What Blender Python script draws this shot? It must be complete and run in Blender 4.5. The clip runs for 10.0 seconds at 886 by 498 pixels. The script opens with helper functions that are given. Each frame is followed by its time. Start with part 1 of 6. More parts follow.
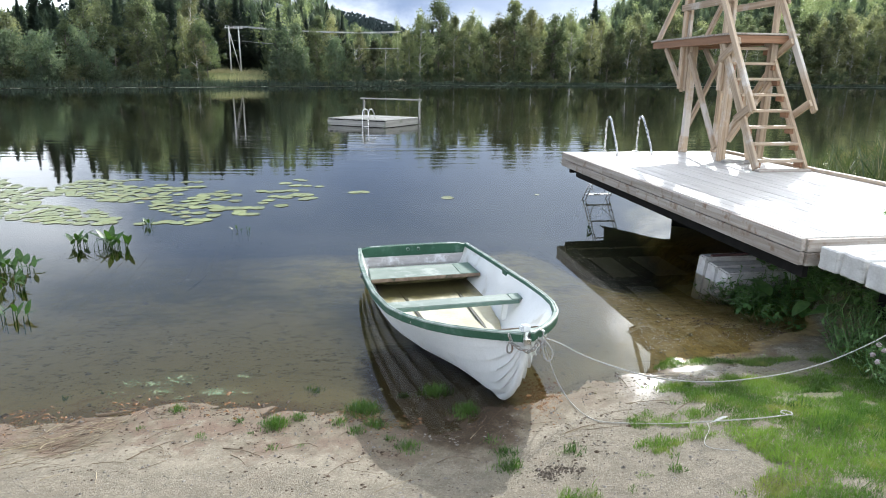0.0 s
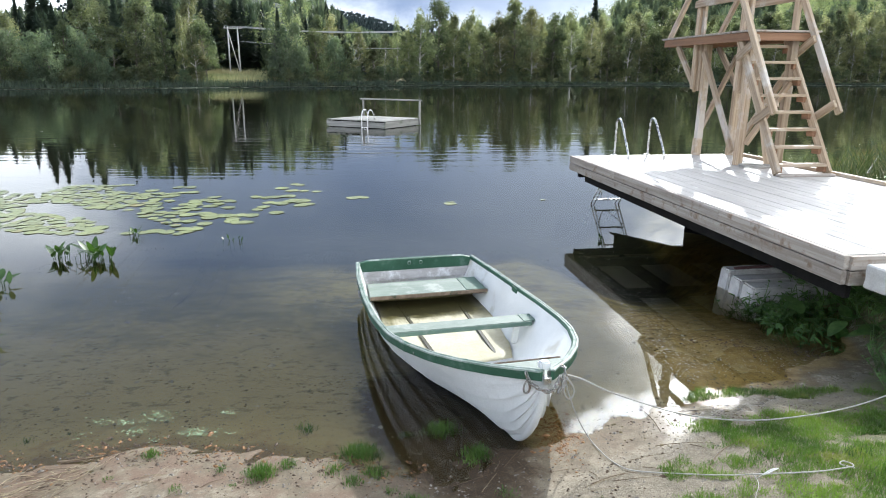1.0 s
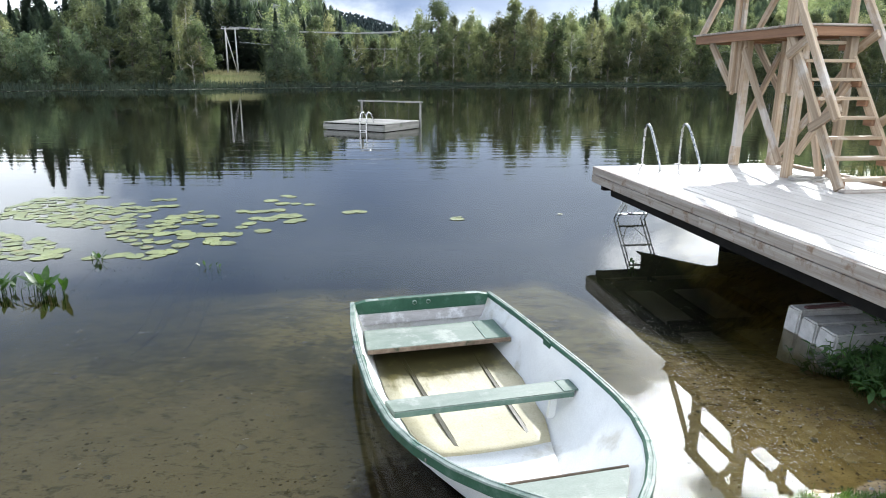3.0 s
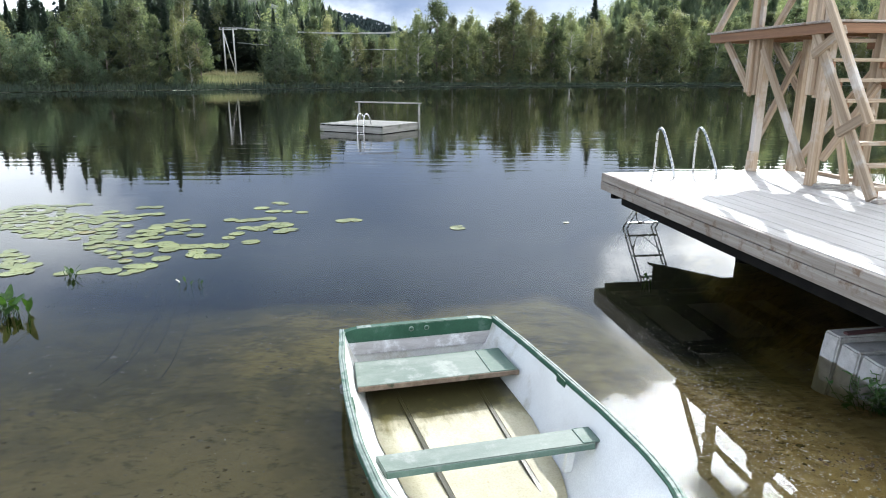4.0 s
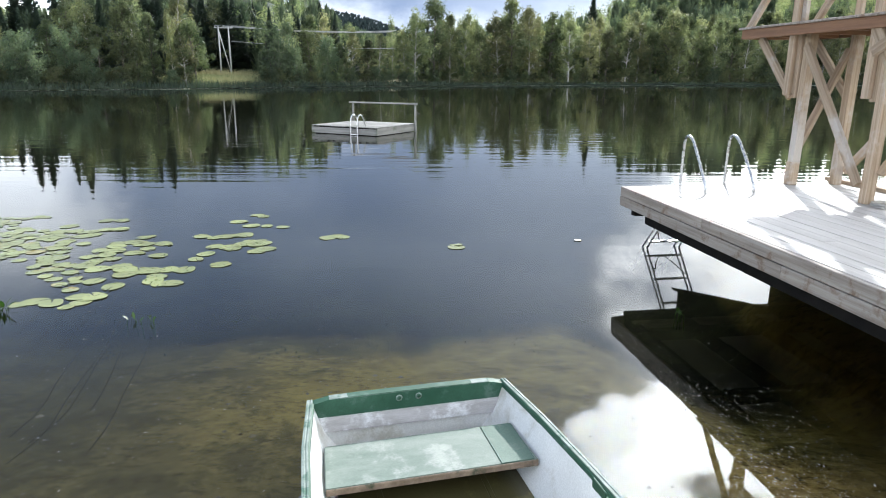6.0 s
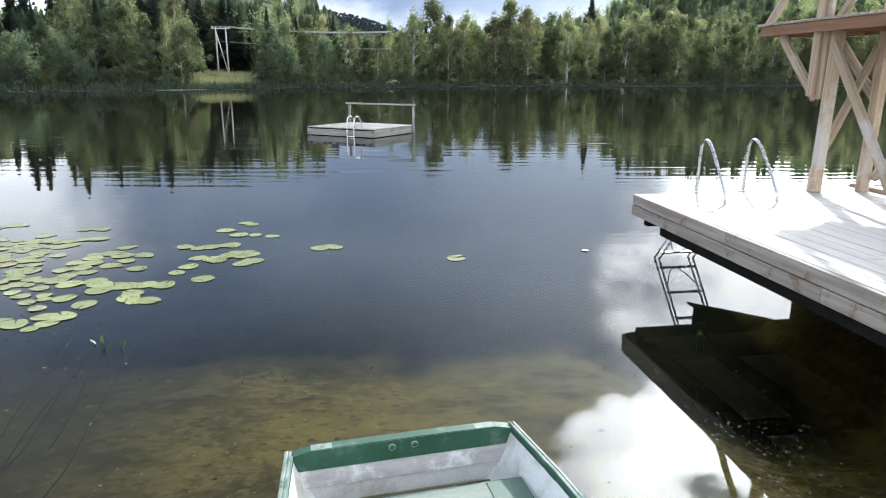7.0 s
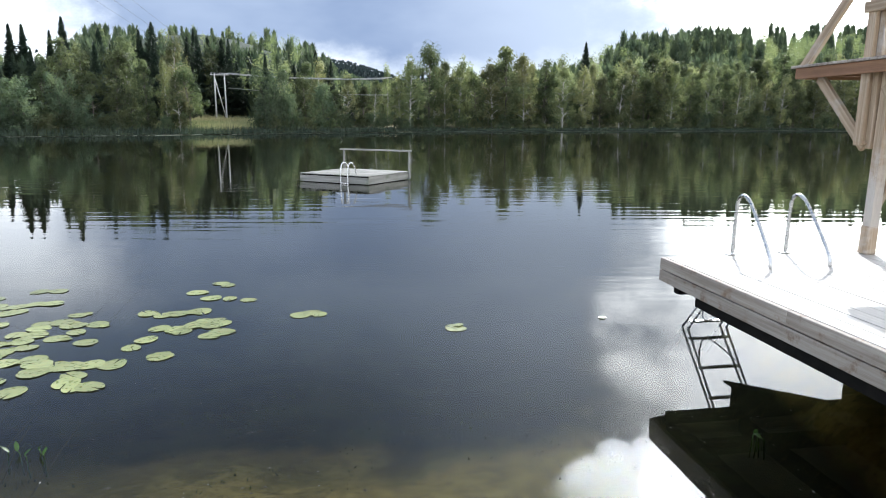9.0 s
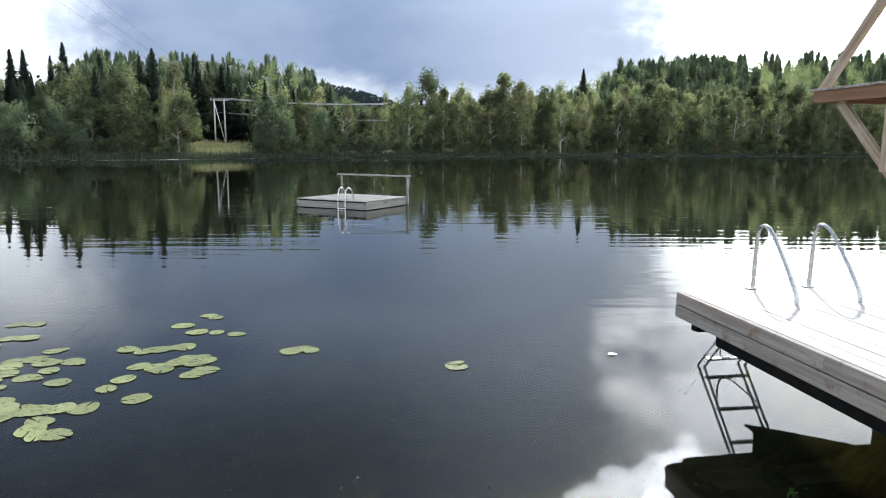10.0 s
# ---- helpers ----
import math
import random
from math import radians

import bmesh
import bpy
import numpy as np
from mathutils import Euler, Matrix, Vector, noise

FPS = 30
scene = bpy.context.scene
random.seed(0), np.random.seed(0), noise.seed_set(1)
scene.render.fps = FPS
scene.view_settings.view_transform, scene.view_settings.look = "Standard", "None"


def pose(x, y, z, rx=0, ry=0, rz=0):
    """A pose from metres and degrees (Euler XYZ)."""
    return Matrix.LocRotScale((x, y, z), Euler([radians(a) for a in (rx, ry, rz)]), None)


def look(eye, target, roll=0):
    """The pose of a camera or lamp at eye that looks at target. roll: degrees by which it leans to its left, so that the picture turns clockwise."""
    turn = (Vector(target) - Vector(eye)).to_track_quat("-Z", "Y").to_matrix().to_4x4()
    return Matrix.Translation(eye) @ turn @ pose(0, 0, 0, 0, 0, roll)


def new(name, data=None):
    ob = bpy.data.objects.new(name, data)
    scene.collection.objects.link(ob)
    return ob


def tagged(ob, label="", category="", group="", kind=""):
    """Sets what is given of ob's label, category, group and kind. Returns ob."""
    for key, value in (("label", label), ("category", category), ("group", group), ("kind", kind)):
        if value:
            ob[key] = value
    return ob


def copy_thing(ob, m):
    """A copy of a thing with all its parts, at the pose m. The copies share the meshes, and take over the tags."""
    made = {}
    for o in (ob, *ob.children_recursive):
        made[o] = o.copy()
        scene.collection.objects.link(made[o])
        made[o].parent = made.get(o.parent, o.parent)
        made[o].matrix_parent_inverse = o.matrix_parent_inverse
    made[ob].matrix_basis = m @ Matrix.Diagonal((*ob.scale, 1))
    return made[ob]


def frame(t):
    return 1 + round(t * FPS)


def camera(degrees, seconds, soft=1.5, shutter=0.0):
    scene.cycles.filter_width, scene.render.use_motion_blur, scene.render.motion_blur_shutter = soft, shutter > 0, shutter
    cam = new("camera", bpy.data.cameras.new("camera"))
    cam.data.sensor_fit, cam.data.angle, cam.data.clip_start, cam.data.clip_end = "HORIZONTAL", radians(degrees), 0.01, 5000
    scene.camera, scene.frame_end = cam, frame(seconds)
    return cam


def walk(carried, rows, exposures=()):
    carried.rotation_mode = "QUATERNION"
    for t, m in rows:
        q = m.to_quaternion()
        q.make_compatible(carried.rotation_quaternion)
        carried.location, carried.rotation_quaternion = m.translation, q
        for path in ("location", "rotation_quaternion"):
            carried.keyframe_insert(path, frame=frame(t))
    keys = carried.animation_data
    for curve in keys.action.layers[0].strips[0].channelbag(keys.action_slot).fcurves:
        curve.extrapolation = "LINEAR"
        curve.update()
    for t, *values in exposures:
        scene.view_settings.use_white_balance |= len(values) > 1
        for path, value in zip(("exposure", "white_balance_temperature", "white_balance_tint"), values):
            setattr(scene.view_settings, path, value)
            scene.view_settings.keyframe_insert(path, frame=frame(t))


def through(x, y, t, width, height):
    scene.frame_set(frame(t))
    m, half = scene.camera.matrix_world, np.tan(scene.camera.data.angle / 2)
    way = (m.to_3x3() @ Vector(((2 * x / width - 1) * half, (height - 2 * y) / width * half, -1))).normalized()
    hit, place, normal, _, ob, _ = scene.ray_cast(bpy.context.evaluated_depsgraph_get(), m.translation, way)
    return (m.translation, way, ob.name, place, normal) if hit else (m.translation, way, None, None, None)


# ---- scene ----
cam = camera(68.1, 10.0, soft=1.0)
PATH = [
    (0, (0.618, -0.119, 2.144), (0.622, 1.814, 1.63), 0.5),
    (0.5, (0.599, 0.113, 2.148), (0.602, 2.046, 1.634), 0.3),
    (1, (0.58, 0.386, 2.156), (0.583, 2.318, 1.641), 0.3),
    (1.5, (0.551, 0.686, 2.157), (0.555, 2.619, 1.642), 0.3),
    (2, (0.511, 0.979, 2.159), (0.515, 2.912, 1.644), 0.2),
    (2.5, (0.478, 1.277, 2.157), (0.482, 3.209, 1.643), 0.2),
    (4, (0.469, 2.155, 2.163), (0.476, 4.088, 1.651), 0.1),
    (4.5, (0.482, 2.435, 2.168), (0.491, 4.368, 1.655), 0.2),
    (5, (0.482, 2.712, 2.169), (0.492, 4.645, 1.655), 0.1),
    (5.5, (0.477, 2.994, 2.168), (0.49, 4.927, 1.654), 0.2),
    (7, (0.474, 3.821, 2.156), (0.494, 5.755, 1.644), 0.2),
    (7.5, (0.478, 4.083, 2.157), (0.501, 6.017, 1.647), 0.2),
    (8, (0.492, 4.34, 2.166), (0.517, 6.278, 1.67), 0.2),
    (8.5, (0.478, 4.586, 2.166), (0.506, 6.537, 1.726), 0.3),
    (9, (0.472, 4.83, 2.168), (0.502, 6.792, 1.784), 0.2),
    (9.5, (0.468, 5.051, 2.173), (0.501, 7.022, 1.838), 0.3),
    (10, (0.464, 5.253, 2.167), (0.499, 7.229, 1.856), 0.3),
]
walk(cam, [(t, look(eye, target, roll)) for t, eye, target, roll in PATH], [(0.0, 0.15, 5980.0, 8.5), (5.5, 0.13, 5980.0, 8.5), (8.0, 0.16, 5980.0, 8.5), (9.0, 0.05, 5980.0, 8.5), (10.0, -0.19, 5980.0, 8.5)])

# ---- light: low sun ahead behind broken cloud, grey-blue overcast elsewhere ----
SUN_EL, SUN_AZ = radians(29.0), radians(20.0)
SUN_DIR = Vector((math.sin(SUN_AZ) * math.cos(SUN_EL), math.cos(SUN_AZ) * math.cos(SUN_EL), math.sin(SUN_EL)))
sun = new("sun", bpy.data.lights.new("sun", "SUN"))
sun.data.energy, sun.data.angle, sun.data.color = 5.0, radians(0.6), (1.0, 0.95, 0.87)
sun.matrix_world = look(SUN_DIR * 50, (0, 0, 0))
scene.view_settings.exposure = 0.0

world = bpy.data.worlds.new("world")
scene.world = world
world.use_nodes = True


class Nodes:
    """Short ways to add nodes and links to one node tree."""

    def __init__(self, tree):
        self.tree = tree
        tree.nodes.clear()

    def put(self, value, socket):
        if isinstance(value, bpy.types.NodeSocket):
            self.tree.links.new(value, socket)
        elif value is not None:
            socket.default_value = value

    def add(self, kind, **inputs):
        node = self.tree.nodes.new(kind)
        for key, value in inputs.items():
            self.put(value, node.inputs[key.replace("_", " ")])
        return node

    def math(self, op, a, b=0.0, clamp=False):
        node = self.tree.nodes.new("ShaderNodeMath")
        node.operation, node.use_clamp = op, clamp
        self.put(a, node.inputs[0])
        self.put(b, node.inputs[1])
        return node.outputs[0]

    def step(self, v, lo, hi, a=0.0, b=1.0):
        node = self.tree.nodes.new("ShaderNodeMapRange")
        node.interpolation_type = "SMOOTHSTEP"
        for n, x in enumerate((v, lo, hi, a, b)):
            self.put(x, node.inputs[n])
        return node.outputs[0]

    def mix(self, fac, a, b, blend="MIX"):
        node = self.tree.nodes.new("ShaderNodeMix")
        node.data_type, node.blend_type = "RGBA", blend
        self.put(fac, node.inputs[0])
        self.put(a if isinstance(a, bpy.types.NodeSocket) else (*a, 1.0), node.inputs[6])
        self.put(b if isinstance(b, bpy.types.NodeSocket) else (*b, 1.0), node.inputs[7])
        return node.outputs[2]

    def noise(self, vector, scale, detail=4.0, rough=0.55):
        node = self.add("ShaderNodeTexNoise", Vector=vector, Scale=scale, Detail=detail, Roughness=rough)
        return node.outputs[0]

    def stretch(self, vector, x, y, z):
        node = self.tree.nodes.new("ShaderNodeMapping")
        self.put(vector, node.inputs[0])
        node.inputs[3].default_value = (x, y, z)
        return node.outputs[0]


W = Nodes(world.node_tree)
sky = W.add("ShaderNodeTexSky")
sky.sky_type, sky.sun_disc = "NISHITA", False
sky.sun_elevation, sky.sun_rotation = SUN_EL, SUN_AZ
way = W.add("ShaderNodeTexCoord").outputs["Generated"]
split = W.add("ShaderNodeSeparateXYZ", Vector=way)
wx, wy, wz = split.outputs
side = W.math("DIVIDE", wx, W.math("ADD", W.math("ABSOLUTE", wy), 0.05))
billow = W.math("SUBTRACT", W.noise(W.stretch(way, 1, 1, 1.5), 5.0, 7.0, 0.6), 0.5)
soft_billow = W.math("SUBTRACT", W.noise(W.stretch(way, 1, 1, 2.5), 2.2, 5.0, 0.55), 0.5)
sunward = W.step(W.math("ADD", side, W.math("MULTIPLY", billow, 0.5)), 0.20, 0.42)
leftward = W.math("MULTIPLY", W.step(W.math("ADD", W.math("MULTIPLY", side, -1.0), W.math("MULTIPLY", billow, 0.35)), 0.38, 0.56),
                  W.step(W.math("ADD", wz, W.math("MULTIPLY", billow, 0.15)), 0.31, 0.17))
low = W.step(W.math("ADD", wz, W.math("MULTIPLY", billow, 0.16)), 0.115, 0.06)
bright = W.math("MAXIMUM", sunward, W.math("MAXIMUM", leftward, low))
grey = W.mix(W.step(soft_billow, -0.18, 0.2), (0.38, 0.50, 0.75), (0.66, 0.78, 1.0))
white = W.mix(W.step(W.math("ADD", soft_billow, W.math("MULTIPLY", sunward, 0.2)), -0.2, 0.3), (1.0, 1.06, 1.15), (1.7, 1.68, 1.62))
grey = W.mix(W.math("MULTIPLY", W.step(wz, 0.28, 0.44, 0.0, 0.72), W.step(side, 0.10, -0.25)), grey, (0.22, 0.28, 0.41))
grey = W.mix(W.step(side, -0.12, 0.22, 0.0, 0.8), grey, (1.22, 1.34, 1.56))
grey = W.mix(W.step(W.math("ADD", wz, W.math("MULTIPLY", soft_billow, 0.12)), 0.34, 0.16, 0.0, 1.0), grey, W.mix(1.0, grey, W.mix(W.step(side, -0.1, 0.2), (0.76, 0.76, 0.77), (0.64, 0.65, 0.66)), "MULTIPLY"))
grey = W.mix(W.math("MULTIPLY", W.step(side, 0.12, 0.30), W.step(wz, 0.38, 0.50, 0.0, 0.75)), grey, (1.85, 1.92, 2.02))
cloud = W.mix(bright, grey, white)
# the cloud round the sun is far brighter than the rest
toward = W.tree.nodes.new("ShaderNodeVectorMath")
toward.operation = "DOT_PRODUCT"
W.put(way, toward.inputs[0])
toward.inputs[1].default_value = (math.sin(radians(24)) * math.cos(radians(36)), math.cos(radians(24)) * math.cos(radians(36)), math.sin(radians(36)))
puffs = W.math("SUBTRACT", W.noise(W.stretch(way, 1, 1, 1.2), 13.0, 6.0, 0.6), 0.5)
near_sun = W.math("ADD", toward.outputs["Value"], W.math("ADD", W.math("MULTIPLY", billow, 0.024), W.math("MULTIPLY", puffs, 0.036)))
halo = W.math("ADD", W.step(near_sun, 0.9785, 0.985), W.math("MULTIPLY", W.step(near_sun, 0.985, 0.997), 0.7))
opening = W.math("MULTIPLY", W.step(W.math("ADD", side, W.math("MULTIPLY", puffs, 0.35)), 0.335, 0.40), W.step(W.math("ADD", wz, W.math("ADD", W.math("MULTIPLY", puffs, 0.14), W.math("MULTIPLY", billow, 0.10))), 0.515, 0.55))
opening = W.math("MULTIPLY", opening, W.math("MULTIPLY", W.step(wz, 0.68, 0.60), W.math("MULTIPLY", W.step(side, 0.72, 0.58), W.step(wy, 0.0, 0.2))))
cloud = W.mix(W.math("MULTIPLY", opening, 0.9), cloud, (0.95, 1.25, 1.75))
broad_glow = W.math("MULTIPLY", W.step(W.math("ADD", side, W.math("MULTIPLY", billow, 0.5)), 0.27, 0.46), W.math("MULTIPLY", W.step(wz, 0.60, 0.36), W.step(side, 1.7, 0.9)))
boost = W.math("ADD", W.math("MULTIPLY", halo, 9.5), W.math("MULTIPLY", W.math("MULTIPLY", broad_glow, W.step(wy, -0.1, 0.4)), W.step(soft_billow, -0.16, 0.12, 2.6, 4.6)))
boost = W.math("MULTIPLY", boost, W.math("SUBTRACT", 1.0, W.math("MULTIPLY", opening, 0.95)))
boost = W.math("ADD", boost, W.math("MULTIPLY", leftward, 0.7))
boost = W.math("ADD", boost, W.math("MULTIPLY", W.step(wy, -0.05, -0.6), W.step(soft_billow, -0.25, 0.25, 0.5, 1.05)))
cloud = W.mix(1.0, cloud, W.mix(1.0, W.add("ShaderNodeCombineXYZ", X=boost, Y=boost, Z=boost).outputs[0], (1.0, 0.98, 0.955), "MULTIPLY"), "ADD")
blue = W.mix(1.0, sky.outputs[0], (0.10, 0.10, 0.10), "MULTIPLY")
gap = W.math("MULTIPLY", W.step(soft_billow, 0.06, 0.16), W.step(wz, 0.5, 0.62))
final = W.mix(gap, cloud, blue)
back = W.add("ShaderNodeBackground", Color=final, Strength=1.0)
W.tree.links.new(back.outputs[0], W.add("ShaderNodeOutputWorld").inputs[0])


# ---- materials ----
def material(name, c1, c2, scale=4.0, rough=0.7, bump=0.3, grain=60.0, metal=0.0, stretch=(1, 1, 1), c3=None, stain=1.5, vary=0.0,
             through=None, spec=0.3, world_space=False, depth=0.01, hue=0.0):
    """Two colours mixed by a broad noise, a third as stains, fine grain in colour and relief."""
    m = bpy.data.materials.new(name)
    m.use_nodes = True
    N = Nodes(m.node_tree)
    co = N.add("ShaderNodeNewGeometry").outputs["Position"] if world_space else N.add("ShaderNodeTexCoord").outputs["Object"]
    if vary:
        info = N.add("ShaderNodeObjectInfo").outputs["Random"]
        shift = N.tree.nodes.new("ShaderNodeVectorMath")
        shift.operation = "ADD"
        N.put(co, shift.inputs[0])
        N.put(N.math("MULTIPLY", info, 37.0), shift.inputs[1])
        co = shift.outputs[0]
    sco = N.stretch(co, *stretch)
    broad = N.noise(sco, scale, 5.0, 0.6)
    fine = N.noise(sco, grain, 3.0, 0.6)
    col = N.mix(N.step(broad, 0.3, 0.7), c1, c2)
    if c3:
        col = N.mix(N.step(N.noise(co, stain, 6.0, 0.65), 0.52, 0.68), col, c3)
    col = N.mix(N.math("MULTIPLY", N.step(fine, 0.25, 0.75), 0.35), col, N.mix(1.0, col, (0.55, 0.55, 0.55), "MULTIPLY"))
    if vary:
        lum = N.add("ShaderNodeHueSaturation", Color=col, Hue=N.math("ADD", 0.5 - hue / 2, N.math("MULTIPLY", N.math("FRACT", N.math("MULTIPLY", info, 7.31)), hue)), Value=N.math("ADD", 1.0 - vary / 2, N.math("MULTIPLY", info, vary)))
        col = lum.outputs[0]
    height = N.math("ADD", N.math("MULTIPLY", broad, 0.6), N.math("MULTIPLY", fine, 0.4))
    normal = N.add("ShaderNodeBump", Strength=bump, Distance=depth, Height=height).outputs[0]
    bsdf = N.add("ShaderNodeBsdfPrincipled", Base_Color=col, Metallic=metal, Normal=normal,
                 Roughness=N.step(broad, 0.2, 0.8, max(rough - 0.12, 0.03), min(rough + 0.1, 1.0)))
    bsdf.inputs["Specular IOR Level"].default_value = spec
    shader = bsdf.outputs[0]
    if through:
        leaf = N.add("ShaderNodeBsdfTranslucent", Color=N.mix(1.0, col, through, "MULTIPLY"))
        shader = N.add("ShaderNodeAddShader")
        N.put(bsdf.outputs[0], shader.inputs[0])
        N.put(leaf.outputs[0], shader.inputs[1])
        shader = shader.outputs[0]
    N.tree.links.new(shader, N.add("ShaderNodeOutputMaterial").inputs[0])
    return m


def water_material():
    m = bpy.data.materials.new("lake_water")
    m.use_nodes = True
    N = Nodes(m.node_tree)
    co = N.add("ShaderNodeNewGeometry").outputs["Position"]
    y = N.add("ShaderNodeSeparateXYZ", Vector=co).outputs[1]
    swell = N.noise(N.stretch(co, 0.16, 1.5, 1), 1.5, 1.5, 0.4)
    ripple = N.noise(N.stretch(co, 0.30, 1.5, 1), 4.5, 2.0, 0.5)
    breeze = N.step(N.noise(N.stretch(co, 0.05, 0.10, 1), 1.0, 2.0), 0.40, 0.62)
    calm = N.math("MULTIPLY", N.step(y, 10.0, 19.0, 0.0, 1.0), N.step(y, 28.0, 46.0, 1.0, 0.30))
    first = N.add("ShaderNodeBump", Strength=1.0, Distance=N.math("MULTIPLY", calm, N.math("ADD", 0.004, N.math("MULTIPLY", breeze, 0.006))), Height=swell).outputs[0]
    normal = N.add("ShaderNodeBump", Strength=1.0, Distance=N.math("MULTIPLY", calm, N.math("MULTIPLY", breeze, 0.0028)), Height=ripple, Normal=first).outputs[0]
    gloss = N.add("ShaderNodeBsdfGlossy", Color=(1, 1, 1, 1), Roughness=0.02, Normal=normal)
    clear = N.add("ShaderNodeBsdfTransparent", Color=(0.92, 0.90, 0.70, 1))
    fac = N.add("ShaderNodeFresnel", IOR=1.33, Normal=normal).outputs[0]
    both = N.add("ShaderNodeMixShader", Fac=fac)
    N.put(clear.outputs[0], both.inputs[1])
    N.put(gloss.outputs[0], both.inputs[2])
    N.tree.links.new(both.outputs[0], N.add("ShaderNodeOutputMaterial").inputs[0])
    return m


def ground_material():
    """Sand on the beach, brown silt and then a near-black tone with weed on the lake bed, grass and forest floor away
    from it.
    """
    m = bpy.data.materials.new("ground")
    m.use_nodes = True
    N = Nodes(m.node_tree)
    co = N.add("ShaderNodeNewGeometry").outputs["Position"]
    z = N.add("ShaderNodeSeparateXYZ", Vector=co).outputs[2]
    y = N.add("ShaderNodeSeparateXYZ", Vector=co).outputs[1]
    n1, n2, n3 = N.noise(co, 0.9, 6.0, 0.6), N.noise(co, 9.0, 5.0, 0.65), N.noise(co, 140.0, 3.0, 0.7)
    sand = N.mix(N.step(n2, 0.3, 0.7), (0.158, 0.134, 0.093), (0.262, 0.227, 0.164))
    sand = N.mix(N.step(n3, 0.5, 0.7), sand, (0.17, 0.14, 0.10))
    sand = N.mix(N.math("MULTIPLY", N.step(N.noise(co, 38.0, 4.0, 0.7), 0.54, 0.64), 0.85), sand, (0.13, 0.11, 0.08))
    sand = N.mix(N.math("MULTIPLY", N.step(N.noise(co, 2.3, 6.0, 0.7), 0.55, 0.72), 0.45), sand, (0.19, 0.145, 0.10))
    sand = N.mix(N.math("MULTIPLY", N.step(N.noise(co, 70.0, 4.0, 0.75), 0.53, 0.62), 0.55), sand, (0.38, 0.335, 0.25))
    sand = N.mix(N.math("MULTIPLY", N.step(N.noise(co, 24.0, 6.0, 0.75), 0.56, 0.66), 0.6), sand, (0.15, 0.13, 0.10))
    silt = N.mix(N.step(n2, 0.3, 0.72), (0.21, 0.172, 0.060), (0.40, 0.335, 0.135))
    silt = N.mix(N.step(n3, 0.62, 0.72), silt, (0.36, 0.30, 0.18))
    silt = N.mix(N.math("MULTIPLY", N.step(N.noise(co, 2.6, 7.0, 0.72), 0.46, 0.58), 0.82), silt, (0.075, 0.066, 0.026))
    silt = N.mix(N.math("MULTIPLY", N.step(N.noise(N.stretch(co, 1, 1.6, 1), 11.0, 6.0, 0.75), 0.53, 0.62), 0.75), silt, (0.060, 0.052, 0.021))
    silt = N.mix(N.math("MULTIPLY", N.step(N.noise(co, 1.1, 4.0, 0.6), 0.52, 0.66), 0.3), silt, (0.42, 0.34, 0.16))
    bx = N.add("ShaderNodeSeparateXYZ", Vector=co).outputs[0]
    golden = N.math("MULTIPLY", N.step(N.math("ADD", bx, N.math("MULTIPLY", n1, 0.8)), 2.0, 3.0), N.step(y, 7.6, 6.4))
    silt = N.mix(N.math("MULTIPLY", N.step(bx, 0.8, -0.6, 0.0, 0.6), N.step(y, 8.0, 6.6)), silt, (0.150, 0.132, 0.070))
    silt = N.mix(N.math("MULTIPLY", golden, 0.8), silt, N.mix(N.step(n2, 0.3, 0.7), (0.27, 0.185, 0.078), (0.50, 0.375, 0.185)))
    silt = N.mix(N.math("MULTIPLY", N.math("MULTIPLY", N.step(bx, -2.6, -0.9), N.step(y, 6.8, 8.2)), N.step(N.noise(co, 0.8, 5.0, 0.6), 0.36, 0.62, 0.1, 0.65)), silt, (0.46, 0.37, 0.13))
    silt = N.mix(N.math("MULTIPLY", N.step(bx, -0.6, -2.6, 0.0, 0.8), N.step(y, 6.4, 7.4)), silt, (0.085, 0.078, 0.036))
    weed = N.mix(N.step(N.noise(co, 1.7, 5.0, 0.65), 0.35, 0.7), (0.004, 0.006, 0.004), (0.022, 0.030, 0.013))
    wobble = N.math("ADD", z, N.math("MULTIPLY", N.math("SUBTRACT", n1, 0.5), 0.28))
    # silt gives way to near black with depth, along a noisy edge
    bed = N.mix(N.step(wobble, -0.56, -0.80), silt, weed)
    damp = N.mix(0.45, N.mix(1.0, sand, (0.72, 0.68, 0.60), "MULTIPLY"), (0.145, 0.115, 0.080))
    wet = N.math("ADD", z, N.math("MULTIPLY", N.math("SUBTRACT", n2, 0.5), 0.13))
    grit = N.noise(co, 310.0, 2.0, 0.8)
    sand = N.mix(N.math("MULTIPLY", N.step(grit, 0.56, 0.66), 0.6), sand, (0.42, 0.37, 0.28))
    sand = N.mix(N.math("MULTIPLY", N.step(grit, 0.44, 0.34), 0.7), sand, (0.085, 0.07, 0.052))
    near = N.mix(N.step(N.math("ADD", z, N.math("MULTIPLY", N.math("SUBTRACT", n2, 0.5), 0.06)), 0.004, 0.036), damp, sand)
    wash = N.mix(0.6, sand, (0.36, 0.30, 0.20))
    near = N.mix(N.step(z, 0.004, -0.010), near, wash)
    gx = N.add("ShaderNodeSeparateXYZ", Vector=co).outputs[0]
    rim = N.math("MULTIPLY", N.math("MULTIPLY", N.step(wet, -0.03, 0.0), N.step(wet, 0.040, 0.012)), N.math("MULTIPLY", N.step(gx, 0.9, -0.6, 0.15, 0.5), N.step(N.noise(co, 3.2, 5.0, 0.65), 0.42, 0.58)))
    near = N.mix(rim, near, N.mix(N.step(n3, 0.4, 0.65), (0.125, 0.068, 0.045), (0.20, 0.118, 0.080)))
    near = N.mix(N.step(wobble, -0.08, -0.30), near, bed)
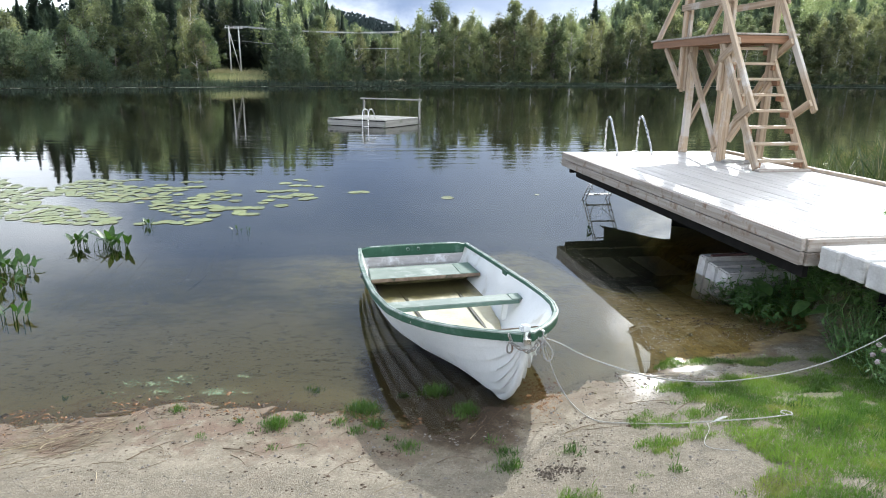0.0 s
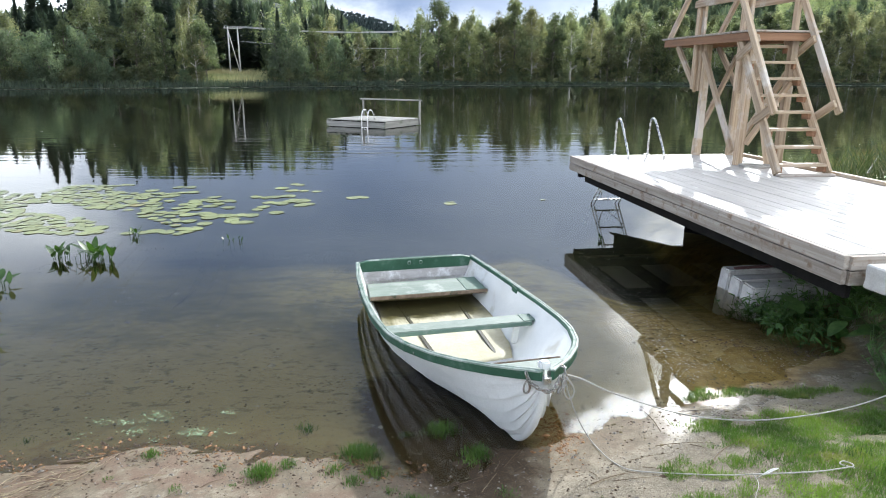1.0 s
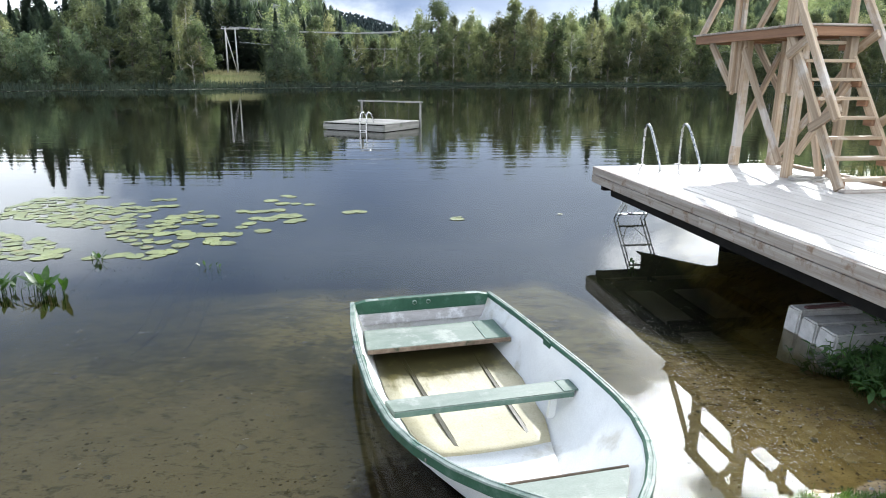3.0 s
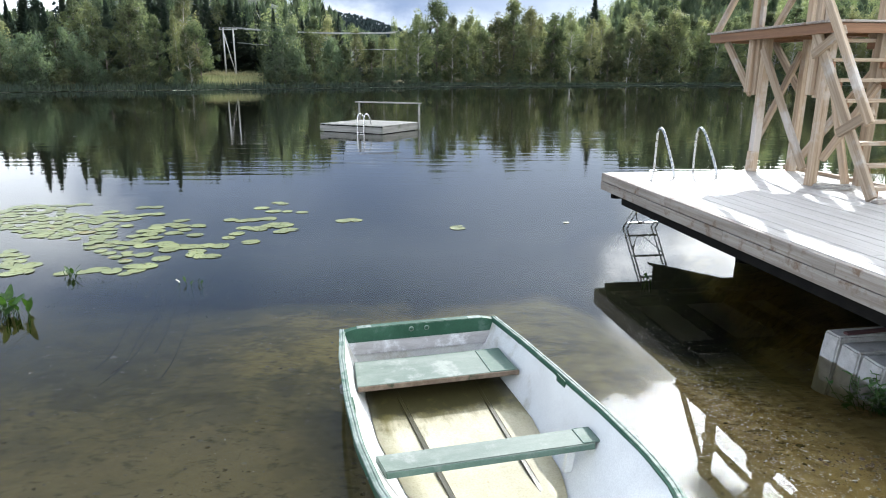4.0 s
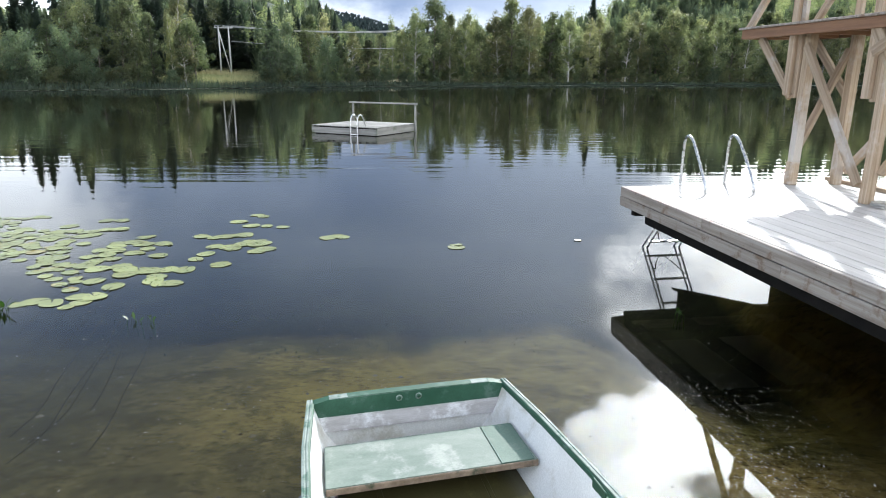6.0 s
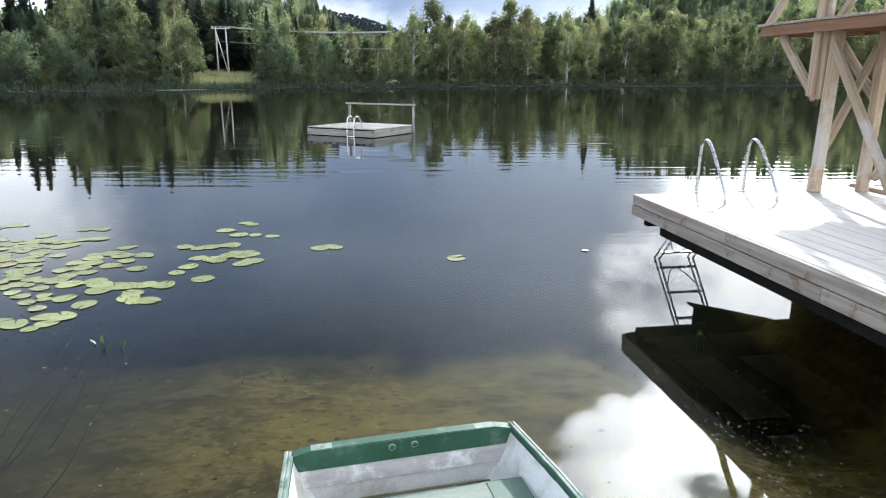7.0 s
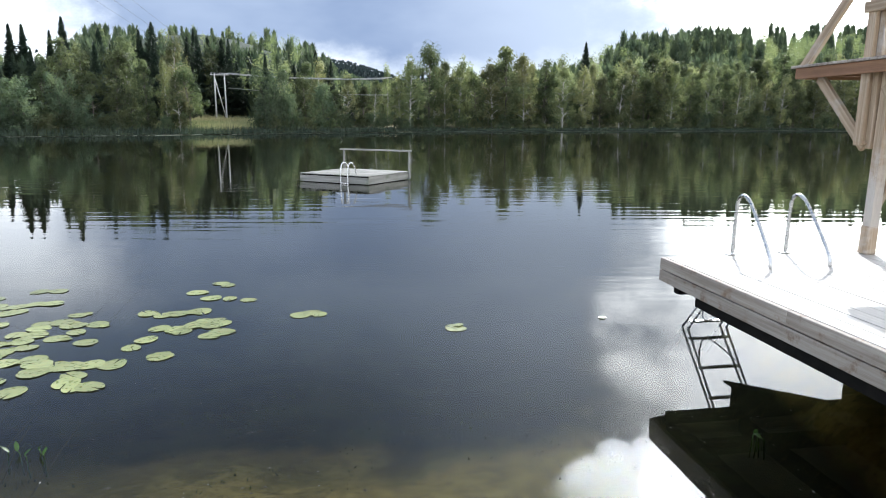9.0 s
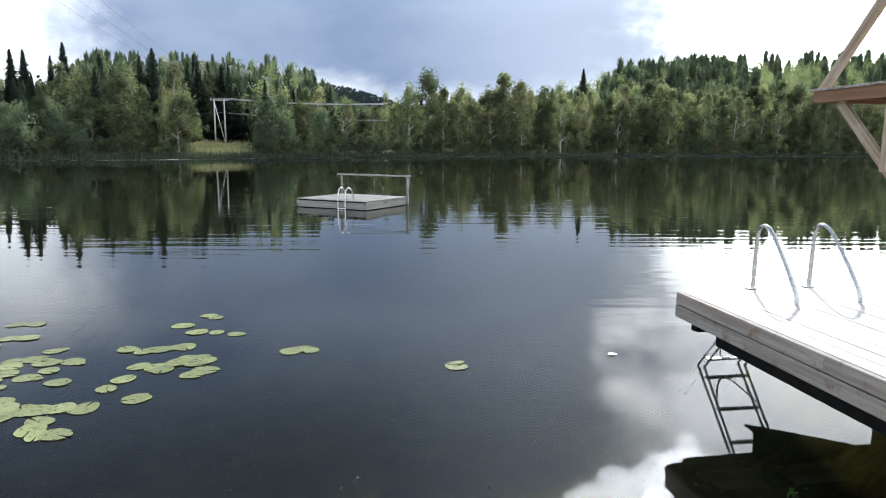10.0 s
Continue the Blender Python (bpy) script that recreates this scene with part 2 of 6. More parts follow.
    warm = N.math("MULTIPLY", N.step(N.math("ADD", bx, N.math("MULTIPLY", n1, 0.8)), 2.3, 3.0), N.math("MULTIPLY", N.step(z, 0.03, 0.0), N.step(y, 7.6, 6.4)))
    near = N.mix(N.math("MULTIPLY", warm, 0.75), near, N.mix(N.step(n2, 0.3, 0.7), (0.26, 0.175, 0.075), (0.46, 0.34, 0.165)))
    spots = N.math("MULTIPLY", N.step(N.noise(N.stretch(co, 1, 1.5, 1), 8.0, 7.0, 0.78), 0.53, 0.61), N.step(z, -0.018, -0.06))
    near = N.mix(N.math("MULTIPLY", spots, 0.55), near, (0.060, 0.048, 0.022))
    # tilted ellipse of very dark brown beside and below the bow, ragged edge
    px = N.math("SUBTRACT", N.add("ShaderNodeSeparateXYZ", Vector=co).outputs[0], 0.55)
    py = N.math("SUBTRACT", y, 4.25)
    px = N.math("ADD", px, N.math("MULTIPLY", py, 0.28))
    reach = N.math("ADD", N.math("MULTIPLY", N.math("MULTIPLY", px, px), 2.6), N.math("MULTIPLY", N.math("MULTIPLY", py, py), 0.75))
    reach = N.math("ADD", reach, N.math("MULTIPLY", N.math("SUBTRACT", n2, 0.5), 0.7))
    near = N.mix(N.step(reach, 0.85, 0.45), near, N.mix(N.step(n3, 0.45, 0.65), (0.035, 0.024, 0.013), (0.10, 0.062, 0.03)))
    lawn_side = N.math("ADD", N.math("SUBTRACT", gx, 2.75), N.math("MULTIPLY", y, 0.28))
    lawn_side = N.math("ADD", lawn_side, N.math("MULTIPLY", N.math("SUBTRACT", N.noise(co, 1.8, 5.0, 0.6), 0.5), 2.6))
    lawn_side = N.math("SUBTRACT", lawn_side, N.step(y, 3.7, 4.7, 0.0, 1.0))
    near = N.mix(N.math("MULTIPLY", N.math("MULTIPLY", N.step(lawn_side, 0.7, 1.3), N.step(wet, 0.04, 0.10)), 0.65), near, N.mix(N.step(n2, 0.35, 0.65), (0.07, 0.095, 0.022), (0.16, 0.165, 0.06)))
    turf = N.mix(N.step(n2, 0.3, 0.7), (0.06, 0.085, 0.022), (0.14, 0.15, 0.05))
    turf = N.mix(N.step(N.noise(co, 0.05, 4.0), 0.45, 0.6), turf, (0.17, 0.14, 0.055))
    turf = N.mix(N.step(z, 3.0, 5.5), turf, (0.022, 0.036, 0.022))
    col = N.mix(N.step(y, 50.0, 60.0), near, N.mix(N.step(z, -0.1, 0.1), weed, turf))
    h = N.math("ADD", N.math("MULTIPLY", n2, 0.5), N.math("MULTIPLY", n3, 0.35))
    normal = N.add("ShaderNodeBump", Strength=N.math("MAXIMUM", N.step(z, 0.03, 0.065, 0.22, 0.9), N.step(z, -0.01, -0.05, 0.0, 0.9)), Distance=0.035, Height=h).outputs[0]
    bsdf = N.add("ShaderNodeBsdfPrincipled", Base_Color=col, Normal=normal, Roughness=N.math("MAXIMUM", N.math("MAXIMUM", N.step(wet, 0.036, 0.085, 0.22, 0.9), N.step(gx, 2.30, 1.80, 0.0, 0.85)), N.step(z, -0.01, -0.04, 0.0, 0.85)))
    bsdf.inputs["Specular IOR Level"].default_value = 0.45
    N.tree.links.new(bsdf.outputs[0], N.add("ShaderNodeOutputMaterial").inputs[0])
    return m


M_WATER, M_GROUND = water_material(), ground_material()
M_DECK = material("weathered_deck_wood", (0.48, 0.45, 0.41), (0.62, 0.59, 0.55), 3.0, 0.55, 0.35, 40, stretch=(0.25, 6, 6), vary=0.14, spec=0.4)
M_FASCIA = material("weathered_fascia_wood", (0.30, 0.255, 0.215), (0.50, 0.455, 0.405), 3.0, 0.75, 0.6, 40, stretch=(0.3, 9, 9), c3=(0.24, 0.17, 0.12), stain=7.0, vary=0.3)
M_PINE = material("tower_pine", (0.33, 0.24, 0.155), (0.57, 0.46, 0.34), 3.0, 0.65, 0.4, 40, stretch=(0.25, 8, 8), c3=(0.61, 0.56, 0.50), stain=1.4, vary=0.4)
M_PINE_RED = material("stained_joist", (0.23, 0.125, 0.07), (0.34, 0.195, 0.115), 3.0, 0.65, 0.3, 40, stretch=(0.25, 6, 6), vary=0.15)
# near-black puts the shade under jetty, landing and raft into the colour
M_DARK = material("near_black_shade", (0.008, 0.008, 0.008), (0.018, 0.017, 0.016), 6.0, 0.92, 0.2, spec=0.08)
M_STEEL = material("brushed_steel_tube", (0.62, 0.63, 0.64), (0.72, 0.72, 0.72), 20.0, 0.28, 0.05, metal=1.0)
M_CONCRETE = material("concrete", (0.48, 0.47, 0.45), (0.68, 0.67, 0.65), 5.0, 0.85, 0.5, 90, c3=(0.36, 0.34, 0.31), stain=4.0)
M_HULL = material("boat_white_gelcoat", (0.66, 0.69, 0.70), (0.76, 0.78, 0.79), 3.0, 0.42, 0.06, 120, c3=(0.60, 0.62, 0.62), stain=3.0, spec=0.45, depth=0.004)
M_INSIDE = material("boat_inner_gelcoat", (0.78, 0.79, 0.78), (0.86, 0.87, 0.86), 3.0, 0.5, 0.08, 120, c3=(0.60, 0.585, 0.52), stain=2.5, depth=0.004)
def floor_material():
    m = bpy.data.materials.new("algae_stained_floor")
    m.use_nodes = True
    N = Nodes(m.node_tree)
    co = N.add("ShaderNodeTexCoord").outputs["Object"]
    x = N.add("ShaderNodeSeparateXYZ", Vector=co).outputs[0]
    n1, n2, n3 = N.noise(co, 2.4, 6.0, 0.65), N.noise(N.stretch(co, 0.6, 3, 1), 5.0, 6.0, 0.7), N.noise(co, 80.0, 3.0, 0.6)
    col = N.mix(N.step(n1, 0.3, 0.7), (0.43, 0.39, 0.25), (0.54, 0.505, 0.37))
    # algae thickens aft; the stern seat's shade is coloured in with it
    growth = N.math("ADD", N.math("ADD", n1, N.math("MULTIPLY", n2, 0.7)), N.step(x, 1.5, 0.6, -0.30, 0.52))
    col = N.mix(N.step(growth, 0.88, 1.25), col, (0.16, 0.14, 0.05))
    col = N.mix(N.step(N.noise(co, 11.0, 6.0, 0.75), 0.64, 0.72), col, (0.40, 0.31, 0.16))
    slime_and_shade = N.math("ADD", N.math("MULTIPLY", N.noise(co, 7.0, 6.0, 0.7), 0.8), N.step(x, 1.15, 0.68, -0.25, 0.30))
    col = N.mix(N.math("MULTIPLY", N.step(slime_and_shade, 0.46, 0.66), 0.85), col, (0.040, 0.036, 0.016))
    col = N.mix(N.math("MULTIPLY", N.step(n3, 0.4, 0.7), 0.3), col, N.mix(1.0, col, (0.5, 0.48, 0.4), "MULTIPLY"))
    normal = N.add("ShaderNodeBump", Strength=0.2, Distance=0.01, Height=n2).outputs[0]
    bsdf = N.add("ShaderNodeBsdfPrincipled", Base_Color=col, Normal=normal, Roughness=N.step(growth, 0.8, 1.3, 0.65, 0.35))
    N.tree.links.new(bsdf.outputs[0], N.add("ShaderNodeOutputMaterial").inputs[0])
    return m


M_FLOOR = floor_material()
# moss colour darkened to hold the shade below the stern seat
M_SEATSHADE = material("seat_shade_and_moss", (0.09, 0.08, 0.03), (0.20, 0.175, 0.07), 6.0, 0.6, 0.2, 60)
M_GREEN = material("chipped_green_paint", (0.024, 0.078, 0.046), (0.042, 0.112, 0.070), 5.0, 0.55, 0.25, 90, c3=(0.085, 0.15, 0.115), stain=9.0)
M_SEAT = material("faded_green_seat", (0.150, 0.198, 0.165), (0.245, 0.288, 0.25), 3.0, 0.6, 0.25, 90, stretch=(3, 1, 1), c3=(0.34, 0.37, 0.335), stain=4.0)
M_GREEN2 = material("dark_seat_paint", (0.085, 0.145, 0.112), (0.125, 0.19, 0.15), 5.0, 0.6, 0.2, 90, c3=(0.17, 0.22, 0.185), stain=8.0)
M_PLY = material("peeled_plywood", (0.40, 0.385, 0.38), (0.55, 0.54, 0.55), 5.0, 0.8, 0.4, 60, stretch=(3, 0.5, 3), c3=(0.84, 0.85, 0.87), stain=4.5)
M_BAREWOOD = material("bare_seat_edge", (0.13, 0.095, 0.065), (0.26, 0.20, 0.15), 9.0, 0.8, 0.4, 80, c3=(0.045, 0.06, 0.035), stain=7.0)
M_CAP = material("worn_capping", (0.15, 0.205, 0.172), (0.32, 0.365, 0.335), 9.0, 0.6, 0.3, 90, c3=(0.08, 0.155, 0.115), stain=11.0)
M_ROPE = material("white_rope", (0.38, 0.37, 0.34), (0.56, 0.54, 0.50), 60.0, 0.9, 0.6, 300)
M_CHAIN = material("galvanised_chain", (0.30, 0.30, 0.29), (0.42, 0.41, 0.40), 40.0, 0.45, 0.2, metal=0.9, c3=(0.22, 0.12, 0.06), stain=30.0)
M_RAFT = material("raft_grey_wood", (0.215, 0.215, 0.195), (0.345, 0.335, 0.31), 3.0, 0.75, 0.3, 40, stretch=(0.3, 5, 5), c3=(0.16, 0.185, 0.13), vary=0.35)
M_POLE = material("grey_timber_pole", (0.52, 0.51, 0.49), (0.62, 0.61, 0.59), 2.0, 0.85, 0.3, 30, stretch=(4, 4, 0.3))
M_WIRE = material("aluminium_wire", (0.55, 0.55, 0.55), (0.65, 0.65, 0.65), 5.0, 0.45, 0.0, metal=0.7)
# darker wire tone for the spans that run towards the beach
M_DARKWIRE = material("dark_wire", (0.10, 0.10, 0.10), (0.16, 0.16, 0.16), 5.0, 0.6, 0.0)
M_BARK = material("grey_bark", (0.10, 0.085, 0.07), (0.20, 0.175, 0.15), 4.0, 0.9, 0.5, 30, stretch=(1, 1, 0.3), vary=0.3)
M_BIRCHBARK = material("birch_bark", (0.50, 0.48, 0.45), (0.62, 0.60, 0.57), 2.0, 0.8, 0.3, 20, c3=(0.08, 0.07, 0.06), stain=3.0)
M_BIRCH = material("birch_leaves", (0.030, 0.040, 0.025), (0.102, 0.110, 0.068), 0.45, 0.6, 0.0, 3.0, vary=0.7, through=(3.0, 2.9, 1.95), hue=0.055, spec=0.12)
M_LEAF = material("broad_leaves", (0.014, 0.021, 0.013), (0.060, 0.069, 0.042), 0.4, 0.6, 0.0, 3.0, vary=0.7, through=(2.8, 2.8, 1.8), hue=0.05, spec=0.12)
M_WILLOW = material("willow_leaves", (0.026, 0.039, 0.028), (0.062, 0.076, 0.053), 0.4, 0.6, 0.0, 3.0, vary=0.6, through=(2.2, 2.3, 1.5), spec=0.12)
M_SPRUCE = material("spruce_needles", (0.022, 0.040, 0.032), (0.066, 0.088, 0.066), 0.5, 0.7, 0.0, 3.0, vary=0.5, through=(0.3, 0.34, 0.25))
M_GRASS = material("lush_grass", (0.038, 0.080, 0.012), (0.112, 0.165, 0.036), 2.4, 0.55, 0.0, 9.0, c3=(0.15, 0.16, 0.05), stain=4.0, through=(0.8, 0.9, 0.4), world_space=True)
M_REED = material("reeds", (0.018, 0.033, 0.011), (0.065, 0.082, 0.030), 0.9, 0.5, 0.0, 5.0, through=(0.5, 0.55, 0.3), world_space=True, spec=0.45)
M_WEEDLEAF = material("bank_weed_leaves", (0.042, 0.098, 0.028), (0.11, 0.18, 0.06), 3.0, 0.45, 0.1, 30, through=(0.7, 0.8, 0.35), vary=0.4)
M_PAD = material("lily_pad", (0.185, 0.222, 0.078), (0.29, 0.318, 0.13), 3.0, 0.34, 0.12, 30, c3=(0.33, 0.27, 0.10), stain=4.0, vary=0.45, spec=0.45)
# leaf colour raised to whitish so the shaded strip reads as bright
M_FARPAD = material("far_leaf_brightened", (0.52, 0.55, 0.42), (0.70, 0.72, 0.60), 0.4, 0.5, 0.0, 2.0, world_space=True)
M_STICK = material("driftwood", (0.115, 0.080, 0.052), (0.235, 0.18, 0.125), 6.0, 0.9, 0.4, 60, vary=0.4)
M_STRAW = material("dry_straw", (0.27, 0.215, 0.13), (0.44, 0.37, 0.25), 6.0, 0.8, 0.2, 60, vary=0.4)
M_HILLBIRCH = material("hillside_leaves", (0.042, 0.058, 0.034), (0.094, 0.106, 0.064), 0.06, 0.6, 0.0, 0.8, through=(2.9, 2.95, 1.85), world_space=True, spec=0.12)
M_HILLSPRUCE = material("hillside_spruce", (0.040, 0.060, 0.044), (0.098, 0.118, 0.078), 0.3, 0.7, 0.0, 2.0, through=(1.0, 1.05, 0.7), world_space=True, spec=0.12)
M_FLUFF = material("pale_fluff", (0.42, 0.38, 0.30), (0.66, 0.63, 0.55), 30.0, 0.7, 0.1, world_space=True)
M_PLANTLET = material("pale_plantlet", (0.10, 0.155, 0.075), (0.27, 0.33, 0.20), 20.0, 0.6, 0.1, vary=0.2)
M_BEDLITTER = material("sunken_leaves", (0.085, 0.068, 0.035), (0.18, 0.145, 0.08), 30.0, 0.9, 0.3, 90, world_space=True)
M_CRUMB = material("rotted_leaf_crumbs", (0.055, 0.038, 0.025), (0.14, 0.10, 0.07), 40.0, 0.9, 0.4, 90)
M_RUST = material("rusty_leaf_crumbs", (0.13, 0.062, 0.028), (0.33, 0.19, 0.09), 60.0, 0.85, 0.3, 90, world_space=True)
M_CLOD = material("grey_soil", (0.075, 0.060, 0.044), (0.17, 0.14, 0.105), 40.0, 0.95, 0.5, 90, world_space=True)
M_STONE = material("pebble", (0.16, 0.14, 0.12), (0.36, 0.33, 0.29), 8.0, 0.8, 0.4, 80, vary=0.5)


# ---- building helpers ----
def mesh_of(name, verts, faces, mat, smooth=False):
    me = bpy.data.meshes.new(name)
    me.from_pydata([tuple(v) for v in verts] if not isinstance(verts, list) else verts, [], faces if isinstance(faces, list) else faces.tolist())
    me.materials.append(mat)
    if smooth:
        me.polygons.foreach_set("use_smooth", [True] * len(me.polygons))
    me.update()
    return me


def part(name, bm, mat, parent=None, label="", m=None, smooth=False):
    """A bmesh as one mesh object under a thing or a part."""
    me = bpy.data.meshes.new(name)
    bm.to_mesh(me)
    bm.free()
    me.materials.append(mat)
    if smooth:
        me.polygons.foreach_set("use_smooth", [True] * len(me.polygons))
    ob = new(name, me)
    ob.parent = parent
    if m is not None:
        ob.matrix_basis = m
    return tagged(ob, label)


def piece(name, me, parent=None, m=None, label=""):
    ob = new(name, me)
    ob.parent = parent
    if m is not None:
        ob.matrix_basis = m
    return tagged(ob, label)


def root(name, m, label, category, group=""):
    ob = new(name)
    ob.empty_display_size = 0.1
    ob.matrix_basis = m
    return tagged(ob, label, category, group)


def box_bm(lx, ly, lz, bevel=0.004, segments=1):
    bm = bmesh.new()
    bmesh.ops.create_cube(bm, size=1.0)
    bmesh.ops.scale(bm, vec=(lx, ly, lz), verts=bm.verts)
    if bevel:
        bmesh.ops.bevel(bm, geom=list(bm.edges), offset=bevel, segments=segments, affect="EDGES")
    return bm


def along(a, b, up=(0, 0, 1)):
    """A pose at the middle of a-b whose x runs from a to b and whose z is near up."""
    a, b = Vector(a), Vector(b)
    x = (b - a).normalized()
    y = Vector(up).cross(x)
    if y.length < 1e-4:
        y = Vector((0, 1, 0)).cross(x)
    y.normalize()
    z = x.cross(y)
    return Matrix.Translation((a + b) / 2) @ Matrix((x, y, z)).transposed().to_4x4()


def beam(name, a, b, wide, high, mat, parent=None, label="", up=(0, 0, 1), bevel=0.004):
    """A sawn timber from a to b with its grain along it."""
    return part(name, box_bm((Vector(b) - Vector(a)).length, wide, high, bevel), mat, parent, label, along(a, b, up))


def tube_mesh(name, points, radius, mat, sides=8, closed=False, rounds=1):
    """A round bar through the points; radius one number or one a point."""
    pts = [Vector(p) for p in points]
    for _ in range(rounds - 1):
        out = []
        for n in range(len(pts) - (0 if closed else 1)):
            p, q = pts[n], pts[(n + 1) % len(pts)]
            out += [p.lerp(q, 0.25), p.lerp(q, 0.75)]
        pts = out if closed else [pts[0], *out, pts[-1]]
    count = len(pts)
    radii = [radius] * count if isinstance(radius, (int, float)) else [np.interp(i / (count - 1), np.linspace(0, 1, len(radius)), radius) for i in range(count)]
    verts, faces, side_v = [], [], None
    for i, p in enumerate(pts):
        q0, q1 = pts[i - 1] if (i or closed) else p, pts[(i + 1) % count] if (i + 1 < count or closed) else p
        d = (q1 - q0).normalized()
        if side_v is None:
            side_v = d.orthogonal().normalized()
        side_v = (side_v - d * side_v.dot(d)).normalized()
        other = d.cross(side_v)
        for k in range(sides):
            a = 2 * math.pi * k / sides
            verts.append(p + (side_v * math.cos(a) + other * math.sin(a)) * radii[i])
    for i in range(count - (0 if closed else 1)):
        j = (i + 1) % count
        for k in range(sides):
            l = (k + 1) % sides
            faces.append((i * sides + k, i * sides + l, j * sides + l, j * sides + k))
    if not closed:
        faces.append(tuple(range(sides))[::-1])
        faces.append(tuple((count - 1) * sides + k for k in range(sides)))
    return mesh_of(name, [tuple(v) for v in verts], faces, mat, True)


# ---- ground and water ----
SHORE_X = (-400, -60, -12, -2.2, -1.2, -0.04, 0.34, 0.8, 1.34, 1.9, 2.2, 2.4, 3.1, 3.9, 4.3, 4.7, 5.6, 7.5, 12, 30, 60, 400)
SHORE_Y = (30, 14, 4.6, 3.62, 3.80, 3.70, 3.56, 3.76, 4.05, 4.22, 4.46, 4.68, 4.86, 5.25, 6.4, 7.6, 9.0, 10.6, 15, 34, 60, 120)
FAR_X = (-400, -120, -55, -32, 3, 46, 87, 130, 200, 400)
FAR_Y = (20, 55, 91, 111, 143, 160, 172, 170, 150, 130)


def smooth(v, lo, hi):
    t = np.clip((v - lo) / (hi - lo), 0, 1)
    return t * t * (3 - 2 * t)


def ground_height(x, y):
    x, y = np.asarray(x, float), np.asarray(y, float)
    d = y - np.interp(x, SHORE_X, SHORE_Y)
    f = np.interp(x, FAR_X, FAR_Y) - y
    right = smooth(x, 1.0, 1.9)
    land = np.minimum(-d * (0.04 + 0.01 * right) + (0.09 + 0.06 * right) * np.maximum(-d - 0.45 + 0.15 * right, 0), 0.42 + np.maximum(-d - 3.5, 0) * 0.03) + 0.016 * smooth(x, 1.7, 2.2) * smooth(-d, 0.0, 0.22) + smooth(x, 3.9, 5.2) * smooth(-d, 0.0, 1.2) * 0.38
    near = np.where(d < 0, land, -0.075 * d - 0.006 * np.maximum(d, 0) ** 2 + 0.036 * smooth(x, 1.5, 2.1) * smooth(-x, -3.9, -3.3) * np.clip(d, 0, 0.6))
    near = near - 0.46 * smooth(x, 1.7, 3.2) * smooth(-x, -4.4, -3.6) * smooth(y, 5.4, 9.4)
    b = -f
    hill = 1.1 * smooth(b, 0, 9) + smooth(b, 8, 120) * (5 + 17 * smooth(x, 25, 95) + 4.5 * smooth(-x, 20, 45)) + smooth(b, 90, 320) * (4 + 22 * smooth(x, 40, 160) + 5 * smooth(-x, 30, 90))
    hill = hill + 15 * smooth(b, 42, 80) * np.exp(-(((x + 66) / 34) ** 2 + ((y - 205) / 60) ** 2)) + 28 * np.exp(-(((x + 190) / 150) ** 2 + ((y - 640) / 210) ** 2)) + 8 * np.exp(-(((x + 60) / 90) ** 2 + ((y - 700) / 150) ** 2))
    far = np.where(f > 0, -0.16 * f, hill)
    lumps = sum(np.sin(x * f1 + p1 + np.sin(y * f2 * 0.37)) * np.sin(y * f2 + p2 + np.sin(x * f1 * 0.41)) * a for f1, f2, p1, p2, a in
                ((2.1, 2.7, 0.3, 1.2, 0.008), (5.3, 4.1, 1.1, 0.2, 0.007), (9.7, 11.3, 0.5, 2.2, 0.005), (19.0, 17.1, 2.5, 0.7, 0.003), (37.0, 33.0, 0.4, 1.9, 0.0016)))
    lumps = lumps * smooth(10 - np.abs(x), 0, 2) * smooth(9 - np.abs(y - 5), 0, 2)
    lumps = lumps * (0.62 + 0.38 * smooth(np.abs(d), 0.2, 0.9) + 0.5 * smooth(x, 1.7, 2.2) * smooth(1.0 - np.abs(d), 0.2, 0.8))
    return np.maximum(np.maximum(near, far), -2.6) + lumps


def on_ground(x, y, up=0.008):
    return (x, y, float(ground_height(x, y)) + up)


def warp(n, lo, mid, hi, fine):
    """Coordinates from lo to hi, dense round mid."""
    k = np.linspace(-1, 1, n)
    s = np.sinh(k * 8.5) / np.sinh(8.5)
    s = s + k * fine
    s = s / abs(s[-1])
    return np.where(s < 0, mid + s * (mid - lo), mid + s * (hi - mid))


def build_ground():
    xs, ys = warp(350, -900, 0.8, 900, 0.003), warp(430, -260, 5.0, 1500, 0.003)
    gx, gy = np.meshgrid(xs, ys)
    z = ground_height(gx, gy)
    rng = np.random.RandomState(3)
    close = (np.abs(gx) < 8) & (np.abs(gy - 5) < 9)
    z = z + np.where(close, rng.normal(0, 0.0016, z.shape), 0)
    verts = np.stack([gx, gy, z], -1).reshape(-1, 3)
    w = len(xs)
    i = (np.arange(len(ys) - 1)[:, None] * w + np.arange(w - 1)[None]).ravel()
    faces = np.stack([i, i + 1, i + w + 1, i + w], 1)
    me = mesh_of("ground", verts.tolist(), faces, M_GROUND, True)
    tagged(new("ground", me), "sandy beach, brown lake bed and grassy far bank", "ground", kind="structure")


build_ground()
bm = bmesh.new()
bmesh.ops.create_grid(bm, x_segments=1, y_segments=1, size=1.0)
bmesh.ops.scale(bm, vec=(420, 120, 1), verts=bm.verts)
bmesh.ops.translate(bm, vec=(0, 118, 0), verts=bm.verts)
tagged(part("water", bm, M_WATER), "calm dark lake water with faint ripples", "lake", kind="structure")


# ---- bathing jetty ----
JETTY = pose(2.66, 10.80, 0, 0, 0, 8.16)  # x across to the right, -y towards the shore
DECK_Z, DECK_W, DECK_L = 0.92, 2.72, 5.93


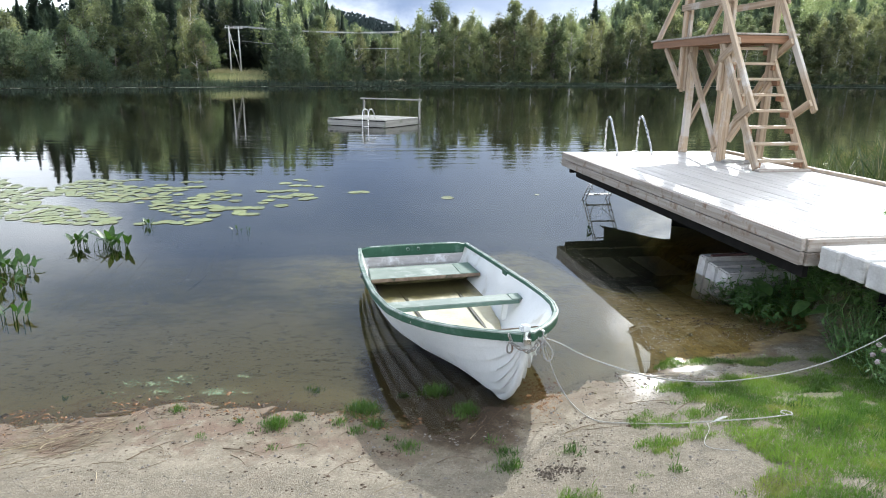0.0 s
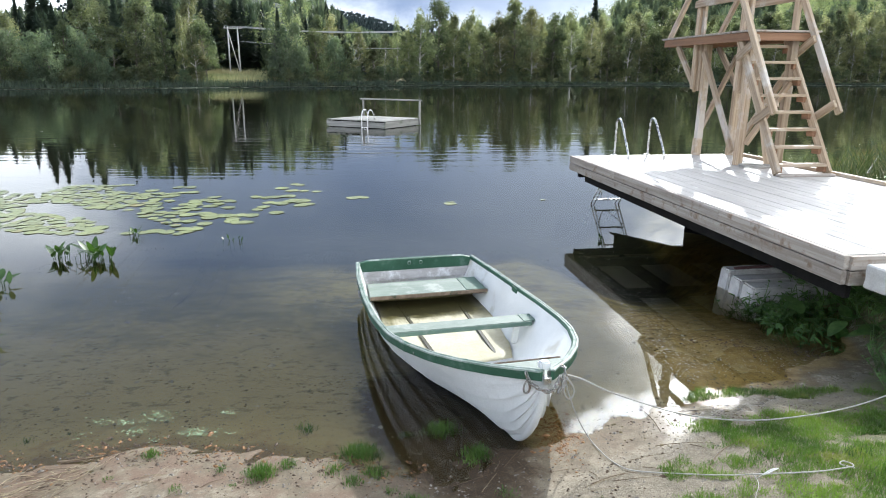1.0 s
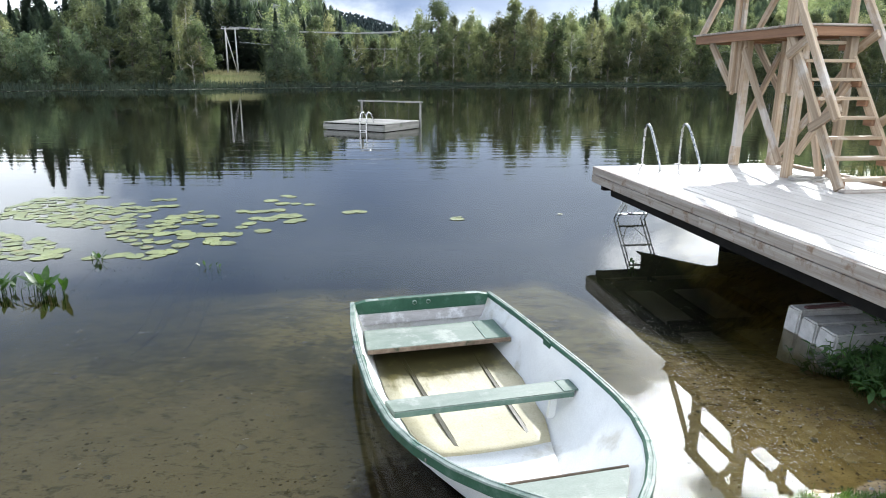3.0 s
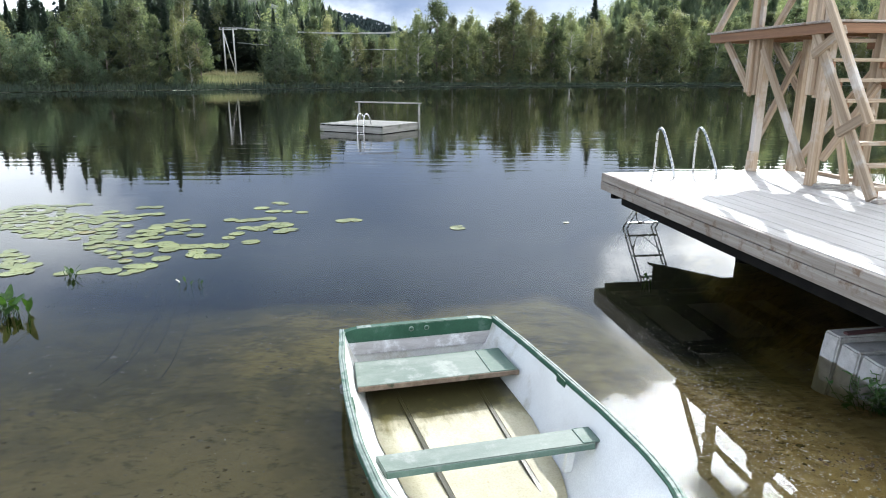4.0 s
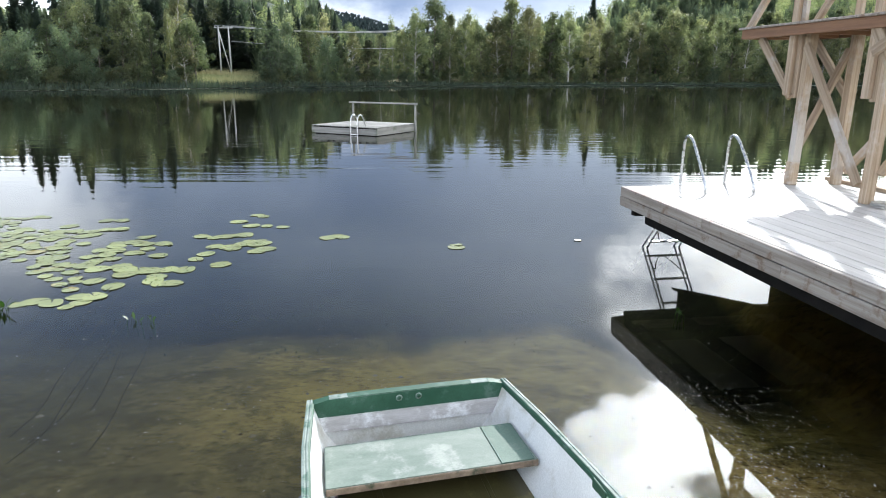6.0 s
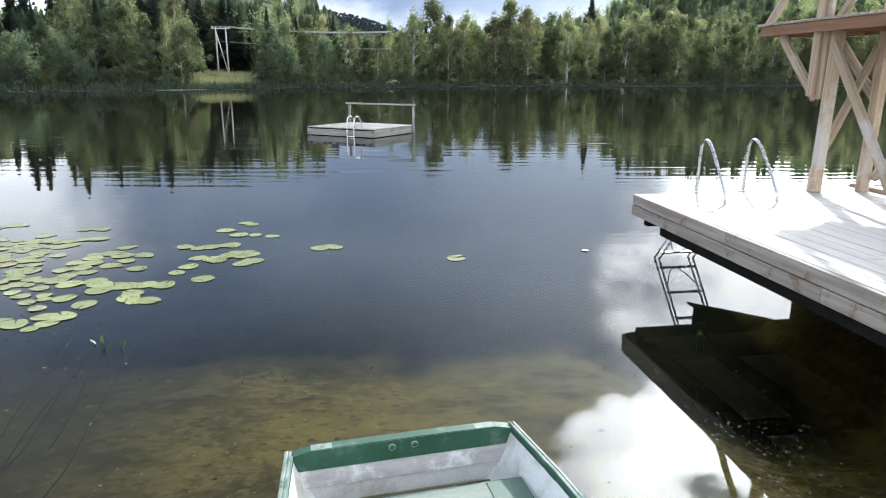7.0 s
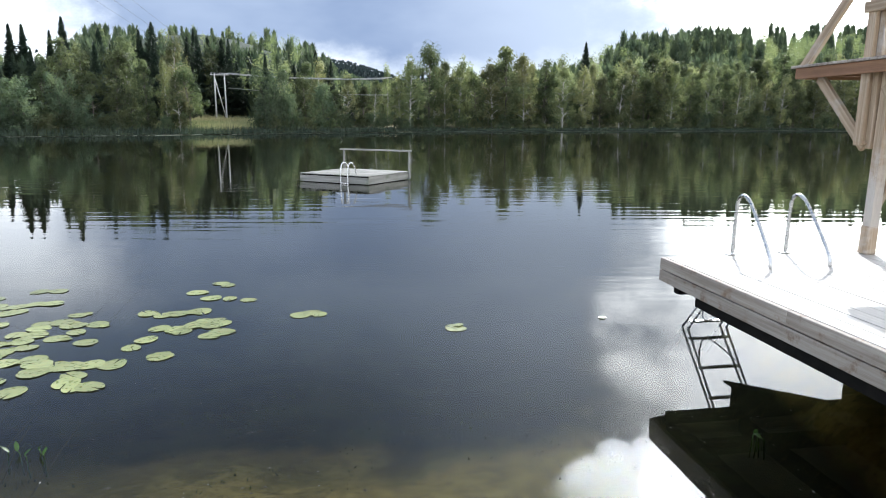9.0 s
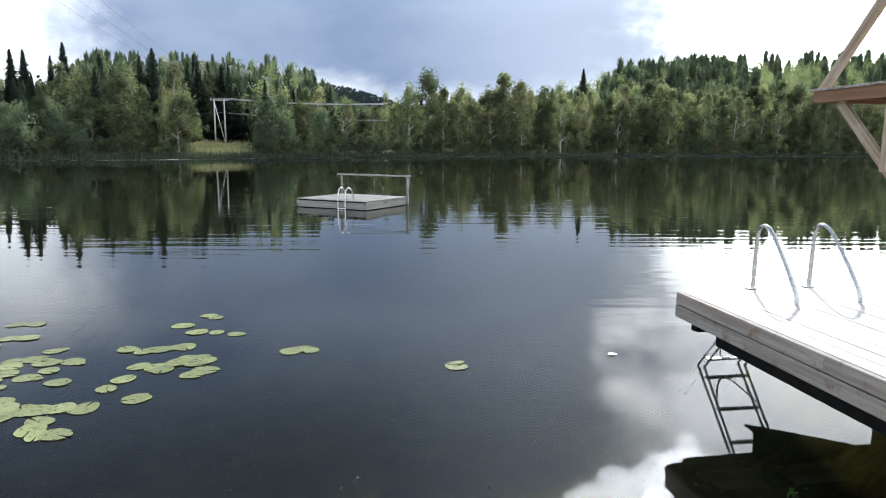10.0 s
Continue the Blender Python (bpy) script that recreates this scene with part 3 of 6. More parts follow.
def jetty():
    r = root("jetty", JETTY, "weathered timber bathing jetty with pale deck boards over the water", "jetty")
    # boards run along the jetty
    n, gap = 19, 0.006
    pitch = DECK_W / n
    rng = random.Random(4)
    for i in range(n):
        x = (i + 0.5) * pitch
        cut = -rng.uniform(2.2, 4.4)
        for a, b in ((0.0, cut + 0.002), (cut - 0.002, -DECK_L)):
            dz = rng.uniform(-0.0015, 0.0015)
            beam("deck_board", (x, a, DECK_Z - 0.016 + dz), (x, b, DECK_Z - 0.016 + dz), pitch - gap, 0.032, M_DECK, r, bevel=0.003)
    # two boards high round the edge, butted in lengths
    for side_x in (-0.026, DECK_W + 0.026):
        for row, cuts in ((0, (0.03, -1.75, -4.3, -DECK_L - 0.03)), (1, (0.03, -2.9, -DECK_L - 0.03))):
            z = DECK_Z - 0.055 - row * 0.112
            out = -0.004 * row if side_x < 0 else 0.004 * row
            for a, b in zip(cuts, cuts[1:]):
                beam("fascia_board", (side_x + out, a - 0.001, z), (side_x + out, b + 0.001, z), 0.046, 0.105, M_FASCIA, r)
    for y in (0.026, -DECK_L - 0.026):
        for row in (0, 1):
            z = DECK_Z - 0.060 - row * 0.112
            beam("fascia_board", (0.0, y, z), (DECK_W, y, z), 0.046, 0.105, M_FASCIA, r)
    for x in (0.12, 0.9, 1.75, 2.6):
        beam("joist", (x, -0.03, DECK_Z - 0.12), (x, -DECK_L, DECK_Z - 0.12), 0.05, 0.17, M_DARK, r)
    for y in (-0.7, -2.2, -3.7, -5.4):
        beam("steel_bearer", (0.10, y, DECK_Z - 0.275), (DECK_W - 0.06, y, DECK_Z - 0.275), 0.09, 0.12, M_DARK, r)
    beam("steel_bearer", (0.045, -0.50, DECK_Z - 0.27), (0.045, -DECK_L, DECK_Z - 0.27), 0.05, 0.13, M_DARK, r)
    # pier wall under the shore half, its near-black colour carries the shade there
    beam("pier", (2.31, -0.08, -0.42), (2.31, -5.7, -0.42), 0.72, 2.2, M_DARK, r, "pier wall under the deck, coloured near-black for the shade there")
    # bracing plate under the outer end, with a flange along its sloping lower edge
    bm = bmesh.new()
    front = [bm.verts.new((x, -0.06, z)) for x, z in ((0.74, 0.66), (0.74, 0.36), (1.78, 0.62), (1.95, 0.66))]
    back = [bm.verts.new((x, -0.09, z)) for x, z in ((0.74, 0.66), (0.74, 0.36), (1.78, 0.62), (1.95, 0.66))]
    bm.faces.new(front)
    bm.faces.new(back[::-1])
    for k in range(4):
        bm.faces.new((front[k], back[k], back[(k + 1) % 4], front[(k + 1) % 4]))
    bmesh.ops.recalc_face_normals(bm, faces=bm.faces)
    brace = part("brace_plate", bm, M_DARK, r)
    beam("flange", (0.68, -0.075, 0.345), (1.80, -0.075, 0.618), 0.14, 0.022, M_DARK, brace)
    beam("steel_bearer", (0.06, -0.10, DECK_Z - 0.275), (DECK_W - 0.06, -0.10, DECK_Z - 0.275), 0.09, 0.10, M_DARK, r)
    # kick battens along the right edge
    for a, b in ((0.15, -2.1), (-2.2, -4.6)):
        beam("edge_batten", (DECK_W - 0.03, a, DECK_Z + 0.022), (DECK_W - 0.03, b, DECK_Z + 0.022), 0.07, 0.044, M_PINE, r)
    return r


jetty()


def bathing_ladder():
    """Two bent handrails on the deck, the ladder's frame hanging at the far end into the water."""
    r = root("bathing_ladder", JETTY, "bent steel bathing ladder with two handrails", "ladder")
    for near_x, x, far_x in ((0.66, 0.69, 0.70), (1.235, 1.25, 1.26)):
        pts = [(near_x, -0.565, DECK_Z), (near_x, -0.565, DECK_Z + 0.08), (0.5 * (near_x + x), -0.30, DECK_Z + 0.40), (x, -0.12, DECK_Z + 0.58), (x, 0.02, DECK_Z + 0.57),
               (far_x, 0.055, DECK_Z + 0.40), (far_x, 0.06, DECK_Z)]
        piece("handrail", tube_mesh("handrail", pts, 0.0165, M_STEEL, 10, rounds=4), r)
        part("foot_flange", box_bm(0.10, 0.055, 0.012, 0.003), M_STEEL, r, m=pose(far_x - 0.03, 0.035, DECK_Z + 0.006))
    # doubled stringers run straight down and outwards into the water
    for x in (0.595, 1.035):
        for step in (0.0, 0.075):
            pts = [(x + step * 0.35 + 0.095, 0.05 - step * 0.4, 0.86), (x + step * 0.35, 0.68 - step, 0.0), (x + step * 0.35 - 0.04, 0.94 - step, -0.38)]
            piece("stringer", tube_mesh("stringer", pts, 0.012, M_STEEL, 8), r)
    for y, z in ((0.56, 0.095), (0.372, 0.352), (0.185, 0.61)):
        beam("rung", (0.60 + 0.11 * z, y, z), (1.07 + 0.11 * z, y, z), 0.055, 0.02, M_STEEL, r, bevel=0.004)
    arch = [(0.65, 0.40, 0.31), (0.735, 0.54, 0.125), (0.81, 0.56, 0.10), (0.89, 0.54, 0.125), (1.08, 0.40, 0.31)]
    piece("arch_brace", tube_mesh("arch_brace", arch, 0.008, M_STEEL, 6, rounds=3), r)
    return r


bathing_ladder()


def diving_tower():
    r = root("diving_tower", JETTY @ Matrix.Translation((0, 0, DECK_Z)), "unpainted pine diving tower with platform and steep ladder", "diving tower")
    P = 1.83  # platform top above the deck
    posts = [(2.015, -0.10), (2.55, -0.16), (1.98, -1.31), (2.52, -1.42)]
    for n, (x, y) in enumerate(posts):
        beam("post", (x, y, 0), (x + 0.03, y + 0.02, P - 0.04), 0.098, 0.098, M_PINE, r, up=(0, 1, 0))
        if n == 0:
            beam("post_shoe", (x - 0.012, y, 0), (x - 0.004, y, 0.27), 0.112, 0.112, M_PINE, r, up=(0, 1, 0), bevel=0.012)
    # rail posts bolted on the outside, doubled
    top = P + 1.04
    for x, out in ((1.985, -1), (2.675, 1)):
        for y in (0.02, -1.20):
            beam("rail_post", (x, y, 1.0), (x, y, top), 0.048, 0.098, M_PINE, r, up=(0, 1, 0))
            beam("rail_post", (x + out * 0.05, y + 0.06, 1.03), (x + out * 0.05, y + 0.06, top), 0.048, 0.098, M_PINE, r, up=(0, 1, 0))
        for z in (P + 0.47, P + 0.98):
            beam("rail", (x + out * 0.076, 0.16, z), (x + out * 0.076, -1.34, z), 0.046, 0.098, M_PINE, r)
        # raking brace from the platform's outer end to the rail's head
        far_out = 0.155 if out < 0 else 0.095
        beam("raking_brace", (x + out * (far_out - 0.04), 0.93, P - 0.08), (x + out * 0.06, -0.02, top + 0.05), 0.046, 0.098, M_PINE, r)
        # knee brace below the overhang
        beam("knee_brace", (x + out * 0.02, 0.74, P - 0.13), (x + out * 0.02, 0.04, P - 0.82), 0.046, 0.098, M_PINE, r)
        beam("side_joist", (x + out * far_out, 0.92, P - 0.082), (x + out * far_out, -1.52, P - 0.082), 0.048, 0.11, M_PINE_RED, r)
    for y in (0.92, 0.4, -0.25, -0.9, -1.52):
        beam("cross_joist", (1.86, y, P - 0.085), (2.74, y, P - 0.085), 0.046, 0.105, M_PINE_RED, r)
    for i in range(19):
        y = 0.90 - i * 0.133
        beam("platform_board", (1.78, y, P - 0.013), (2.83, y, P - 0.013), 0.126, 0.026, M_FASCIA, r)
    beam("hand_rest", (1.9, 0.16, P + 1.05), (1.9, -1.40, P + 1.05), 0.12, 0.03, M_PINE, r)
    # diagonal braces between the posts
    beam("side_brace", (1.935, -0.16, 1.58), (1.905, -1.25, 0.18), 0.046, 0.098, M_PINE, r)
    beam("leaning_leg", (2.45, -1.30, 0.0), (2.45, -0.66, 1.66), 0.046, 0.098, M_PINE, r, up=(0, -1, 0))
    beam("side_brace", (2.61, -0.22, 0.16), (2.58, -1.32, 1.30), 0.046, 0.098, M_PINE, r)
    beam("end_brace", (2.05, -0.04, 0.34), (2.56, -0.06, 1.55), 0.046, 0.098, M_PINE, r, up=(0, 1, 0))
    beam("end_brace", (2.02, -1.385, 0.30), (2.50, -1.495, 1.15), 0.046, 0.098, M_PINE, r, up=(0, 1, 0))
    # steep ladder on the shore side
    foot_y, head_y, head_z = -2.38, -1.20, P - 0.10
    lx, rx = 1.87, 2.58
    lean = Vector((0, head_y - foot_y, head_z)).normalized()
    for x in (lx, rx):
        beam("ladder_stringer", (x, foot_y, 0.03), (x, head_y, head_z), 0.046, 0.12, M_PINE, r, up=(0, -1, 0))
    for i in range(8):
        z = 0.13 + i * 0.214
        y = foot_y + (head_y - foot_y) * z / head_z
        beam("tread", (lx + 0.024, y - 0.02, z), (rx - 0.024, y - 0.02, z), 0.15, 0.036, M_PINE, r)
        for x in (lx + 0.045, rx - 0.045):
            beam("tread_cleat", (x, y + 0.05, z - 0.055), (x, y - 0.085, z - 0.055), 0.044, 0.07, M_PINE_RED, r)
    beam("foot_batten", (lx - 0.03, foot_y - 0.07, 0.016), (rx + 0.03, foot_y - 0.07, 0.016), 0.098, 0.03, M_FASCIA, r)
    # ladder handrails on brackets that reach towards the shore
    slope = (head_y - foot_y) / head_z
    for x, out in ((lx, -1), (rx, 1)):
        for z in (0.70, 1.52):
            y = foot_y + slope * z
            beam("bracket", (x + out * 0.046, y + 0.08, z - 0.05), (x + out * 0.046, y - 0.36, z + 0.20), 0.046, 0.098, M_PINE, r)
        y = foot_y + slope * 0.70 - 0.33
        o = x + out * 0.094
        beam("hand_stringer", (o, y - slope * 0.1, 0.78), (o, y + slope * 1.94, 2.84), 0.046, 0.098, M_PINE, r, up=(0, -1, 0))
    return r


diving_tower()


def rope_heap():
    rng = random.Random(8)
    pts = []
    for i in range(70):
        a = i * 0.9 + rng.uniform(-0.3, 0.3)
        rad = 0.16 + rng.uniform(-0.06, 0.06)
        pts.append((rad * 1.3 * math.cos(a), rad * math.sin(a), 0.01 + 0.025 * rng.random()))
    r = piece("rope_coil", tube_mesh("rope_coil", pts, 0.006, M_ROPE, 6, rounds=2), None, JETTY @ pose(2.1, -1.53, DECK_Z))
    tagged(r, "tangled heap of grey rope at the foot of the tower", "rope")


rope_heap()


def rough_block(name, lx, ly, lz, seed, mat, label, category, m, cuts=5, amount=0.02):
    bm = bmesh.new()
    bmesh.ops.create_cube(bm, size=1.0)
    bmesh.ops.scale(bm, vec=(lx, ly, lz), verts=bm.verts)
    bmesh.ops.bevel(bm, geom=list(bm.edges), offset=0.012, segments=1, affect="EDGES")
    bmesh.ops.subdivide_edges(bm, edges=list(bm.edges), cuts=cuts, use_grid_fill=True)
    for v in bm.verts:
        p = v.co.copy()
        for scale, part_of in ((4, 1.0), (13, 0.55), (31, 0.3)):
            v.co += Vector([noise.noise(p * scale + Vector((seed, 7.0 * k, scale))) for k in range(3)]) * amount * part_of
    return tagged(part(name, bm, mat, None, m=m, smooth=False), label, category)


def cast_block(y0, y1, top, seed, long, label):
    """A cast block with a raked end and chamfered upper edges, standing on the lake bed."""
    bm = bmesh.new()
    bmesh.ops.create_cube(bm, size=1.0)
    bmesh.ops.scale(bm, vec=(long, y0 - y1, top + 0.30), verts=bm.verts)
    for v in bm.verts:
        if v.co.z > 0:
            v.co.y *= 0.92
            if v.co.x < 0:
                v.co.x += 0.05
    bmesh.ops.bevel(bm, geom=list(bm.edges), offset=0.014, segments=2, affect="EDGES")
    bmesh.ops.subdivide_edges(bm, edges=list(bm.edges), cuts=3, use_grid_fill=True)
    for v in bm.verts:
        at = v.co.copy()
        v.co += Vector([noise.noise(at * 9 + Vector((seed, 5.0 * k, 2.0))) for k in range(3)]) * 0.007
    tagged(part("concrete_block", bm, M_CONCRETE, None, m=JETTY @ pose(0.275 + long / 2, (y0 + y1) / 2, (top - 0.30) / 2), smooth=False), label, "concrete block", "blocks under the jetty")


cast_block(-3.85, -4.030, 0.215, 3.1, 0.95, "pale concrete block standing in shallow water under the jetty")
cast_block(-4.036, -4.245, 0.175, 4.4, 0.90, "pale concrete block beside another under the jetty")
cast_block(-4.251, -4.48, 0.165, 6.7, 0.85, "pale concrete block half hidden by bank weeds")
M_STAIN = material("faded_red_board", (0.10, 0.05, 0.05), (0.17, 0.09, 0.09), 5.0, 0.8, 0.3, 60)
tagged(beam("plank", JETTY @ Vector((0.40, -3.985, 0.225)), JETTY @ Vector((0.92, -3.955, 0.228)), 0.05, 0.02, M_STAIN), "short dull red plank lying on the concrete block", "plank")
for i, (y, ly, x, turn) in enumerate(((-6.13, 0.20, 0.05, 1), (-6.37, 0.25, 0.09, -1), (-6.63, 0.25, 0.07, 1))):
    rough_block("stone_slab", 1.7, ly, 0.18, 5.0 + i, M_CONCRETE, "white-grey cut stone slab of the landing at the jetty's foot", "stone slab", JETTY @ pose(x + 0.85, y, 0.79, 0, 0, turn), 9, 0.010)
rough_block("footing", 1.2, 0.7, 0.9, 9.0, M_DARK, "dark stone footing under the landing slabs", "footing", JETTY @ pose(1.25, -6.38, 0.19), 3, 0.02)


# ---- rowing boat ----
BOAT = pose(0.307, 6.918, 0, 0, 0, -76.0)  # x from the transom to the bow, y to the side of the jetty
B_S = (0.0, 0.5, 1.1, 1.7, 2.2, 2.5, 2.8, 3.0, 3.2, 3.34, 3.43)
B_HALF = (0.595, 0.649, 0.675, 0.678, 0.64, 0.575, 0.47, 0.365, 0.232, 0.115, 0.022)
B_TOP = (0.300, 0.304, 0.325, 0.363, 0.41, 0.455, 0.505, 0.542, 0.582, 0.612, 0.632)
B_KEEL = (-0.13, -0.145, -0.145, -0.125, -0.075, -0.035, -0.010, 0.005, 0.11, 0.30, 0.54)
B_FINE = (0.20, 0.205, 0.22, 0.30, 0.46, 0.60, 0.74, 0.78, 0.80, 0.80, 0.80)  # from a round bilge to a sharp bow


def boat_ring(s, inset=0.0, count=33):
    """Half widths and heights round the hull at s, from the port gunwale under the keel to the starboard one."""
    half, top, keel, fine = (float(np.interp(s, B_S, v)) for v in (B_HALF, B_TOP, B_KEEL, B_FINE))
    half = max(half - inset, 0.004)
    keel += inset
    ring = []
    for i in range(count):
        a = -1 + 2 * i / (count - 1)
        up = abs(a) ** 1.7
        ring.append((half * math.copysign(up ** fine, a), keel + (top - keel) * up))
    return ring


def half_at(s, z, inset=0.017):
    """How far the inside of the hull reaches from its middle line at s and height z."""
    ring = boat_ring(s, inset, 65)[32:]
    return float(np.interp(z, [q[1] for q in ring], [q[0] for q in ring]))


def hull_mesh(name, inset, strakes, mat, flip=False):
    stations = np.unique(np.concatenate([np.linspace(0.0, 2.4, 20), np.linspace(2.4, 3.43, 26)]))
    halfway = [0.0]
    lap = [0.0]
    if strakes:
        for k in range(strakes):
            for t in (0.03, 0.35, 0.7, 0.985):
                halfway.append((k + t) / strakes)
                lap.append((1 - t) * (0.021 if k else 0.005))
    else:
        halfway = np.linspace(0, 1, 17).tolist()
        lap = [0.0] * 17
    qs = [-q for q in halfway[:0:-1]] + halfway
    laps = lap[:0:-1] + lap
    verts, faces, count = [], [], len(qs)
    for s in stations:
        ring = boat_ring(s, inset, 65)
        at = np.linspace(-1, 1, 65)
        for q, step in zip(qs, laps):
            w, z = float(np.interp(q, at, [p[0] for p in ring])), float(np.interp(q, at, [p[1] for p in ring]))
            taper = min(1.0, abs(w) / 0.05)
            verts.append((float(s), w + math.copysign(step * taper, w), z - step * 0.6 * taper))
    for j in range(len(stations) - 1):
        for i in range(count - 1):
            q = (j * count + i, j * count + i + 1, (j + 1) * count + i + 1, (j + 1) * count + i)
            faces.append(q if flip else q[::-1])
    return mesh_of(name, verts, faces, mat, not strakes)


def sheer_strip(name, sign, profile, mat, s_from=-0.005, s_to=3.44):
    """A strip along one side's sheer; the profile is outward and upward offsets from the gunwale's edge."""
    stations = np.concatenate([np.linspace(s_from, 2.4, 20), np.linspace(2.5, s_to, 18)])
    verts, faces, k = [], [], len(profile)
    for s in stations:
        half, top = (float(np.interp(s, B_S, v)) for v in (B_HALF, B_TOP))
        e = 0.06
        dh = (float(np.interp(s + e, B_S, B_HALF)) - float(np.interp(s - e, B_S, B_HALF))) / (2 * e)
        n = Vector((-dh, 1)).normalized()
        for a, z in profile:
            verts.append((float(s) + n.x * a, sign * max(half + n.y * a, 0.006), top + z))
    for j in range(len(stations) - 1):
        for i in range(k):
            q = (j * k + i, j * k + (i + 1) % k, (j + 1) * k + (i + 1) % k, (j + 1) * k + i)
            faces.append(q if sign > 0 else q[::-1])
    faces.append(tuple(range(k)))
    faces.append(tuple((len(stations) - 1) * k + i for i in range(k)))
    me = mesh_of(name, verts, faces, mat)
    return me


def seat_mesh(s0, s1, z, thick, inset=0.017):
    """A thwart board cut to the hull's inside."""
    bm = bmesh.new()
    rows = []
    for zz in (z, z - thick):
        row = []
        for s in (s0, s1):
            half = half_at(s, z - thick, inset)
            for sg in (-1, 1):
                row.append(bm.verts.new((s, sg * half, zz)))
        rows.append(row)
    t, b = rows
    for f in ((t[0], t[2], t[3], t[1]), (b[1], b[3], b[2], b[0]), (t[0], t[1], b[1], b[0]), (t[3], t[2], b[2], b[3]), (t[2], t[0], b[0], b[2]), (t[1], t[3], b[3], b[1])):
        bm.faces.new(f)
    bmesh.ops.recalc_face_normals(bm, faces=bm.faces)
    bmesh.ops.bevel(bm, geom=list(bm.edges), offset=0.005, segments=2, affect="EDGES")
    return bm


def rowing_boat():
    r = root("rowing_boat", BOAT, "white clinker rowing boat with chipped green gunwale pulled onto the beach", "boat")
    piece("hull", hull_mesh("hull", 0.0, 7, M_HULL), r, label="white clinker hull")
    piece("lining", hull_mesh("lining", 0.014, 0, M_INSIDE, True), r, label="stained white inner skin")
    for sign in (-1, 1):
        piece("gunwale", sheer_strip("gunwale", sign, ((0.020, 0.002), (0.021, -0.046), (0.004, -0.052), (0.0, 0.002)), M_GREEN), r, label="chipped dark green outer gunwale")
        piece("inwale", sheer_strip("inwale", sign, ((0.0, 0.006), (-0.002, -0.02), (-0.012, -0.062), (-0.022, -0.060), (-0.020, 0.002), (-0.010, 0.009)), M_GREEN, 0.03, 3.38), r, label="dark green inner gunwale strip")
        piece("capping", sheer_strip("capping", sign, ((0.024, 0.003), (0.022, 0.012), (0.010, 0.014), (0.006, 0.010), (0.002, 0.010), (-0.002, 0.014), (-0.011, 0.013), (-0.012, 0.003)), M_CAP), r, label="pale worn gunwale capping with a groove")
        part("rowlock_socket", box_bm(0.05, 0.022, 0.05, 0.006, 2), M_CHAIN, r, "small galvanised rowlock socket", pose(0.92, sign * 0.692, 0.285))
        for s in (2.0, 2.62):
            half, top = float(np.interp(s, B_S, B_HALF)), float(np.interp(s, B_S, B_TOP))
            part("screw_head", box_bm(0.014, 0.008, 0.014, 0.003), M_CHAIN, r, m=pose(s, sign * (half + 0.023), top - 0.03))
        # rowlock pads inside
        part("rowlock_pad", box_bm(0.13, 0.012, 0.085, 0.004), M_GREEN, r, "worn green rowlock pad", pose(1.19, sign * 0.652, 0.290))
    # transom: outer panel, peeled plywood inside, green cap
    ring = boat_ring(0.0, 0.0, 33)
    for name, s, mat, lo, hi, thick, label in (("transom", -0.012, M_HULL, -1, 0.0, 0.022, ""), ("transom_panel", 0.012, M_INSIDE, -0.04, -0.02, 0.010, ""), ("transom_board", 0.024, M_PLY, 0.112, -0.09, 0.022, "peeling plywood transom board"),
                                               ("transom_cap", -0.016, M_GREEN, 0.212, 0.0, 0.056, "chipped green transom cap")):
        bm = bmesh.new()
        top = B_TOP[0] + hi
        outline = [(w, z) for w, z in ring if z >= lo]
        if lo > -0.5:
            wide = float(np.interp(lo, [z for w, z in ring[16:]], [w for w, z in ring[16:]])) - 0.004
            sides = [(w - 0.004, z) for w, z in ring[16:] if lo < z < top] + [(float(np.interp(top, [z for w, z in ring[16:]], [w for w, z in ring[16:]])) - 0.004, top)]
            arch = [(0.19 * k, top + 0.028 - 0.0011 * k * k * k * k / 9) for k in (2.6, 2, 1, 0, -1, -2, -2.6)] if name == "transom_cap" else []
            outline = [(wide, lo)] + sides + arch + [(-w, z) for w, z in sides[::-1]] + [(-wide, lo)]
        a = [bm.verts.new((s, w, z)) for w, z in outline]
        b = [bm.verts.new((s + thick, w, z)) for w, z in outline]
        bm.faces.new(a)
        bm.faces.new(b[::-1])
        for i in range(len(a)):
            j = (i + 1) % len(a)
            bm.faces.new((a[j], a[i], b[i], b[j]))
        bmesh.ops.recalc_face_normals(bm, faces=bm.faces)
        done = part(name, bm, mat, r, label)
        if name == "transom_cap":
            for w in (-0.075, 0.045):
                mark = tube_mesh("screw_ring", [(0.001 * k, 0, 0) for k in (0, 1.5)], 0.021, M_CAP, 14)
                piece("screw_ring", mark, done, pose(s + thick, w, 0.283), "bare scraped ring in the paint")
                piece("screw_hole", tube_mesh("screw_hole", [(0.001 * k, 0, 0) for k in (0, 1.0)], 0.013, M_GREEN, 12), done, pose(s + thick + 0.0016, w, 0.283))
    beam("cap_edge", (0.012, -0.49, 0.323), (0.012, 0.49, 0.323), 0.058, 0.006, M_CAP, r, "pale chipped top edge of the transom")
    # inside: floor, thwarts
    bm = bmesh.new()
    rows = []
    for s in np.linspace(0.06, 2.03, 18):
        z = 0.0 + 0.02 * float(smooth(s, 1.5, 2.03))
        half = half_at(s, z, 0.013)
        rows.append([bm.verts.new((float(s), half * k, z + 0.012 * abs(k) ** 3)) for k in np.linspace(-1, 1, 9)])
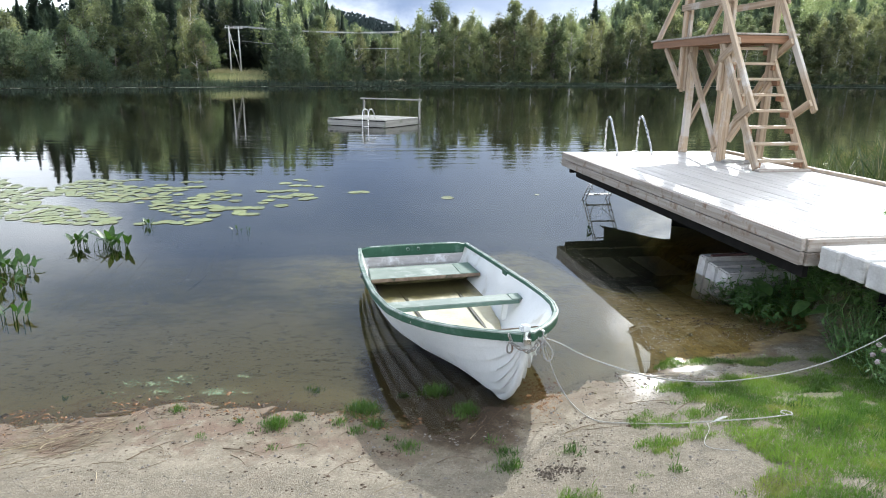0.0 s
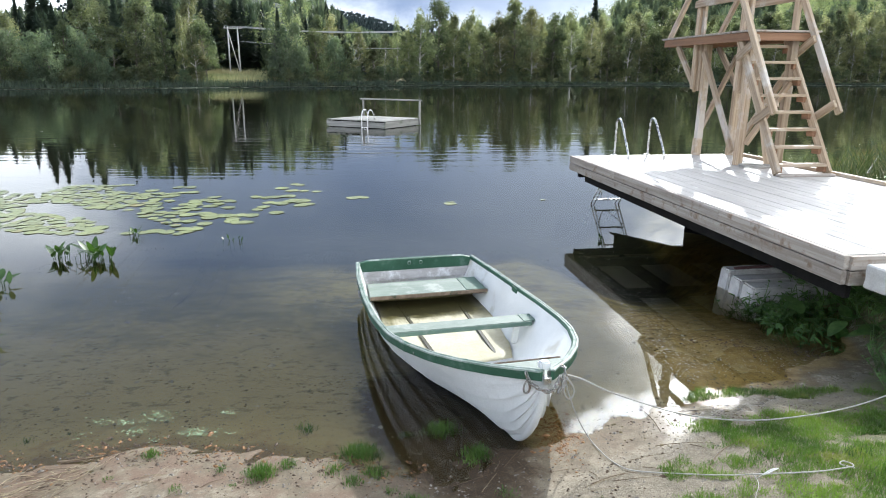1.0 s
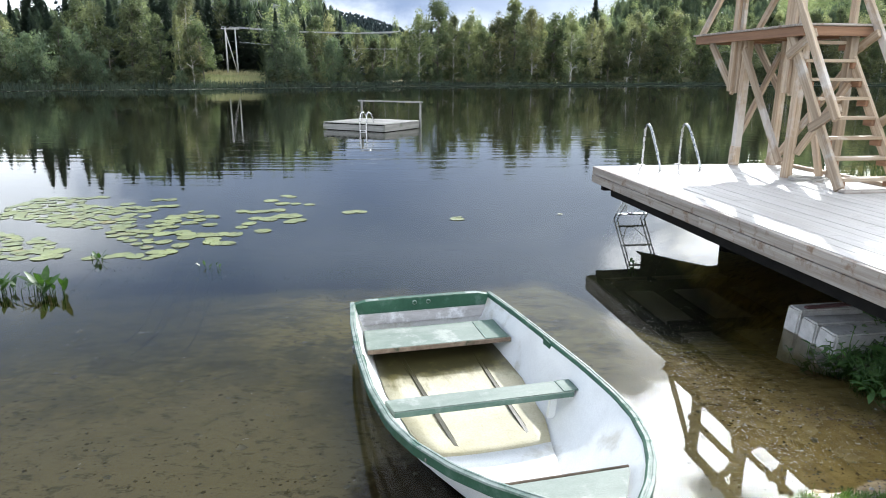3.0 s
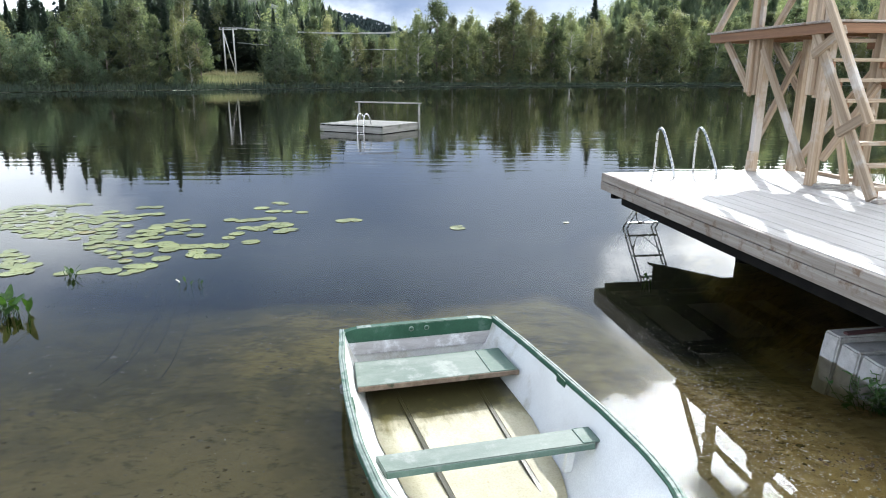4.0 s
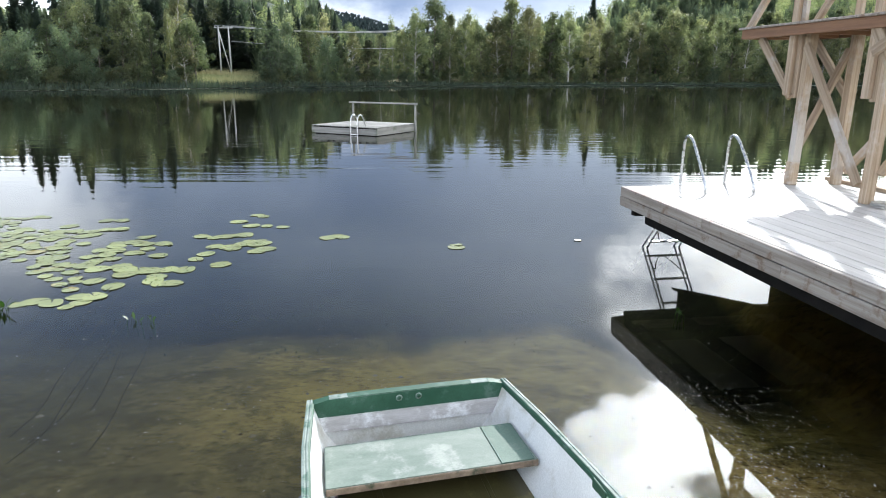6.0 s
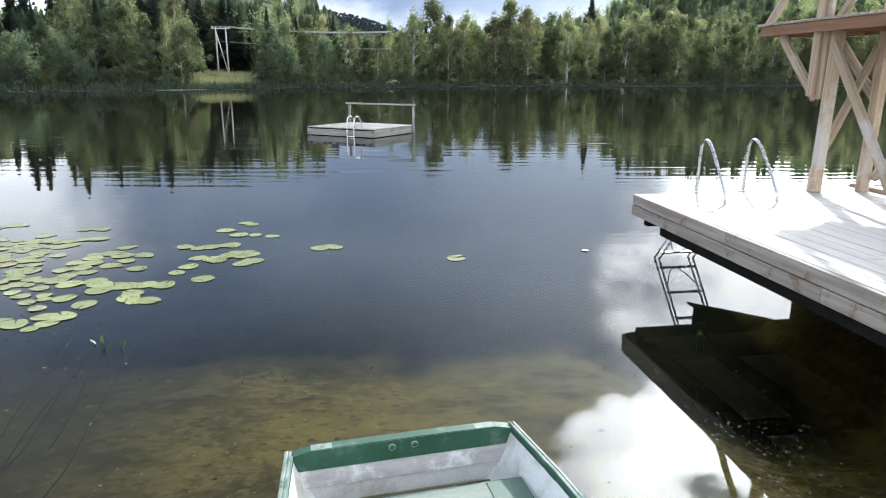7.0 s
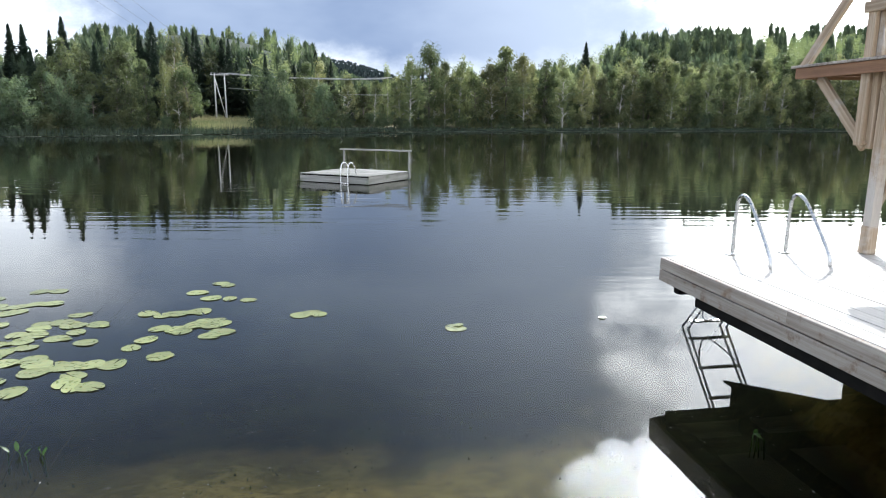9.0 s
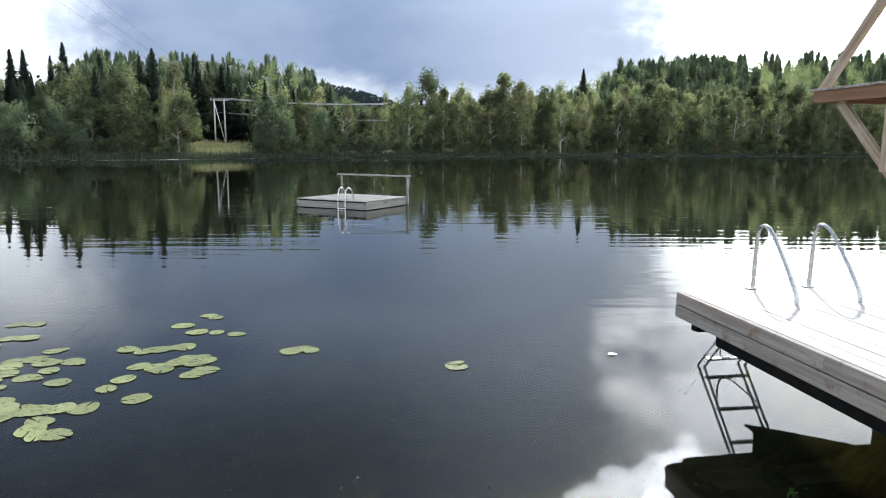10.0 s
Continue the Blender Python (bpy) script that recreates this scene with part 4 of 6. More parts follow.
    for a, b in zip(rows, rows[1:]):
        for k in range(8):
            bm.faces.new((a[k], b[k], b[k + 1], a[k + 1]))
    bmesh.ops.recalc_face_normals(bm, faces=bm.faces)
    bmesh.ops.solidify(bm, geom=list(bm.faces), thickness=0.007)
    part("floor", bm, M_FLOOR, r, "cream floor stained by algae, with the stern seat's shade coloured in", smooth=True)
    bm = bmesh.new()
    rows = []
    for s in np.linspace(2.0, 2.92, 10):
        z = 0.019 + 0.15 * ((s - 2.0) / 0.92) ** 1.5
        half = half_at(s, z, 0.013)
        rows.append([bm.verts.new((float(s), half * k, z + 0.014 * abs(k) ** 3)) for k in np.linspace(-1, 1, 7)])
    for a, b in zip(rows, rows[1:]):
        for k in range(6):
            bm.faces.new((a[k], b[k], b[k + 1], a[k + 1]))
    bmesh.ops.recalc_face_normals(bm, faces=bm.faces)
    bmesh.ops.solidify(bm, geom=list(bm.faces), thickness=0.010)
    part("fore_floor", bm, M_INSIDE, r, "white sloping floor towards the bow", smooth=True)
    for w, turn in ((-0.30, 0.10), (0.31, -0.05)):
        beam("floor_rib", (0.2, w, 0.005), (1.98, w + turn, 0.022), 0.034, 0.008, M_FLOOR, r, bevel=0.006)
    aft = part("aft_thwart", seat_mesh(0.27, 0.67, 0.160, 0.034), M_SEAT, r, "faded green stern seat")
    hw = half_at(0.68, 0.128) - 0.004
    beam("seat_edge", (0.676, -hw, 0.142), (0.676, hw, 0.142), 0.012, 0.036, M_BAREWOOD, aft, "bare worn front edge")
    beam("seat_patch", (0.475, 0.36, 0.161), (0.475, 0.55, 0.161), 0.385, 0.004, M_GREEN2, aft, "darker green painted end")
    # added panel: stands in for the shaded, mossy hollow under the seat
    hw = half_at(0.40, 0.03)
    beam("locker_panel", (0.40, -hw, 0.062), (0.40, hw, 0.062), 0.012, 0.125, M_SEATSHADE, aft, "added dark panel for the shade and moss under the seat")
    mid = part("mid_thwart", seat_mesh(1.665, 1.825, 0.262, 0.040), M_SEAT, r, "faded green rowing thwart")
    beam("thwart_end", (1.745, 0.50, 0.263), (1.745, 0.602, 0.263), 0.150, 0.004, M_GREEN2, mid, "darker green painted end")
    hw = half_at(1.83, 0.225) - 0.006
    beam("thwart_edge", (1.831, -hw, 0.243), (1.831, hw, 0.243), 0.010, 0.034, M_GREEN2, mid, "green front edge")
    beam("thwart_leg", (1.745, 0.47, 0.222), (1.745, 0.45, 0.05), 0.03, 0.05, M_INSIDE, mid)
    bow = part("bow_seat", seat_mesh(2.87, 3.26, 0.430, 0.020), M_SEAT, r, "green bow seat")
    hw = half_at(2.865, 0.41) - 0.006
    beam("seat_edge", (2.864, -hw, 0.422), (2.864, hw, 0.422), 0.010, 0.028, M_BAREWOOD, bow, "bare worn front edge")
    # stem with its white cap, and the keel strip
    pts = [(0.0, 0, -0.145), (1.2, 0, -0.16), (2.2, 0, -0.09), (2.75, 0, -0.025), (2.98, 0, -0.004), (3.10, 0, 0.04), (3.25, 0, 0.18), (3.37, 0, 0.38), (3.435, 0, 0.60)]
    piece("stem", tube_mesh("stem", pts, [0.026, 0.026, 0.026, 0.026, 0.026, 0.026, 0.025, 0.023, 0.020], M_HULL, 8, rounds=3), r)
    part("stem_cap", box_bm(0.062, 0.058, 0.044, 0.009, 2), M_HULL, r, "white stem head", pose(3.400, 0, 0.656, 0, -8, 0))
    part("mooring_plate", box_bm(0.012, 0.045, 0.045, 0.003), M_STEEL, r, "steel bow plate", pose(3.452, 0, 0.585, 0, 10, 0))
    return r


rowing_boat()


def chain():
    """Short galvanised chain wound round the stem head with a shackle at each end."""
    r = root("mooring_chain", BOAT @ pose(3.415, 0, 0.592), "galvanised mooring chain wrapped round the bow", "chain")
    path = [Vector(p) for p in ((-0.02, -0.10, 0.028), (0.0, -0.085, -0.025), (0.045, -0.045, -0.045), (0.06, 0.0, -0.06), (0.05, 0.045, -0.045), (0.01, 0.085, 0.0), (0.02, 0.11, -0.045), (0.05, 0.06, -0.075), (0.02, 0.115, -0.02), (-0.03, 0.125, 0.03), (-0.05, 0.10, 0.04))]
    dense = []
    for p, q in zip(path, path[1:]):
        dense += [p.lerp(q, 0.0), p.lerp(q, 0.5)]
    link = tube_mesh("link", [(-0.019, -0.0095, 0), (0.019, -0.0095, 0), (0.019, 0.0095, 0), (-0.019, 0.0095, 0)], 0.0042, M_CHAIN, 6, True, 3)
    for i, (p, q) in enumerate(zip(dense, dense[1:])):
        piece("link", link, r, along(p, q) @ pose(0, 0, 0, 90 * (i % 2), 0, 0))
    shackle = tube_mesh("shackle", [(0, 0, 0), (0.0, 0.018, -0.03), (0, 0.015, -0.075), (0, -0.015, -0.075), (0, -0.018, -0.03)], 0.006, M_CHAIN, 6, True, 3)
    piece("shackle", shackle, r, pose(-0.005, -0.098, -0.01), "rusty shackle")
    return r


chain()


def rope(name, pts, radius, label, rounds=3):
    tagged(piece(name, tube_mesh(name, pts, radius, M_ROPE, 7, rounds=rounds)), label, "rope")


# ---- swimming raft ----
def raft():
    r = root("swimming_raft", pose(-4.35, 28.67, 0, 0, 0, -29.4), "grey timber swimming raft with a rail, floating on the lake", "raft")
    wx, wy, top = 3.01, 2.64, 0.31
    for i in range(18):
        y = (i + 0.5) * wy / 18
        beam("deck_board", (0, y, top - 0.015), (wx, y, top - 0.015), wy / 18 - 0.012, 0.03, M_RAFT, r)
    for y in (0.02, wy - 0.02):
        beam("side_board", (0.0, y, 0.13), (wx, y, 0.13), 0.04, 0.22, M_RAFT, r)
        # near-black boxes stand in for the shaded slots below the deck edge
        for k in range(10):
            beam("spacer", (0.1 + k * 0.3, y, 0.262), (0.22 + k * 0.3, y, 0.262), 0.05, 0.034, M_DARK, r)
    for x in (0.02, wx - 0.02):
        beam("side_board", (x, 0.045, 0.145), (x, wy - 0.045, 0.145), 0.04, 0.25, M_RAFT, r)
    part("float", box_bm(wx - 0.2, wy - 0.2, 0.3, 0.02), M_DARK, r, "dark float", pose(wx / 2, wy / 2, 0.08))
    for x, y, b in ((0.06, wy - 0.06, 0.30), (3.05, wy - 0.05, 0.02)):
        beam("rail_post", (x, y, b), (x, y, 1.05), 0.07, 0.07, M_RAFT, r, up=(0, 1, 0))
    beam("rail", (-0.12, wy - 0.06, 1.06), (3.16, wy - 0.05, 1.06), 0.07, 0.06, M_RAFT, r)
    for x in (1.90, 2.20):
        pts = [(x, 0.42, top), (x, 0.34, 0.60), (x, 0.15, 0.75), (x, -0.04, 0.70), (x, -0.08, 0.3), (x, -0.08, -0.6)]
        piece("handrail", tube_mesh("handrail", pts, 0.022, M_STEEL, 8, rounds=3), r)
    beam("rung", (1.90, -0.08, 0.03), (2.20, -0.08, 0.03), 0.05, 0.03, M_STEEL, r)
    return r


raft()


# ---- power line ----
def power_pole(m):
    r = root("power_pole", m, "grey timber H-frame power pole with stay and insulators", "power pole")
    for x in (-0.95, 0.95):
        piece("pole", tube_mesh("pole", [(x, 0, -1), (x * 0.98, 0, 4), (x * 0.96, 0, 9.0)], [0.18, 0.155, 0.13], M_POLE, 10), r)
    piece("stay", tube_mesh("stay", [(0.9, 0, 0.3), (-0.9, 0, 8.3)], 0.10, M_POLE, 8), r)
    beam("crossarm", (-1.7, 0, 8.75), (1.7, 0, 8.75), 0.16, 0.20, M_POLE, r)
    for x in (-1.5, 0.0, 1.5):
        piece("insulator", tube_mesh("insulator", [(x, 0, 8.85), (x, 0, 8.95), (x, 0, 9.05), (x, 0, 9.15)], [0.07, 0.11, 0.07, 0.04], M_CONCRETE, 8), r)
    return r


POLE_AT = pose(-40.5, 135, 1.9, 0, 0, 12)
power_pole(POLE_AT)


def wire(a, b, sag, radius, label, mat):
    a, b = Vector(a), Vector(b)
    pts = [a.lerp(b, k / 24) - Vector((0, 0, sag * 4 * (k / 24) * (1 - k / 24))) for k in range(25)]
    tagged(piece("power_line", tube_mesh("power_line", pts, radius, mat, 5)), label, "power line")


for x in (-1.5, 0.0, 1.5):
    s = POLE_AT @ Vector((x, 0, 9.15))
    wire(s, (-8.0 + x * 0.3, 131 + x, 9.9 + x * 0.15), 0.5, 0.042, "thin bare power line hanging from the timber pole", M_WIRE)
    wire(s, (-20.5 + x * 1.4, 8, 17.5), 0.6, 0.012, "thin dark power line hanging from the timber pole", M_DARKWIRE)


for x in (0.0, 1.5):
    wire(POLE_AT @ Vector((x, 0, 6.4)), (-8.0 + x * 0.3, 131 + x, 6.9), 0.4, 0.025, "thin lower power line hanging from the timber pole", M_WIRE)


# ---- trees ----
def leaf_cloud(rng, centres, radii, per, size, droop=0.0):
    """Many small bent leaf sprays round clump centres: vertices and faces."""
    cs = np.repeat(centres, per, axis=0)
    rs = np.repeat(radii, per, axis=0)
    n = len(cs)
    d = rng.normal(0, 1, (n, 3))
    d /= np.linalg.norm(d, axis=1, keepdims=True)
    p = cs + d * (rng.uniform(0.05, 1.0, (n, 1)) ** 0.36) * rs
    out = d + rng.normal(0, 0.45, (n, 3))
    a = np.cross(out, rng.normal(0, 1, (n, 3)))
    a[:, 2] -= droop * 0.5
    a /= np.linalg.norm(a, axis=1, keepdims=True)
    b = np.cross(a, out)
    b /= np.linalg.norm(b, axis=1, keepdims=True) + 1e-9
    s = size * rng.uniform(0.6, 1.4, (n, 1))
    v = np.stack([p - a * s, p + b * s * 0.7, p + a * s * 0.8], 1).reshape(-1, 3)
    f = np.arange(3 * n).reshape(-1, 3)
    return v, f


def merge(parts):
    verts, faces, off = [], [], 0
    for v, f in parts:
        verts.append(np.asarray(v, float))
        faces += [tuple(int(i) + off for i in q) for q in f]
        off += len(v)
    return np.concatenate(verts).tolist(), faces


def tube_arrays(points, radii, sides=6):
    pts = np.asarray(points, float)
    verts, faces = [], []
    for i, p in enumerate(pts):
        d = pts[min(i + 1, len(pts) - 1)] - pts[max(i - 1, 0)]
        d /= np.linalg.norm(d) + 1e-9
        s = np.cross(d, (0.3, 0.9, 0.1))
        s /= np.linalg.norm(s) + 1e-9
        o = np.cross(d, s)
        for k in range(sides):
            t = 2 * math.pi * k / sides
            verts.append(p + (s * math.cos(t) + o * math.sin(t)) * radii[i])
    for i in range(len(pts) - 1):
        for k in range(sides):
            l = (k + 1) % sides
            faces.append((i * sides + k, i * sides + l, (i + 1) * sides + l, (i + 1) * sides + k))
    return np.array(verts), faces


def broad_tree(name, seed, height, width, low, bark, leaves, clumps, per, leaf, label, stems=1, droop=0.0, bush=False):
    rng = np.random.RandomState(seed)
    r = root(name, pose(0, 0, 0), label, "bush" if bush else "tree")
    centres, radii, wood = [], [], []
    for st in range(stems):
        bend = rng.normal(0, 0.05 * height, 2) if stems == 1 else rng.normal(0, 0.16 * width, 2)
        foot = np.array([*(rng.normal(0, 0.1 * width, 2) if stems > 1 else (0, 0)), -0.3])
        spine = [foot + np.array([bend[0] * k * k, bend[1] * k * k, (height * 0.93 + 0.3) * k]) for k in np.linspace(0, 1, 7)]
        thick = height * (0.013 if stems == 1 else 0.008)
        wood.append(tube_arrays(spine, [thick * (1.05 - k) for k in np.linspace(0, 0.95, 7)]))
        for _ in range(clumps // stems):
            k = low + (1 - low) * rng.uniform(0, 1) ** 0.85
            at = spine[0] + (spine[-1] - spine[0]) * k
            at = np.array([np.interp(k, np.linspace(0, 1, 7), [s[c] for s in spine]) for c in range(3)])
            q = (k - low) / (1 - low)
            reach = width / 2 * (math.sin(math.pi * min(0.98, 0.12 + 0.88 * q ** 0.75)) ** 0.7) * (0.9 if stems == 1 else 0.7)
            t = rng.uniform(0, 2 * math.pi)
            far = reach * rng.uniform(0.25, 1.05)
            c = at + np.array([math.cos(t) * far, math.sin(t) * far, rng.uniform(-0.02, 0.05) * height])
            centres.append(c)
            rad = (0.10 * width + 0.30) * rng.uniform(0.5, 1.3)
            radii.append((rad, rad, rad * rng.uniform(0.7, 1.25) * (1 + droop)))
            base = at - np.array([0, 0, 0.06 * height])
            wood.append(tube_arrays([base, (base + c) / 2 + np.array([0, 0, 0.02 * height]), c], [thick * 0.35, thick * 0.22, thick * 0.06], 4))
    v, f = merge(wood)
    piece("trunk", mesh_of("trunk", v, f, bark, True), r)
    v, f = leaf_cloud(rng, np.array(centres), np.array(radii), per, leaf, droop)
    piece("crown", mesh_of("crown", v.tolist(), f, leaves), r)
    return r


def spruce_arrays(rng, height, width, tiers, per, leaf):
    parts = []
    n = tiers * per
    k = np.linspace(0.04, 0.985, tiers)
    k = np.clip(np.repeat(k, per) + rng.normal(0, 0.008, n), 0.02, 0.995)
    t = rng.uniform(0, 2 * math.pi, n)
    reach = width / 2 * (1 - k) ** 0.92 * (0.82 + 0.25 * np.sin(k * 70 + 5 * np.sin(t * 2))) * rng.uniform(0.45, 1.2, n) + 0.08
    root_p = np.stack([0 * k, 0 * k, k * height], 1)
    tip = np.stack([np.cos(t) * reach, np.sin(t) * reach, k * height - reach * 0.32], 1)
    side = np.stack([-np.sin(t), np.cos(t), 0 * t], 1) * (leaf * (0.6 + 1.3 * (1 - k)))[:, None]
    mid = (root_p + tip) / 2 - np.array([0, 0, 0.06]) * reach[:, None]
    drop = np.array([0, 0, -1.0]) * (0.25 * reach + 0.1)[:, None]
    v = np.stack([root_p, mid + side + drop, tip, mid - side + drop], 1).reshape(-1, 3)
    return v, np.arange(4 * n).reshape(-1, 4)


def spruce(name, seed, height, width, label):
    rng = np.random.RandomState(seed)
    r = root(name, pose(0, 0, 0), label, "tree")
    v, f = tube_arrays([(0, 0, -0.4), (0, 0, height * 0.5), (0, 0, height)], [0.2, 0.11, 0.02])
    piece("trunk", mesh_of("trunk", v.tolist(), f, M_BARK, True), r)
    v, f = spruce_arrays(rng, height, width, 46, 38, 0.15)
    piece("crown", mesh_of("crown", v.tolist(), f, M_SPRUCE), r)
    return r


# one of each kind, far behind the camera on the land, then copies along the shores
def far_y(x):
    return float(np.interp(x, FAR_X, FAR_Y))


def build_woods():
    kinds = {
        "birch": [broad_tree("birch_tree", 11 + k, 13, 5.4 + k * 0.7, 0.12, M_BIRCHBARK, M_BIRCH, 50, 120, 0.195, "tall leafy birch on the far shore", droop=0.35) for k in range(3)],
        "broad": [broad_tree("broadleaf_tree", 31 + k, 12, 6.6 + k * 0.8, 0.04, M_BARK, M_LEAF, 52, 120, 0.20, "dense green broadleaf tree on the far shore") for k in range(3)],
        "willow": [broad_tree("willow_bush", 51 + k, 6, 6.5, 0.03, M_BARK, M_WILLOW, 60, 100, 0.165, "rounded grey-green willow bush at the water's edge", 4, bush=True) for k in range(2)],
        "shrub": [broad_tree("shore_shrub", 61 + k, 4, 4.6, 0.0, M_BARK, M_LEAF, 44, 46, 0.18, "low dark green shrub at the foot of the trees", 4, bush=True) for k in range(2)],
        "spruce": [spruce("spruce_tree", 71 + k, 15, 5.6 + k * 0.8, "dark pointed spruce on the far shore") for k in range(2)],
    }
    heights = {"birch": 13, "broad": 12, "willow": 6, "shrub": 4, "spruce": 15}
    spans = {"birch": 6.0, "broad": 7.2, "willow": 6.5, "shrub": 4.6, "spruce": 6.0}
    rng = random.Random(21)
    used = set()

    def plant(kind, x, b, h, across=0.0):
        k = rng.randrange(len(kinds[kind]))
        y = far_y(x) + b
        z = float(ground_height(x, y))
        s = h / heights[kind]
        m = pose(x, y, z - 0.05, 0, 0, rng.uniform(0, 360))
        ob = kinds[kind][k]
        wide = across / spans[kind] if across else s * rng.uniform(0.9, 1.15) * (rng.uniform(1.3, 1.7) if kind == "spruce" else 1.0)
        if (kind, k) in used:
            ob = copy_thing(ob, m)
        used.add((kind, k))
        ob.matrix_basis = m @ Matrix.Diagonal((wide, wide, s, 1))
        tagged(ob, group=f"{kind} trees along the far shore")

    def plant_along(bearing, top, kind, b, across=0.0):
        """A tree b metres behind the far shore on a line of sight from the beach, its top at the slope given."""
        x = y = 0.0
        y = 110.0
        for _ in range(12):
            x = bearing * (y - 5) + 0.5
            y = far_y(x) + b
        h = 2.2 + top * (y - 5) - float(ground_height(x, y))
        plant(kind, x, b, max(h, 2.5), across * (y - 5))

    # slope of the tree tops over the lake, by bearing: front row, then the row behind
    front_b = (-0.66, -0.61, -0.57, -0.53, -0.495, -0.45, -0.40, -0.36, -0.27, -0.23, -0.18, -0.125, -0.09, -0.065, -0.04, -0.005, 0.038, 0.072, 0.115, 0.158, 0.20, 0.253, 0.296, 0.348, 0.40, 0.46, 0.63, 0.9)
    front_t = (0.058, 0.062, 0.05, 0.092, 0.105, 0.088, 0.092, 0.075, 0.07, 0.05, 0.05, 0.066, 0.058, 0.08, 0.092, 0.110, 0.088, 0.084, 0.108, 0.092, 0.103, 0.080, 0.080, 0.10, 0.080, 0.075, 0.07, 0.07)
    back_b = (-0.66, -0.60, -0.54, -0.48, -0.40, -0.35, -0.31, -0.27, -0.22, -0.17, -0.14, -0.10, -0.05, 0.0, 0.25, 0.30, 0.6, 0.9)
    back_t = (0.10, 0.110, 0.118, 0.124, 0.135, 0.125, 0.12, 0.105, 0.095, 0.09, 0.075, 0.06, 0.065, 0.09, 0.085, 0.10, 0.10, 0.10)
    # the trees of the front row that can be told apart west of the middle: bearing, top, breadth, kind, way behind the shore
    for g, top, across, kind, b in ((-0.70, 0.072, 0.075, "broad", 7), (-0.665, 0.060, 0.07, "willow", 5), (-0.612, 0.058, 0.080, "willow", 3.5), (-0.580, 0.078, 0.055, "broad", 13), (-0.552, 0.066, 0.055, "willow", 8), (-0.528, 0.034, 0.04, "willow", 3),
                                    (-0.505, 0.070, 0.050, "broad", 6), (-0.470, 0.106, 0.066, "broad", 7), (-0.448, 0.05, 0.04, "broad", 4), (-0.425, 0.088, 0.046, "broad", 6), (-0.396, 0.088, 0.030, "birch", 8), (-0.362, 0.078, 0.060, "broad", 4.5), (-0.378, 0.058, 0.04, "birch", 3.5),
                                    (-0.238, 0.074, 0.070, "willow", 4.5), (-0.212, 0.036, 0.045, "willow", 3), (-0.190, 0.064, 0.05, "broad", 10), (-0.166, 0.052, 0.052, "willow", 5), (-0.128, 0.066, 0.036, "birch", 6), (-0.145, 0.045, 0.035, "broad", 4.5),
                                    (-0.105, 0.050, 0.040, "broad", 5), (-0.088, 0.060, 0.034, "birch", 8), (-0.068, 0.082, 0.026, "birch", 7), (-0.050, 0.070, 0.034, "birch", 5)):
        plant_along(g, top, kind, b, across)
    g = -0.035
    while g < 0.82:
        kind = rng.choices(("birch", "broad"), (7, 4))[0]
        plant_along(g, float(np.interp(g, front_b, front_t)) * rng.uniform(0.78, 1.06), kind, rng.uniform(3.5, 8.5))
        g += rng.uniform(0.015, 0.030)
    # low shrubs at the water's edge
    g = -0.78
    while g < 0.8:
        if not -0.375 < g < -0.262:
            kind = "willow" if rng.random() < (0.45 if g < -0.05 else 0.15) else "shrub"
            plant_along(g, rng.uniform(-0.004, 0.016), kind, rng.uniform(2.0, 4.5))
        g += rng.uniform(0.012, 0.024)
    # row behind
    g = -0.80
    while g < 0.82:
        meadow = -0.372 < g < -0.262
        kind = rng.choices(("birch", "broad", "spruce"), (0.6, 0.6, 4) if meadow else (1.3, 1.7, 5) if g < -0.06 else (6, 4, 1.0))[0]
        top = float(np.interp(g, back_b, back_t)) * rng.uniform(0.84, 1.02)
        plant_along(g, top, kind, rng.uniform(35, 44) if meadow else rng.uniform(11, 24))
        g += rng.uniform(0.014, 0.027)
    # the spruces that stand out
    for g, top in ((-0.642, 0.11), (-0.616, 0.137), (-0.597, 0.137), (-0.558, 0.128), (-0.539, 0.147), (-0.487, 0.132), (-0.41, 0.14), (-0.35, 0.132), (-0.33, 0.12), (-0.30, 0.118), (-0.212, 0.097), (-0.173, 0.102), (-0.151, 0.088), (0.163, 0.08), (0.225, 0.115)):
        plant_along(g, top, "spruce", rng.uniform(20, 30) if not -0.37 < g < -0.26 else rng.uniform(40, 46))


build_woods()


